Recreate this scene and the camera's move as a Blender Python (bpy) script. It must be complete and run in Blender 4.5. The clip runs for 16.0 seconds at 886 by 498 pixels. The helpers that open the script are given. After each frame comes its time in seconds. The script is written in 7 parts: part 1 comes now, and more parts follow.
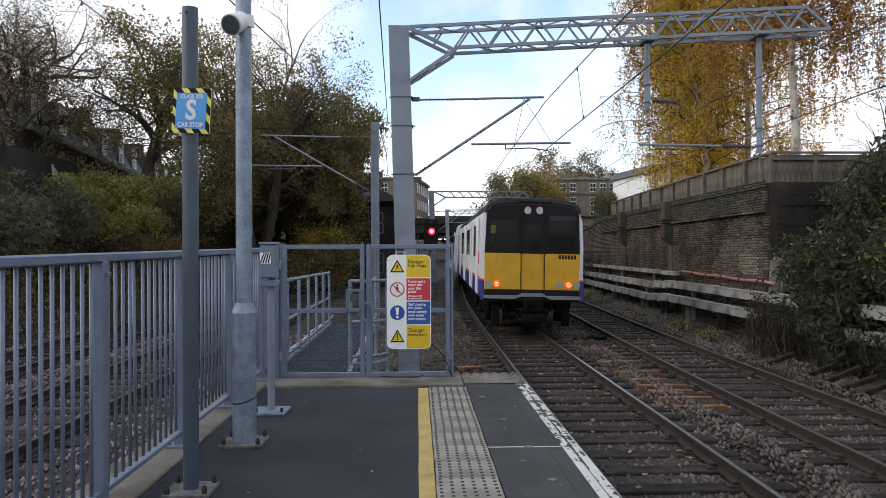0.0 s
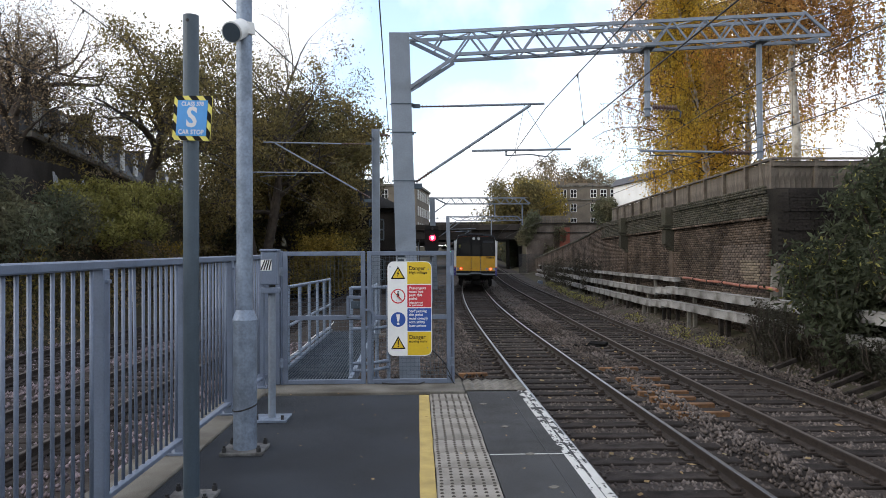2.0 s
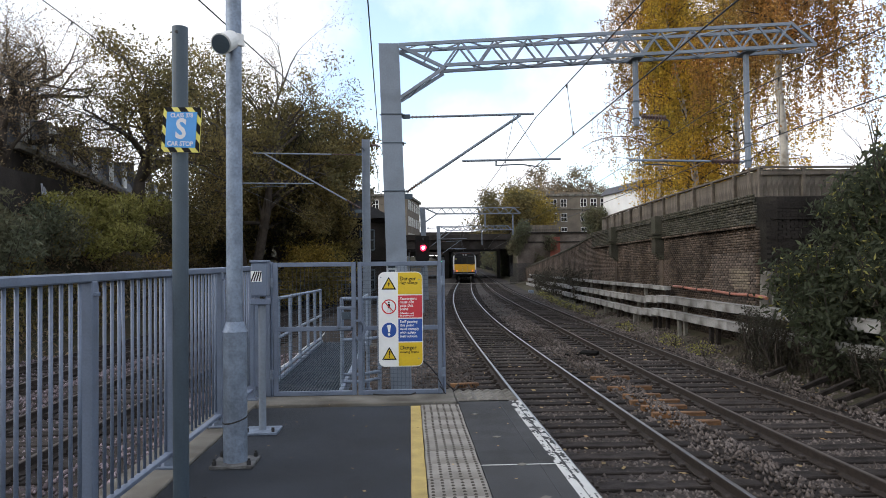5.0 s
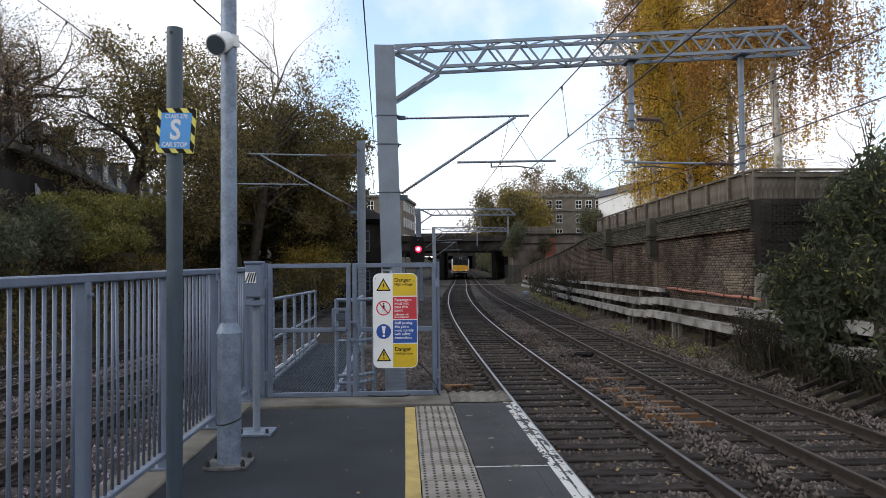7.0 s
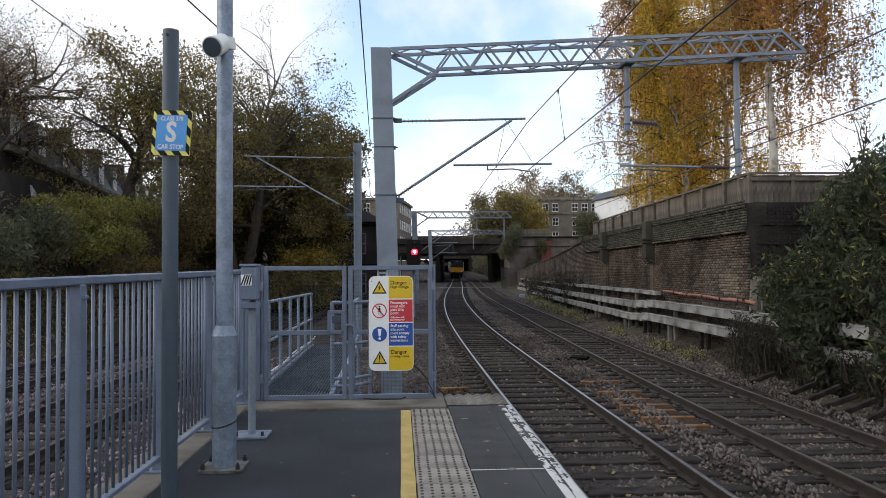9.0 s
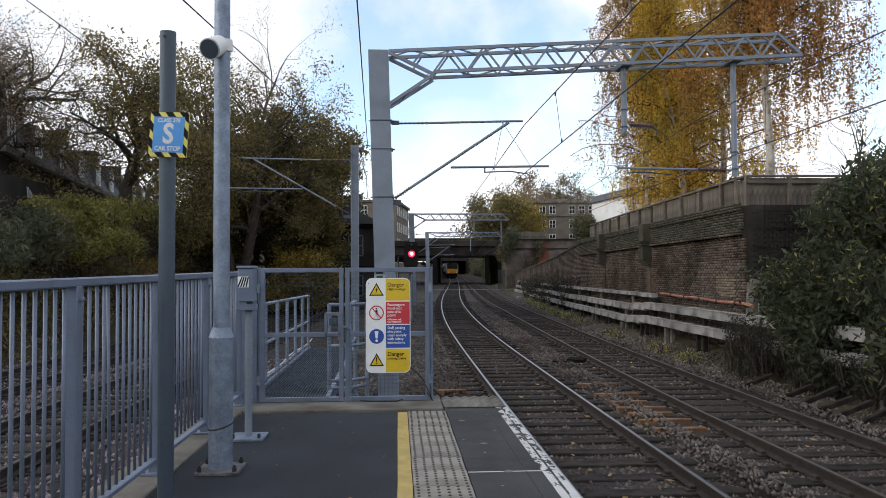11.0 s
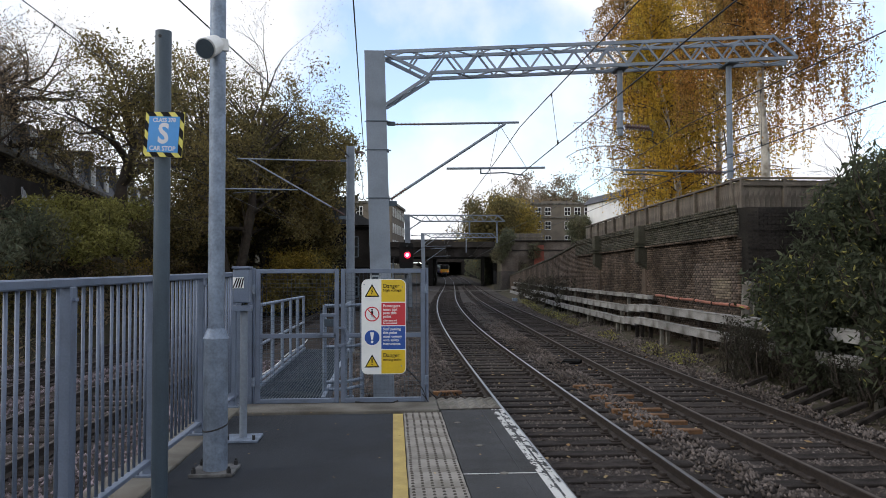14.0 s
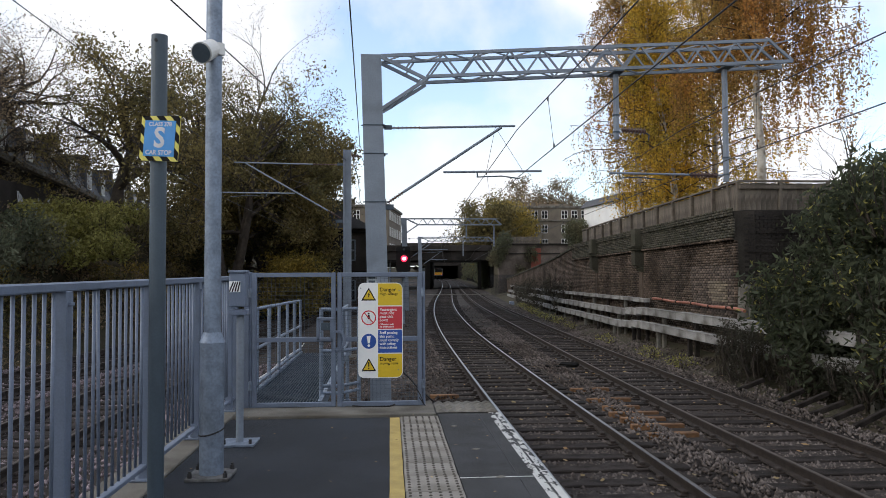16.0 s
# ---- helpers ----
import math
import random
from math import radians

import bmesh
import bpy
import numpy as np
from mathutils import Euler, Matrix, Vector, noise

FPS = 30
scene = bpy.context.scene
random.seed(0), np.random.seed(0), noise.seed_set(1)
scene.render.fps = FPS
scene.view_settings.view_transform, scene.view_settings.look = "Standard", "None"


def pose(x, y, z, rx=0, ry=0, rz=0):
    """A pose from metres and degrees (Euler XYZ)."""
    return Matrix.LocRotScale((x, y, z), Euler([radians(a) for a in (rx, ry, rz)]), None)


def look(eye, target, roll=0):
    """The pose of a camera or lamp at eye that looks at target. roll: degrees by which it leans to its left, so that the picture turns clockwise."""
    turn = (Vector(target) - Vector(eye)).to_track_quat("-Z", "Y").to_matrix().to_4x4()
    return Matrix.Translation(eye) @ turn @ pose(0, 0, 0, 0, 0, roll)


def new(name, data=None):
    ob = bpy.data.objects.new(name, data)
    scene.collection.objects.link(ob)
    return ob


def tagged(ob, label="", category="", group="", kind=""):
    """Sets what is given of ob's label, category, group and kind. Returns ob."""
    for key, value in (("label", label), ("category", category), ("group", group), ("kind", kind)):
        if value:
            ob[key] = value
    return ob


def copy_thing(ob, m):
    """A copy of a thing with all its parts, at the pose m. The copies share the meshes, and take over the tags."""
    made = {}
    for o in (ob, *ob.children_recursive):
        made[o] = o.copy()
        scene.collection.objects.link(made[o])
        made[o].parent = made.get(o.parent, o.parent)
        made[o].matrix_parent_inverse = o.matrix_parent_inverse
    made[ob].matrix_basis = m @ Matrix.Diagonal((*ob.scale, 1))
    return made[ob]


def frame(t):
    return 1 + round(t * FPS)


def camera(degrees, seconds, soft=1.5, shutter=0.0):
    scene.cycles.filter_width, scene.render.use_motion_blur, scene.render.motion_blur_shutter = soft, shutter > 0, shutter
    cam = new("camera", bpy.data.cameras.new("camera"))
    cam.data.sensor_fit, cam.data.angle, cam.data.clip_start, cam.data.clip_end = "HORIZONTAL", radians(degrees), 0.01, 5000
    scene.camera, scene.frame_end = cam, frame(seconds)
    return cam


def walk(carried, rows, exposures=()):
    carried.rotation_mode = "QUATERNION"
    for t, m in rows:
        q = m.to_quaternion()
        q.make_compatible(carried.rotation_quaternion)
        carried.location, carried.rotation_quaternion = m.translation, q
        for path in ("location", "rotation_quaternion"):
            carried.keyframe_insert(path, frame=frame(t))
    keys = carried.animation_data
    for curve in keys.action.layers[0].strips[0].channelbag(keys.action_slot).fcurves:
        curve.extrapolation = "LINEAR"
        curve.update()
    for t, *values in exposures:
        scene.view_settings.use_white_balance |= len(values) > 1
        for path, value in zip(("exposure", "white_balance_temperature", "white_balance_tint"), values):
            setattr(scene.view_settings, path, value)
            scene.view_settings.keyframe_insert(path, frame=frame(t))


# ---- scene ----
cam = camera(60.5, 16.0, soft=0.7)
PATH = [
    (0, (-0.003, -0.499, 1.421), (0.064, 1.5, 1.428), -0.2),
    (0.5, (-0.006, -0.49, 1.42), (0.058, 1.509, 1.427), -0.4),
    (1, (-0.007, -0.484, 1.421), (0.059, 1.514, 1.434), -0.3),
    (1.5, (-0.009, -0.483, 1.42), (0.055, 1.516, 1.434), -0.2),
    (2, (-0.003, -0.494, 1.423), (0.062, 1.505, 1.447), -0.3),
    (2.5, (-0.003, -0.495, 1.424), (0.064, 1.503, 1.451), -0.3),
    (3, (-0.002, -0.492, 1.423), (0.074, 1.506, 1.456), -0.0),
    (3.5, (-0.001, -0.496, 1.424), (0.076, 1.502, 1.462), -0.1),
    (4, (-0.003, -0.49, 1.425), (0.077, 1.508, 1.469), -0.5),
    (6.5, (0.003, -0.499, 1.428), (0.102, 1.498, 1.48), -0.5),
    (7, (0.003, -0.497, 1.429), (0.105, 1.499, 1.482), -0.5),
    (7.5, (0.005, -0.497, 1.427), (0.11, 1.499, 1.482), -0.6),
    (8, (0.004, -0.497, 1.43), (0.112, 1.499, 1.487), -0.4),
    (8.5, (0.004, -0.498, 1.428), (0.116, 1.498, 1.486), -0.5),
    (9, (0.005, -0.497, 1.43), (0.117, 1.499, 1.49), -0.4),
    (11.5, (0.006, -0.5, 1.429), (0.128, 1.495, 1.497), -0.4),
    (12, (0.01, -0.501, 1.425), (0.134, 1.494, 1.495), -0.5),
    (12.5, (0.006, -0.494, 1.432), (0.132, 1.501, 1.5), -0.4),
    (13, (0.003, -0.49, 1.427), (0.13, 1.504, 1.497), -0.5),
    (13.5, (0.003, -0.487, 1.43), (0.133, 1.508, 1.499), -0.2),
    (14, (0.003, -0.485, 1.429), (0.134, 1.509, 1.498), -0.2),
    (14.5, (0.003, -0.483, 1.428), (0.138, 1.511, 1.499), -0.3),
    (15, (0.003, -0.483, 1.427), (0.142, 1.511, 1.5), -0.3),
    (15.5, (0.007, -0.485, 1.429), (0.146, 1.509, 1.504), -0.4),
    (16, (0.007, -0.488, 1.43), (0.146, 1.505, 1.508), -0.3),
]
walk(cam, [(t, look(eye, target, roll)) for t, eye, target, roll in PATH],
     exposures=[(0, 0.03), (0.5, 0.16), (1.2, 0.22), (2.0, 0.24), (4.0, 0.25), (6.4, 0.03), (9, -0.02), (12, -0.05), (16, -0.1)])

# ---- light ----
SUN_EL, SUN_AZ = radians(30), radians(-100)
world = bpy.data.worlds.new("sky")
scene.world = world
world.use_nodes = True
wn, wl = world.node_tree.nodes, world.node_tree.links
wn.clear()
w_out = wn.new("ShaderNodeOutputWorld")
w_bg = wn.new("ShaderNodeBackground")
w_sky = wn.new("ShaderNodeTexSky")
w_sky.sky_type, w_sky.sun_disc = "NISHITA", False
w_sky.sun_elevation, w_sky.sun_rotation = SUN_EL, SUN_AZ
w_sky.air_density, w_sky.dust_density = 1.0, 1.6
w_gain = wn.new("ShaderNodeVectorMath")
w_gain.operation = "SCALE"
w_gain.inputs["Scale"].default_value = 3.0
w_noise = wn.new("ShaderNodeTexNoise")
w_noise.inputs["Scale"].default_value = 2.6
w_noise.inputs["Detail"].default_value = 7.0
w_noise.inputs["Roughness"].default_value = 0.52
w_ramp = wn.new("ShaderNodeValToRGB")
w_ramp.color_ramp.elements[0].position, w_ramp.color_ramp.elements[0].color = 0.40, (0.1, 0.1, 0.1, 1)
w_ramp.color_ramp.elements[1].position, w_ramp.color_ramp.elements[1].color = 0.53, (1, 1, 1, 1)
w_mix = wn.new("ShaderNodeMix")
w_mix.data_type = "RGBA"
w_mix.inputs["B"].default_value = (10.45, 10.6, 11.1, 1)
wl.new(w_noise.outputs["Fac"], w_ramp.inputs["Fac"])
wl.new(w_ramp.outputs["Color"], w_mix.inputs["Factor"])
wl.new(w_sky.outputs["Color"], w_gain.inputs[0])
wl.new(w_gain.outputs["Vector"], w_mix.inputs["A"])
wl.new(w_mix.outputs["Result"], w_bg.inputs["Color"])
w_bg.inputs["Strength"].default_value = 0.109
wl.new(w_bg.outputs["Background"], w_out.inputs["Surface"])

sun = new("sun", bpy.data.lights.new("sun", "SUN"))
sun.data.energy, sun.data.angle, sun.data.color = 0.9, radians(14), (1.0, 0.93, 0.82)
sun.matrix_basis = look((0, 0, 30), (0 - math.sin(SUN_AZ) * 30, -math.cos(SUN_AZ) * 30, 30 - math.tan(SUN_EL) * 30))
scene.view_settings.exposure = 0.0


# ---- materials ----
def mat(name, base, rough=0.7, metal=0.0, var=0.25, scale=8.0, fine=90.0, bump=0.15, tint=None, stain=0.0,
        stain_scale=1.5, rnd=0.0, island=0.0, spec=0.5, emit=0.0):
    """A procedural surface: base colour varied at two scales, optional stains, per-piece variation and relief."""
    m = bpy.data.materials.new(name)
    m.use_nodes = True
    n, l = m.node_tree.nodes, m.node_tree.links
    b = n["Principled BSDF"]
    b.inputs["Roughness"].default_value = rough
    b.inputs["Metallic"].default_value = metal
    b.inputs["Specular IOR Level"].default_value = spec
    tc = n.new("ShaderNodeTexCoord")
    big = n.new("ShaderNodeTexNoise")
    big.inputs["Scale"].default_value, big.inputs["Detail"].default_value = scale, 5
    l.new(tc.outputs["Object"], big.inputs["Vector"])
    small = n.new("ShaderNodeTexNoise")
    small.inputs["Scale"].default_value, small.inputs["Detail"].default_value = fine, 3
    l.new(tc.outputs["Object"], small.inputs["Vector"])
    other = tint or tuple(c * (1 - var) for c in base)
    mix = n.new("ShaderNodeMix")
    mix.data_type = "RGBA"
    mix.inputs["A"].default_value = (*[min(1, c * (1 + var * 0.5)) for c in base], 1)
    mix.inputs["B"].default_value = (*other, 1)
    r = n.new("ShaderNodeMapRange")
    r.inputs["From Min"].default_value, r.inputs["From Max"].default_value = 0.35, 0.68
    l.new(big.outputs["Fac"], r.inputs["Value"])
    l.new(r.outputs["Result"], mix.inputs["Factor"])
    col = mix.outputs["Result"]
    m2 = n.new("ShaderNodeMix")
    m2.data_type, m2.blend_type = "RGBA", "MULTIPLY"
    m2.inputs["Factor"].default_value = min(1.0, var * 1.6)
    ramp = n.new("ShaderNodeMapRange")
    ramp.inputs["From Min"].default_value, ramp.inputs["From Max"].default_value = 0.3, 0.7
    ramp.inputs["To Min"].default_value, ramp.inputs["To Max"].default_value = 0.55, 1.3
    l.new(small.outputs["Fac"], ramp.inputs["Value"])
    l.new(col, m2.inputs["A"])
    l.new(ramp.outputs["Result"], m2.inputs["B"])
    col = m2.outputs["Result"]
    if stain:
        st = n.new("ShaderNodeTexNoise")
        st.inputs["Scale"].default_value, st.inputs["Detail"].default_value = stain_scale, 6
        l.new(tc.outputs["Object"], st.inputs["Vector"])
        sr = n.new("ShaderNodeMapRange")
        sr.inputs["From Min"].default_value, sr.inputs["From Max"].default_value = 0.48, 0.66
        sr.inputs["To Max"].default_value = stain
        l.new(st.outputs["Fac"], sr.inputs["Value"])
        m3 = n.new("ShaderNodeMix")
        m3.data_type, m3.blend_type = "RGBA", "MULTIPLY"
        m3.inputs["B"].default_value = (0.42, 0.38, 0.33, 1)
        l.new(sr.outputs["Result"], m3.inputs["Factor"])
        l.new(col, m3.inputs["A"])
        col = m3.outputs["Result"]
    if rnd or island:
        src = n.new("ShaderNodeObjectInfo").outputs["Random"] if rnd else n.new("ShaderNodeNewGeometry").outputs["Random Per Island"]
        amount = rnd or island
        hr = n.new("ShaderNodeMapRange")
        hr.inputs["To Min"].default_value, hr.inputs["To Max"].default_value = 1 - amount, 1 + amount * 0.8
        l.new(src, hr.inputs["Value"])
        m4 = n.new("ShaderNodeMix")
        m4.data_type, m4.blend_type = "RGBA", "MULTIPLY"
        m4.inputs["Factor"].default_value = 1
        l.new(col, m4.inputs["A"])
        l.new(hr.outputs["Result"], m4.inputs["B"])
        col = m4.outputs["Result"]
    l.new(col, b.inputs["Base Color"])
    if bump:
        bp = n.new("ShaderNodeBump")
        bp.inputs["Strength"].default_value, bp.inputs["Distance"].default_value = bump, 0.01
        l.new(small.outputs["Fac"], bp.inputs["Height"])
        l.new(bp.outputs["Normal"], b.inputs["Normal"])
    if emit:
        b.inputs["Emission Color"].default_value = (*base, 1)
        b.inputs["Emission Strength"].default_value = emit
    return m


def leaf_mat(name, a, c, island=0.5):
    m = mat(name, a, 0.6, var=0.15, scale=0.35, fine=6, bump=0, tint=c, island=island, spec=0.25)
    n, l = m.node_tree.nodes, m.node_tree.links
    b = n["Principled BSDF"]
    tr = n.new("ShaderNodeBsdfTranslucent")
    l.new(b.inputs["Base Color"].links[0].from_socket, tr.inputs["Color"])
    add = n.new("ShaderNodeMixShader")
    add.inputs["Fac"].default_value = 0.5
    l.new(b.outputs["BSDF"], add.inputs[1])
    l.new(tr.outputs["BSDF"], add.inputs[2])
    l.new(add.outputs["Shader"], n["Material Output"].inputs["Surface"])
    return m


def glass_mat(name, tint=(0.012, 0.013, 0.015), rough=0.06):
    return mat(name, tint, rough, var=0.1, bump=0, spec=0.14)


M_ASPHALT = mat("asphalt", (0.025, 0.029, 0.036), 0.62, var=0.5, scale=0.8, fine=420, bump=0.35, stain=0.35, stain_scale=0.7, spec=0.15)
M_RESIN = mat("grey_resin", (0.050, 0.051, 0.053), 0.72, var=0.28, scale=1.6, fine=420, bump=0.3, stain=0.55, stain_scale=1.7, spec=0.15)
M_TACTILE = mat("tactile_concrete", (0.265, 0.247, 0.22), 0.85, var=0.18, scale=3, fine=200, bump=0.3, stain=0.35, stain_scale=2.2, rnd=0.09, spec=0.15)
M_BLISTER = mat("dark_blister", (0.075, 0.066, 0.057), 0.85, var=0.2, bump=0, spec=0.15)
M_YELLOWLINE = mat("yellow_line_paint", (0.42, 0.31, 0.09), 0.7, var=0.2, scale=5, fine=160, bump=0.2, stain=0.3, stain_scale=4)
M_CONCRETE = mat("concrete", (0.175, 0.165, 0.145), 0.88, var=0.3, scale=2, fine=160, bump=0.35, stain=0.7, stain_scale=1.6, spec=0.15)
M_GALV = mat("galvanised_steel", (0.215, 0.265, 0.345), 0.48, 0.35, var=0.25, scale=9, fine=50, bump=0.06, stain=0.28, stain_scale=6)
M_PLATE = mat("grimy_steel_plate", (0.135, 0.135, 0.135), 0.7, 0.2, var=0.4, scale=9, fine=60, bump=0.2, stain=0.7, stain_scale=9)
M_FENCE = mat("grey_blue_paint", (0.146, 0.180, 0.248), 0.5, 0.1, var=0.12, scale=4, fine=80, bump=0.04, stain=0.2, stain_scale=6)
M_POLE = mat("dark_grey_paint", (0.052, 0.075, 0.10), 0.45, 0.1, var=0.12, scale=4, fine=90, bump=0.04, stain=0.15, stain_scale=5)
M_MAST = mat("mast_grey_paint", (0.20, 0.235, 0.285), 0.55, 0.15, var=0.14, scale=2, fine=40, bump=0.05, stain=0.22, stain_scale=2.5)
M_RAIL_SIDE = mat("rail_rust", (0.034, 0.025, 0.020), 0.85, 0.2, var=0.35, scale=12, fine=120, bump=0.3)
M_RAIL_TOP = mat("rail_polish", (0.24, 0.25, 0.27), 0.36, 0.9, var=0.15, scale=5, fine=120, bump=0.02)
M_RAIL_DULL = mat("rail_dull_top", (0.075, 0.060, 0.050), 0.6, 0.4, var=0.3, scale=8, fine=120, bump=0.1)
M_SLEEPER = mat("sleeper_timber", (0.036, 0.030, 0.027), 0.9, var=0.4, scale=5, fine=70, bump=0.6, rnd=0.35, stain=0.5, stain_scale=6, spec=0.15)
M_SLEEPER_NEW = mat("new_sleeper_timber", (0.20, 0.10, 0.042), 0.85, var=0.4, scale=6, fine=70, bump=0.5, stain=0.6, stain_scale=4)
M_BALLAST = mat("ballast_bed", (0.053, 0.045, 0.041), 0.95, var=0.45, scale=0.9, fine=26, bump=1.0, stain=0.5, stain_scale=0.5, spec=0.15)
M_STONES_PINK = mat("pink_grey_ballast_stone", (0.20, 0.165, 0.176), 0.92, var=0.3, scale=0.6, fine=60, bump=0.3, island=0.65, tint=(0.10, 0.078, 0.082), spec=0.15)
M_STONES = mat("ballast_stone", (0.122, 0.104, 0.095), 0.92, var=0.3, scale=0.6, fine=60, bump=0.3, island=0.65, tint=(0.058, 0.046, 0.039), spec=0.15)
M_SOIL = mat("soil", (0.06, 0.05, 0.036), 0.95, var=0.4, scale=1.2, fine=20, bump=0.9, tint=(0.048, 0.048, 0.028), spec=0.15)
M_BRICK = mat("stock_brick", (0.118, 0.090, 0.070), 0.92, var=0.4, scale=0.8, fine=70, bump=0.5, island=0.45, stain=0.75, stain_scale=0.5, spec=0.15)
M_BRICK_P = mat("stock_brick_piece", (0.118, 0.090, 0.070), 0.92, var=0.4, scale=3, fine=70, bump=0.5, rnd=0.45, stain=0.6, stain_scale=2)
M_BRICK_PALE = mat("pale_brick", (0.19, 0.155, 0.11), 0.92, var=0.3, scale=3, fine=70, bump=0.5, rnd=0.3)
M_MORTAR = mat("sooty_mortar", (0.06, 0.052, 0.043), 0.95, var=0.4, scale=1.2, fine=60, bump=0.6, stain=0.7, stain_scale=0.6, spec=0.15)
M_COPING = mat("mossy_brick", (0.066, 0.060, 0.047), 0.95, var=0.45, scale=1.5, fine=40, bump=0.6, tint=(0.055, 0.054, 0.038), island=0.4, spec=0.15)
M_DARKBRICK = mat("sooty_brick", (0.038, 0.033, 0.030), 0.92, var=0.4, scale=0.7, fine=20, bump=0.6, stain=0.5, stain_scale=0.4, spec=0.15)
# near-black so the gloom beyond the bridge opening sits in the colour
M_GLOOM_BRICK = mat("gloom_dark_brick", (0.013, 0.012, 0.011), 0.95, var=0.5, scale=0.5, fine=12, bump=0.6, stain=0.5, stain_scale=0.3, spec=0.1)
M_GRIMEBRICK = mat("grimy_brick", (0.16, 0.132, 0.112), 0.92, var=0.4, scale=0.7, fine=14, bump=0.6, stain=0.95, stain_scale=0.3, spec=0.15)
M_TIMBER = mat("weathered_timber", (0.142, 0.119, 0.095), 0.88, var=0.35, scale=3, fine=50, bump=0.35, rnd=0.25, stain=0.4, stain_scale=2)
M_TROUGH = mat("pale_concrete_trough", (0.28, 0.275, 0.265), 0.85, var=0.25, scale=1.5, fine=40, bump=0.3, stain=0.75, stain_scale=1.3, rnd=0.25, spec=0.15)
M_ORANGE = mat("orange_pipe", (0.31, 0.115, 0.07), 0.55, var=0.3, scale=3, fine=40, bump=0.05, stain=0.4, stain_scale=3)
M_BLACK = mat("black_rubber", (0.018, 0.018, 0.02), 0.6, var=0.2, scale=6, fine=60, bump=0.1)
M_WIRE = mat("dark_wire", (0.03, 0.03, 0.032), 0.6, 0.3, var=0.2, bump=0)
M_INSUL = mat("brown_insulator", (0.10, 0.055, 0.045), 0.35, var=0.2, scale=10, bump=0)
M_WHITE = mat("white_paint", (0.72, 0.72, 0.70), 0.5, var=0.08, scale=5, fine=60, bump=0.03, stain=0.12, stain_scale=6)
M_EDGE = mat("worn_white_paint", (0.54, 0.54, 0.52), 0.7, var=0.1, scale=5, fine=120, bump=0.2)
M_SIGNWHITE = mat("sign_white", (0.80, 0.81, 0.80), 0.4, var=0.04, scale=5, fine=30, bump=0)
M_SIGNGREY = mat("sign_grey_white", (0.50, 0.54, 0.58), 0.5, var=0.05, bump=0)
M_SIGNYELLOW = mat("sign_yellow", (0.68, 0.47, 0.015), 0.4, var=0.06, scale=5, fine=30, bump=0)
M_SIGNRED = mat("sign_red", (0.56, 0.03, 0.045), 0.4, var=0.06, scale=5, fine=30, bump=0)
M_SIGNBLUE = mat("sign_blue", (0.015, 0.075, 0.34), 0.4, var=0.06, scale=5, fine=30, bump=0)
M_SBLUE = mat("car_stop_blue", (0.025, 0.23, 0.58), 0.45, var=0.06, scale=5, fine=30, bump=0)
M_STRIPEY = mat("hazard_yellow", (0.62, 0.56, 0.10), 0.5, var=0.1, scale=8, fine=60, bump=0)
M_SIGNBLACK = mat("sign_black", (0.012, 0.012, 0.012), 0.8, spec=0.15, var=0.1, bump=0)
M_TRAINYEL = mat("train_yellow", (0.58, 0.315, 0.008), 0.4, var=0.1, scale=3, fine=30, bump=0.02, stain=0.2, stain_scale=2)
M_TRAINBLACK = mat("train_black", (0.009, 0.009, 0.010), 0.45, spec=0.18, var=0.15, scale=3, fine=30, bump=0.02)
M_TRAINROOF = mat("train_roof_grey", (0.035, 0.039, 0.046), 0.7, spec=0.2, var=0.2, scale=2, fine=30, bump=0.05)
M_TRAINWHITE = mat("train_white", (0.70, 0.71, 0.72), 0.35, var=0.06, scale=2, fine=30, bump=0.01, stain=0.12, stain_scale=1.5)
M_TRAINBLUE = mat("train_blue", (0.035, 0.035, 0.22), 0.35, var=0.08, scale=2, fine=30, bump=0.01)
M_TRAINORANGE = mat("train_orange", (0.72, 0.16, 0.03), 0.4, var=0.08, bump=0)
M_UNDER = mat("underframe_grime", (0.007, 0.0065, 0.006), 0.9, spec=0.1, var=0.4, scale=5, fine=50, bump=0.3)
M_STEELWHEEL = mat("wheel_steel", (0.30, 0.28, 0.26), 0.35, 0.8, var=0.3, scale=8, fine=60, bump=0.05)
M_GREYBAR = mat("grey_valance", (0.17, 0.20, 0.23), 0.6, var=0.15, bump=0.02)
M_GLASS = glass_mat("dark_glass")
M_LAMPGLASS = mat("lamp_glass", (0.35, 0.36, 0.36), 0.2, 0.3, var=0.1, bump=0)
M_TAIL = mat("tail_lamp_glow", (0.9, 0.045, 0.015), 0.3, var=0.0, bump=0, emit=1.6)
M_TAILCORE = mat("tail_lamp_core", (1.0, 0.32, 0.12), 0.3, var=0.0, bump=0, emit=4.0)
M_SIGNALRED = mat("signal_red_glow", (1.0, 0.02, 0.06), 0.3, var=0.0, bump=0, emit=3.5)
M_SIGNALCORE = mat("signal_core_glow", (1.0, 0.45, 0.5), 0.3, var=0.0, bump=0, emit=8.0)
M_SIGNALGREEN = mat("signal_green_glow", (0.05, 1.0, 0.6), 0.3, var=0.0, bump=0, emit=6.0)
M_GLOWWHITE = mat("station_lamp_glow", (1.0, 0.95, 0.85), 0.3, var=0.0, bump=0, emit=6.0)
M_BARK = mat("bark", (0.055, 0.043, 0.034), 0.95, var=0.4, scale=4, fine=40, bump=0.8)
M_BIRCH = mat("birch_bark", (0.50, 0.47, 0.42), 0.8, var=0.2, scale=2.5, fine=14, bump=0.3, stain=1.0, stain_scale=3.5)
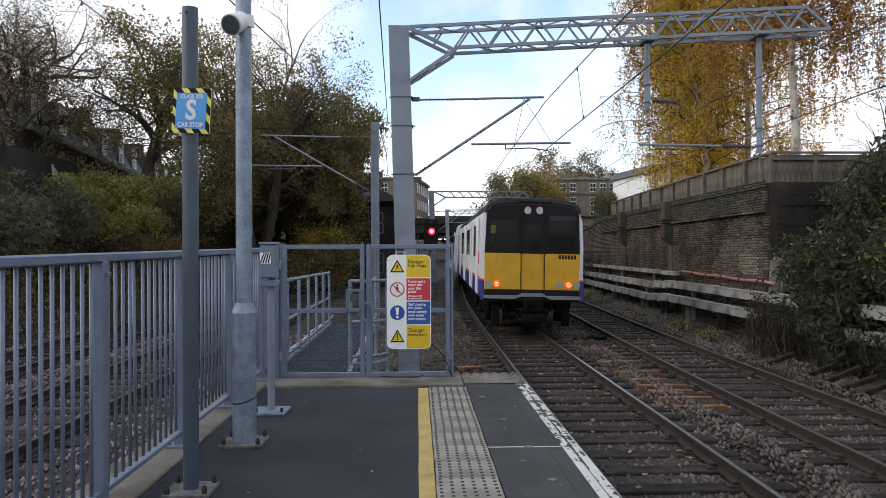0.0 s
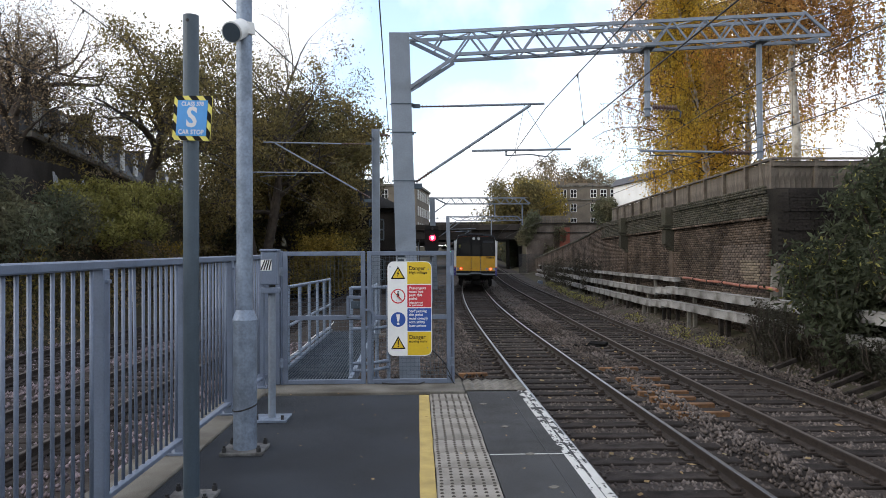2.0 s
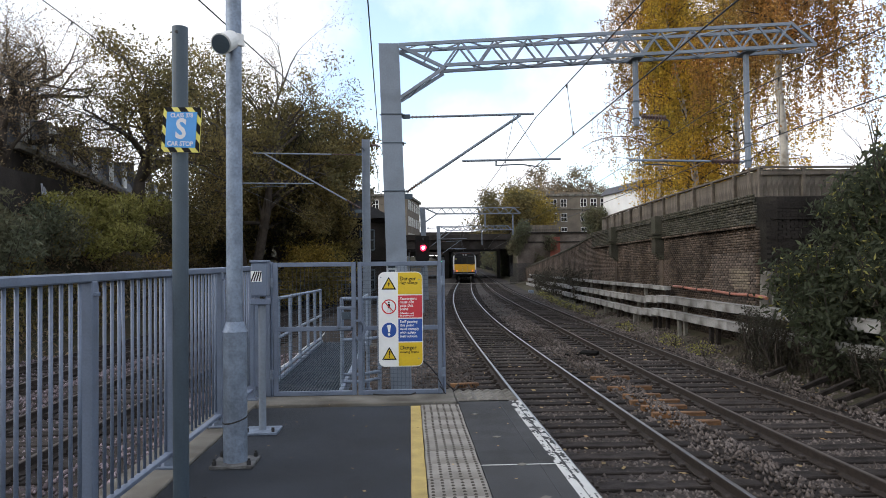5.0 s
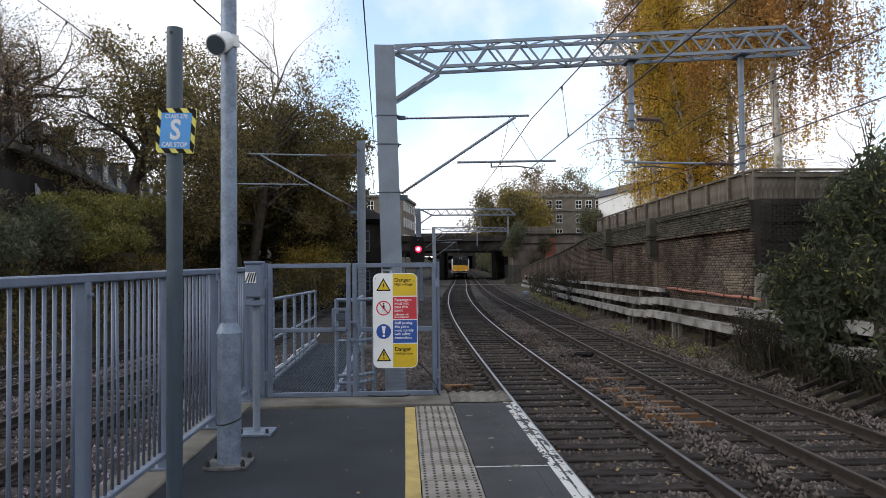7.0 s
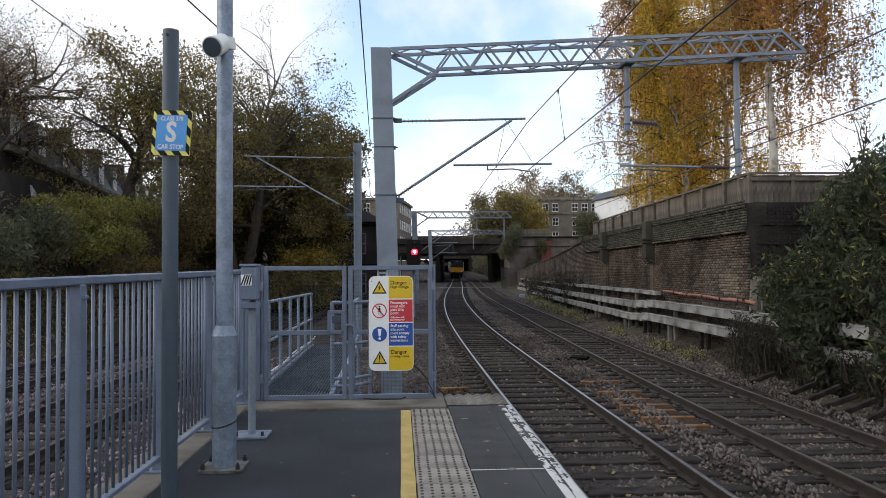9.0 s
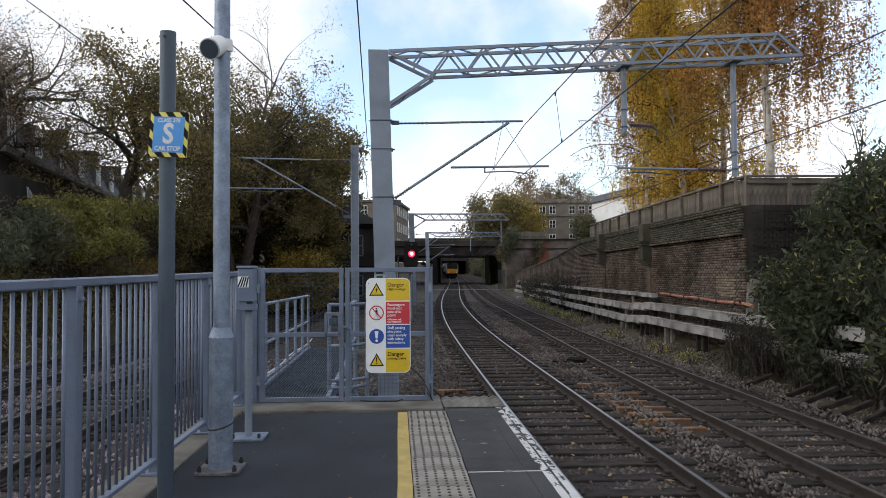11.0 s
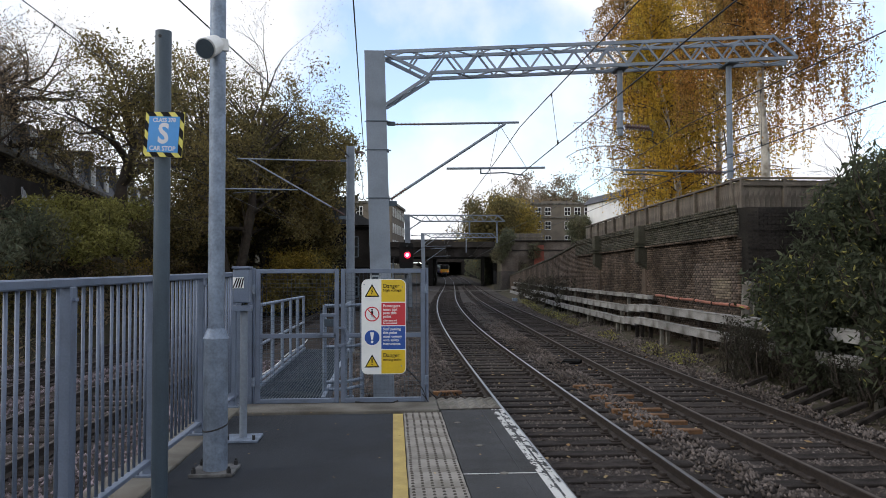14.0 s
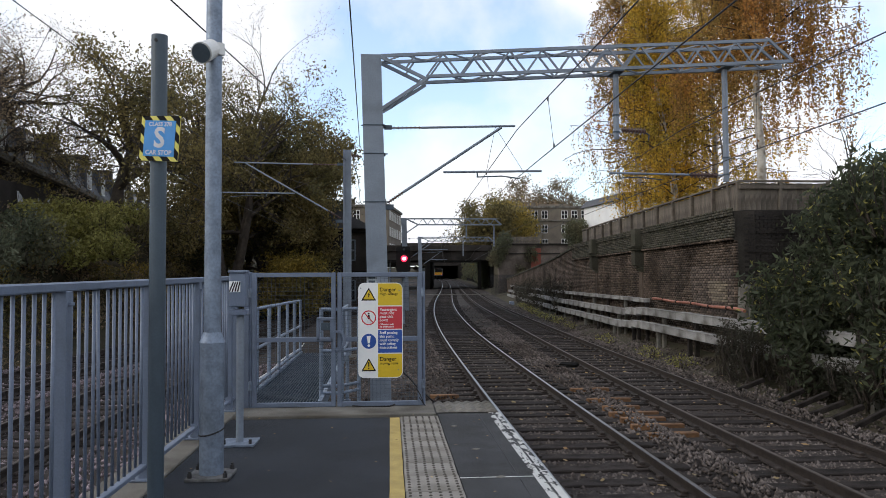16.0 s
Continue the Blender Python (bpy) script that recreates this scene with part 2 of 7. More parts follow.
M_LEAF_OLIVE = leaf_mat("leaf_olive", (0.21, 0.16, 0.06), (0.11, 0.105, 0.045))
M_LEAF_DARK = leaf_mat("leaf_dark", (0.12, 0.135, 0.085), (0.14, 0.125, 0.07))
# darker leaf copy with the shade inside the rear crowns painted in
M_LEAF_SHADED = leaf_mat("leaf_deep_shade", (0.055, 0.062, 0.035), (0.075, 0.065, 0.035))
M_LEAF_GOLD = leaf_mat("leaf_gold", (0.62, 0.37, 0.04), (0.42, 0.33, 0.06), 0.45)
M_LEAF_COPPER = leaf_mat("leaf_copper", (0.46, 0.22, 0.06), (0.34, 0.25, 0.08), 0.45)
M_LEAF_BUSH = leaf_mat("leaf_bush", (0.078, 0.092, 0.052), (0.045, 0.050, 0.031))
M_LEAF_LIGHT = leaf_mat("leaf_light_green", (0.33, 0.31, 0.09), (0.20, 0.19, 0.065))
M_LEAF_BROWN = leaf_mat("leaf_brown", (0.28, 0.20, 0.125), (0.16, 0.145, 0.09))
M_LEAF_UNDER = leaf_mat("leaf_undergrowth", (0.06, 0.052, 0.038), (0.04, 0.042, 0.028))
M_LEAF_YELLOW = leaf_mat("leaf_yellow", (0.34, 0.24, 0.05), (0.20, 0.17, 0.05))
M_LITTER = leaf_mat("fallen_leaf", (0.30, 0.17, 0.07), (0.36, 0.30, 0.16))
M_RENDER = mat("white_render", (0.74, 0.74, 0.73), 0.8, var=0.06, scale=1, fine=30, bump=0.1)
M_SLATE = mat("slate_roof", (0.06, 0.062, 0.07), 0.7, var=0.25, scale=1, fine=12, bump=0.3)
M_FLATBRICK = mat("grey_brown_brick", (0.165, 0.138, 0.108), 0.9, var=0.2, scale=0.6, fine=9, bump=0.3)
M_GRAFFITI = mat("graffiti_paint", (0.42, 0.44, 0.50), 0.6, var=0.2, scale=2, fine=30, bump=0)
M_REDPIER = mat("red_brick", (0.20, 0.055, 0.035), 0.9, var=0.25, scale=1, fine=20, bump=0.3)


# ---- building helpers ----
def part(name, bm, material, parent=None, label="", smooth=False):
    me = bpy.data.meshes.new(name)
    bm.to_mesh(me)
    bm.free()
    me.materials.append(material)
    if smooth:
        me.polygons.foreach_set("use_smooth", [True] * len(me.polygons))
    ob = new(name, me)
    if parent:
        ob.parent = parent
    return tagged(ob, label)


def share(name, mesh, parent, m):
    ob = new(name, mesh)
    ob.parent = parent
    ob.matrix_basis = m
    return ob


def thing(name, label, category, m=None, group="", kind=""):
    ob = new(name)
    ob.empty_display_size = 0.2
    if m is not None:
        ob.matrix_basis = m
    return tagged(ob, label, category, group, kind)


def from_arrays(name, verts, faces, material, parent=None, label=""):
    me = bpy.data.meshes.new(name)
    v = np.asarray(verts, dtype=np.float32)
    f = np.asarray(faces, dtype=np.int32)
    k = f.shape[1]
    me.vertices.add(len(v))
    me.vertices.foreach_set("co", v.ravel())
    me.loops.add(f.size)
    me.loops.foreach_set("vertex_index", f.ravel())
    me.polygons.add(len(f))
    me.polygons.foreach_set("loop_start", np.arange(0, f.size, k, dtype=np.int32))
    me.update(calc_edges=True)
    me.materials.append(material)
    ob = new(name, me)
    if parent:
        ob.parent = parent
    return tagged(ob, label)


def box(bm, c, s, bevel=0.0, m=None):
    r = bmesh.ops.create_cube(bm, size=1.0)
    vs = r["verts"]
    bmesh.ops.scale(bm, vec=s, verts=vs)
    if bevel:
        es = list({e for v in vs for e in v.link_edges})
        vs = bmesh.ops.bevel(bm, geom=es, offset=bevel, segments=1, affect="EDGES", profile=0.5)["verts"]
    if m is not None:
        bmesh.ops.transform(bm, matrix=m, verts=vs)
    bmesh.ops.translate(bm, vec=c, verts=vs)
    return vs


def rod(bm, a, b, r0, r1=None, seg=8, caps=True):
    a, b = Vector(a), Vector(b)
    d = b - a
    if d.length < 1e-6:
        return
    q = d.to_track_quat("Z", "Y").to_matrix().to_4x4()
    bmesh.ops.create_cone(bm, cap_ends=caps, segments=seg, radius1=r0, radius2=r0 if r1 is None else r1, depth=d.length,
                          matrix=Matrix.Translation((a + b) / 2) @ q)


def beam(bm, a, b, w, h, bevel=0.0):
    """A rectangular bar from a to b, w across and h high."""
    a, b = Vector(a), Vector(b)
    d = b - a
    q = d.to_track_quat("Y", "Z").to_matrix().to_4x4()
    vs = box(bm, (0, 0, 0), (w, d.length, h), bevel)
    bmesh.ops.transform(bm, matrix=Matrix.Translation((a + b) / 2) @ q, verts=vs)


def sweep(bm, pts, profile, closed=True):
    """Sweep a closed profile of (across, up) along ground points; across is square to the run."""
    rows = []
    n = len(pts)
    for i, p in enumerate(pts):
        d = Vector(pts[min(i + 1, n - 1)]) - Vector(pts[max(i - 1, 0)])
        side = Vector((d.y, -d.x, 0)).normalized()
        rows.append([bm.verts.new(Vector(p) + side * a + Vector((0, 0, u))) for a, u in profile])
    k = len(profile)
    for i in range(n - 1):
        for j in range(k if closed else k - 1):
            j2 = (j + 1) % k
            bm.faces.new((rows[i][j], rows[i][j2], rows[i + 1][j2], rows[i + 1][j]))
    if closed:
        bm.faces.new(rows[0][::-1])
        bm.faces.new(rows[-1])


def wire(bm, pts, r, seg=5):
    """One unbroken tube through the points."""
    pts = [Vector(p) for p in pts]
    rings = []
    for i, p in enumerate(pts):
        d = (pts[min(i + 1, len(pts) - 1)] - pts[max(i - 1, 0)]).normalized()
        side = d.cross(Vector((0.31, 0.12, 0.94))).normalized()
        up = side.cross(d)
        rings.append([bm.verts.new(p + r * (math.cos(k * math.tau / seg) * side + math.sin(k * math.tau / seg) * up)) for k in range(seg)])
    for r0, r1 in zip(rings[:-1], rings[1:]):
        for k in range(seg):
            bm.faces.new((r0[k], r0[(k + 1) % seg], r1[(k + 1) % seg], r1[k]))
    bm.faces.new(rings[0][::-1])
    bm.faces.new(rings[-1])


def prism(bm, outline, y0, y1):
    """An outline of (x, z) drawn out from y0 to y1."""
    a = [bm.verts.new((x, y0, z)) for x, z in outline]
    b = [bm.verts.new((x, y1, z)) for x, z in outline]
    k = len(outline)
    fs = [bm.faces.new(a), bm.faces.new(b[::-1])]
    for i in range(k):
        fs.append(bm.faces.new((a[i], b[i], b[(i + 1) % k], a[(i + 1) % k])))
    bmesh.ops.recalc_face_normals(bm, faces=fs)


def rounded(x0, z0, x1, z1, r, n=4):
    pts = []
    for cx, cz, a0 in ((x1 - r, z1 - r, 0), (x0 + r, z1 - r, 90), (x0 + r, z0 + r, 180), (x1 - r, z0 + r, 270)):
        for i in range(n + 1):
            a = radians(a0 + 90 * i / n)
            pts.append((cx + r * math.cos(a), cz + r * math.sin(a)))
    return pts


def lettering(name, text, size, m, material, parent, label="", depth=0.001, align="CENTER", bold=0.0):
    cu = bpy.data.curves.new(name, "FONT")
    cu.body, cu.size, cu.extrude, cu.align_x, cu.align_y = text, size, depth, align, "CENTER"
    cu.space_line, cu.offset, cu.resolution_u = 0.85, bold, 3
    tmp = bpy.data.objects.new(name, cu)
    scene.collection.objects.link(tmp)
    me = bpy.data.meshes.new_from_object(tmp.evaluated_get(bpy.context.evaluated_depsgraph_get()))
    bpy.data.objects.remove(tmp)
    me.materials.clear()
    me.materials.append(material)
    ob = new(name, me)
    ob.parent = parent
    ob.matrix_basis = m
    return tagged(ob, label)


FACE = pose(0, 0, 0, 90, 0, 0)  # turns flat lettering upright, facing -y


# ---- the line of the railway ----
RAIL_Z = -0.87
LINE_Y = [-60, 0, 12, 18, 25, 35, 44, 50, 65, 80, 117, 141, 154, 199, 229, 258, 300, 420]
LINE_X = [2.72, 2.72, 2.72, 2.76, 2.90, 3.22, 3.62, 3.95, 4.80, 5.85, 8.7, 10.5, 11.5, 14.2, 15.5, 16.4, 17.2, 18.0]
GRID = np.arange(-60.0, 420.0, 0.5)
LINE = np.interp(GRID, LINE_Y, LINE_X)
for _ in range(4):
    LINE = np.convolve(np.pad(LINE, 8, "edge"), np.ones(17) / 17, "valid")


def smooth(values, taps, times):
    for _ in range(times):
        values = np.convolve(np.pad(values, taps // 2, "edge"), np.ones(taps) / taps, "valid")
    return values


SHIFT = smooth(np.interp(GRID, [12, 18, 22, 27, 33, 40, 50, 60, 70, 80, 90], [-0.10, -0.095, -0.12, -0.165, -0.23, -0.27, -0.30, -0.24, -0.15, -0.07, 0.0]), 9, 2)
SPREAD = smooth(np.interp(GRID, [0, 12, 18, 27, 35, 45, 60, 80, 110], [3.08, 3.13, 3.29, 3.55, 3.7, 3.66, 3.44, 3.2, 3.1]), 9, 2)


def near_line(y):
    return float(np.interp(y, GRID, LINE + SHIFT))


def far_line(y):
    return near_line(y) + float(np.interp(y, GRID, SPREAD))


def left_line(y):
    return -5.5 + 0.000022 * max(0, y - 12) ** 2 * 14


def left_line_b(y):
    return left_line(y) - 3.3


def wall_x(y):
    return float(np.interp(y, GRID, LINE)) + float(np.interp(y, [0, 18, 30, 60, 110, 300], [6.55, 6.63, 6.83, 7.35, 7.75, 7.75]))


def heading(fn, y):
    return math.atan2(fn(y + 0.5) - fn(y - 0.5), 1.0)


RISE = np.interp(GRID, [-60, 28, 79, 139, 198, 243, 420], [0, 0, 0.42, 0.78, 1.47, 2.1, 4.6])
for _ in range(3):
    RISE = np.convolve(np.pad(RISE, 12, "edge"), np.ones(25) / 25, "valid")


def rise_z(y):
    """How far the line has climbed at y."""
    return float(np.interp(y, GRID, RISE))


# ---- ground ----
def ground_z(x, y):
    """Height of the ground sheet."""
    bed = -1.20 + rise_z(y)
    lx = left_line_b(y) - 2.4
    if x < lx:
        d = lx - x
        rise = min(1.0, d / 5.2)
        top = float(np.interp(y, [-60, 20, 45, 70, 110, 400], [3.0, 3.6, 4.4, 4.6, 5.2, 5.5]))
        return bed + (top - bed) * rise * rise * (3 - 2 * rise)
    wx = wall_x(y)
    if x > wx - 0.9 and y < 20.2:
        d = x - (wx - 0.9)
        rise = min(1.0, d / 4.0)
        return bed + 3.8 * rise * rise * (3 - 2 * rise)
    if x > wx + 0.3:
        if y < 43:
            return 2.75
        if y < 96.5:
            low = wing_top(y) - 0.15
            return low + (3.2 - low) * min(1.0, (x - wx - 0.3) / 9.0) ** 2
        return 5.3
    if x > wx - 1.4:
        return bed + 0.28 * (x - wx + 1.4)
    return bed


def make_ground():
    ys = list(np.arange(-60, 18.6, 1.6)) + [19.4, 20.15, 20.25] + list(np.arange(21.2, 132, 1.5)) + [96.3, 96.6, 150, 180, 220, 260, 300, 400, 600, 1000, 2000]
    ys.sort()
    left = [-900, -400, -200, -100, -70, -50, -40, -34] + list(np.arange(-30, -11, 0.7))
    right_out = [0.24, 0.34, 1, 2, 3, 4, 5, 7, 10, 15, 22, 30, 45, 70, 120, 200, 400, 900]
    rows = []
    for y in ys:
        wx = wall_x(y)
        xs = left + list(np.linspace(-11, wx - 2, 18)) + [wx - 1.4, wx - 1, wx - 0.6, wx - 0.2] + [wx + d for d in right_out]
        row = []
        for x in xs:
            z = ground_z(x, y)
            z += 0.10 * noise.noise((x * 0.7, y * 0.7, 0)) * (1 if x < left_line_b(y) - 2.6 or x > wx - 1.2 else 0.25)
            row.append((x, y, z))
        rows.append(row)
    k = len(rows[0])
    verts = [v for r in rows for v in r]
    faces = [(i * k + j, i * k + j + 1, (i + 1) * k + j + 1, (i + 1) * k + j) for i in range(len(rows) - 1) for j in range(k - 1)]
    g = from_arrays("ground", verts, faces, M_SOIL)
    tagged(g, "dark earth ground with worn grass and leaf litter", "ground", kind="structure")
    b = bmesh.new()
    yy = np.arange(-40, 300, 2.0)
    lo = [(-10.9 + 0.15 * noise.noise((0, y, 0)) + left_line(y) + 5.5, float(y)) for y in yy]
    va, vb = [], []
    for (x, y) in lo:
        cols = [x, x + 1.2, left_line(y) - 1.5, left_line(y) + 1.5, -2.5, near_line(y) - 1.6, near_line(y) + 1.6, far_line(y) - 1.6, far_line(y) + 1.5, wall_x(y) - 1.7]
        va.append([b.verts.new((c, y, rise_z(y) - 1.075 + (0.02 if 0 < i < len(cols) - 1 else -0.08) + 0.03 * noise.noise((c, y, 3)))) for i, c in enumerate(cols)])
    for r0, r1 in zip(va[:-1], va[1:]):
        for j in range(len(r0) - 1):
            b.faces.new((r0[j], r0[j + 1], r1[j + 1], r1[j]))
    tagged(part("trackbed", b, M_BALLAST), "brown-grey ballast bed of the railway", "ballast", kind="structure")


def make_stones():
    rng = np.random.default_rng(4)
    octa = np.array([(1, 0, 0), (0, 1, 0), (-1, 0, 0), (0, -1, 0), (0, 0, 1), (0, 0, -1)], float)
    tris = np.array([(0, 1, 4), (1, 2, 4), (2, 3, 4), (3, 0, 4), (1, 0, 5), (2, 1, 5), (3, 2, 5), (0, 3, 5)])

    def field(n, y0, y1, x0, x1, size, power):
        u = rng.random(n) ** power
        y = y0 + (y1 - y0) * u
        x = rng.random(n)
        lo = np.array([x0(a) for a in y])
        hi = np.array([x1(a) for a in y])
        return np.stack([lo + (hi - lo) * x, y, np.full(n, -1.043)], 1), size * (0.6 + 0.8 * rng.random(n))

    sets = [field(50000, 2.5, 36, lambda y: 1.45, lambda y: wall_x(y) - 1.7, 0.032, 1.5),
            field(3500, 36, 60, lambda y: near_line(y) - 3.5, lambda y: wall_x(y) - 1.7, 0.04, 1.0),
            field(6500, 8, 42, lambda y: wall_x(y) - 1.75, lambda y: wall_x(y) - 0.3, 0.036, 1.4),
            field(25000, 1.5, 22, lambda y: -10.5, lambda y: -2.2, 0.034, 1.3),
            field(7000, 9.2, 30, lambda y: -2.3, lambda y: 1.5, 0.034, 1.4)]
    pos = np.concatenate([s[0] for s in sets])
    size = np.concatenate([s[1] for s in sets])
    n = len(pos)
    for fn in (near_line, far_line, left_line, left_line_b):
        c = np.array([fn(a) for a in pos[:, 1]])
        d = np.abs(pos[:, 0] - c)
        pos[:, 2] -= np.where(d < 1.2, 0.022, 0)
        pos[:, 2] += np.where((d > 1.3) & (d < 1.75), 0.04, 0)
    pos[:, 2] += np.interp(pos[:, 1], GRID, RISE)
    verge = pos[:, 0] > np.array([wall_x(a) for a in pos[:, 1]]) - 1.75
    pos[verge, 2] = [ground_z(p[0], p[1]) + 0.01 for p in pos[verge]]
    sc = size[:, None, None] * (0.55 + 0.6 * rng.random((n, 1, 3))) * (0.75 + 0.5 * rng.random((n, 6, 1)))
    v = octa[None] * sc
    a = rng.random(n) * 6.283
    ca, sa = np.cos(a)[:, None], np.sin(a)[:, None]
    v = np.stack([v[..., 0] * ca - v[..., 1] * sa, v[..., 0] * sa + v[..., 1] * ca + 0.3 * v[..., 2], v[..., 2]], -1)
    v += pos[:, None]
    left = pos[:, 0] < -2.2
    for keep, m, label in ((~left, M_STONES, "loose grey-brown crushed stone ballast"), (left, M_STONES_PINK, "loose pinkish-grey crushed stone ballast of the left-hand lines")):
        f = tris[None] + 6 * np.arange(keep.sum())[:, None, None]
        tagged(from_arrays("ballast_stones", v[keep].reshape(-1, 3), f.reshape(-1, 3), m), label, "ballast", kind="stuff")


RAIL_PROFILE = [(-0.07, -0.155), (0.07, -0.155), (0.07, -0.14), (0.012, -0.115), (0.012, -0.045), (0.034, -0.035), (0.036, -0.004), (-0.036, -0.004), (-0.034, -0.035), (-0.012, -0.045), (-0.012, -0.115), (-0.07, -0.14)]


def make_track(name, fn, y0, y1, label, top, step=0.66, lean=0.0):
    t = thing(name, label, "railway track", kind="structure")
    for side in (-0.752, 0.752):
        pts = []
        for y in np.arange(y0, y1 + 0.1, 2.0):
            h = heading(fn, y)
            pts.append((fn(y) + side * math.cos(h), y - side * math.sin(h), RAIL_Z + rise_z(y) - lean * side))
        b = bmesh.new()
        sweep(b, pts, RAIL_PROFILE)
        r = part("rail", b, M_RAIL_SIDE, t)
        b = bmesh.new()
        sweep(b, pts, [(-0.024, -0.004), (0.024, -0.004), (0.020, 0.0), (-0.020, 0.0)])
        part("running_surface", b, top, r, "worn steel rail head")
    b = bmesh.new()
    box(b, (0, 0, -0.215), (2.55, 0.26, 0.13), 0.012)
    sl = part("sleeper", b, M_SLEEPER, t)
    b = bmesh.new()
    for side in (-0.752, 0.752):
        box(b, (side, 0, -0.140), (0.36, 0.16, 0.03), 0.008)
        box(b, (side - 0.10, 0, -0.115), (0.07, 0.12, 0.06), 0.012)
        box(b, (side + 0.10, 0, -0.115), (0.07, 0.12, 0.06), 0.012)
    ch = part("rail_chair", b, M_RAIL_SIDE, sl)
    first = True
    y = y0 + 0.3
    rng = random.Random(name)
    while y < min(y1, 125):
        m = pose(fn(y) + rng.uniform(-0.03, 0.03), y, RAIL_Z + rise_z(y) + rng.uniform(-0.012, 0.004), 0, math.degrees(lean) + rng.uniform(-0.4, 0.4), -math.degrees(heading(fn, y)) + rng.uniform(-0.7, 0.7))
        if first:
            sl.matrix_basis = m
            first = False
        else:
            o = share("sleeper", sl.data, t, m)
            if y < 45:
                share("rail_chair", ch.data, o, Matrix())
        y += step * rng.uniform(0.96, 1.04)
    return t


# ---- platform ----
EDGE = 1.16


def make_platform():
    p = thing("platform", "island platform end with dark asphalt and grey coping", "platform", kind="structure")
    b = bmesh.new()
    box(b, (-0.49, 0.9, -0.57), (3.10, 15.2, 1.06), 0.01)
    part("platform_body", b, M_CONCRETE, p)
    b = bmesh.new()
    box(b, (-0.81, -0.05, -0.02), (1.62, 15.0, 0.04))
    part("asphalt_surface", b, M_ASPHALT, p)
    b = bmesh.new()
    box(b, (-1.83, 0.6, -0.012), (0.40, 15.8, 0.05), 0.008)
    part("concrete_margin", b, M_CONCRETE, p, "stained pale concrete margin")
    b = bmesh.new()
    box(b, (-0.575, 8.05, -0.018), (2.13, 0.84, 0.045), 0.01)
    part("concrete_strip", b, M_CONCRETE, p, "weathered concrete strip under the gate")
    b = bmesh.new()
    for i in range(60):  # hand-painted edges wander a little
        y = -7.5 + i * 0.25
        a, c = 0.006 * noise.noise((y * 5, 1, 0)), 0.006 * noise.noise((y * 5, 9, 0))
        a2, c2 = 0.006 * noise.noise(((y + .25) * 5, 1, 0)), 0.006 * noise.noise(((y + .25) * 5, 9, 0))
        vs = [b.verts.new(q) for q in ((a, y, 0.003), (0.1 + c, y, 0.003), (0.1 + c2, min(y + 0.25, 7.42), 0.003), (a2, min(y + 0.25, 7.42), 0.003))]
        b.faces.new(vs)
    part("yellow_line", b, M_YELLOWLINE, p, "faded yellow safety line")
    # coping slabs
    ends = [7.62, 5.0, 2.6, 0.2, -2.2, -4.6, -7.0]
    for a, c in zip(ends[:-1], ends[1:]):
        b = bmesh.new()
        box(b, (0.835, (a + c) / 2, -0.03), (0.66, a - c - 0.008, 0.062), 0.004)
        part("coping_slab", b, M_RESIN, p, "grey resin-coated coping slab")
    b = bmesh.new()
    box(b, (0.77, 4.998, 0.002), (0.53, 0.014, 0.004))
    part("joint_line", b, M_EDGE, p, "white painted joint line")
    # worn white edge, in flakes
    rng = random.Random(5)
    b = bmesh.new()
    y = -7.0
    while y < 7.6:
        for x in np.arange(1.04, EDGE, 0.0125):
            k = noise.noise((x * 16, y * 7, 2)) + 0.7 * noise.noise((x * 55, y * 34, 5))
            keep = k > (-0.42 if y < 4.9 else -0.08) + (0.5 if 1.092 < x < 1.108 else 0)
            if keep:
                w, h = 0.013, 0.0165
                vs = [b.verts.new((x + dx, y + dy, 0.0035)) for dx, dy in ((0, 0), (w, 0), (w, h), (0, h))]
                b.faces.new(vs)
        y += 0.016
    part("white_edge_line", b, M_EDGE, p, "flaking white platform edge paint")
    b = bmesh.new()
    box(b, (1.10, 0.2, 0.0025), (0.006, 14.8, 0.003))
    box(b, (0.93, 0.2, 0.0025), (0.005, 14.8, 0.003))
    part("groove", b, M_BLACK, p)
    # studs on the coping
    for x, yy in ((0.62, 6.9), (0.72, 5.9), (0.80, 5.0), (0.83, 4.2), (0.8, 3.4)):
        b = bmesh.new()
        box(b, (x, yy, 0.003), (0.06, 0.05, 0.006), 0.002, pose(0, 0, 0, 0, 0, 45))
        part("stud", b, M_CONCRETE, p)
    # anti-trespass panel: zig-zag rubber ridges
    b = bmesh.new()
    n = 6
    for j in range(4):
        y0 = 7.68 + j * 0.16
        for i in range(n):
            x0 = 0.5 + i * (0.66 / n)
            w = 0.66 / n
            up = 0.028
            lo = [b.verts.new(q) for q in ((x0, y0, 0.0), (x0 + w / 2, y0 + 0.03, up), (x0 + w, y0, 0.0), (x0 + w, y0 + 0.15, 0.0), (x0 + w / 2, y0 + 0.12, up), (x0, y0 + 0.15, 0.0))]
            b.faces.new((lo[0], lo[1], lo[4], lo[5]))
            b.faces.new((lo[1], lo[2], lo[3], lo[4]))
            b.faces.new((lo[0], lo[2], lo[1]))
            b.faces.new((lo[5], lo[4], lo[3]))
    part("anti_trespass_panel", b, M_CONCRETE, p, "ribbed grey anti-trespass panel")
    # tactile slabs with blisters, shared mesh
    b = bmesh.new()
    box(b, (0, 0, -0.022), (0.392, 0.392, 0.05), 0.004)
    for i in range(6):
        for j in range(6):
            bmesh.ops.create_cone(b, cap_ends=True, segments=7, radius1=0.0135, radius2=0.008, depth=0.006, matrix=Matrix.Translation((-0.167 + i * 0.0668, -0.167 + j * 0.0668, 0.006)))
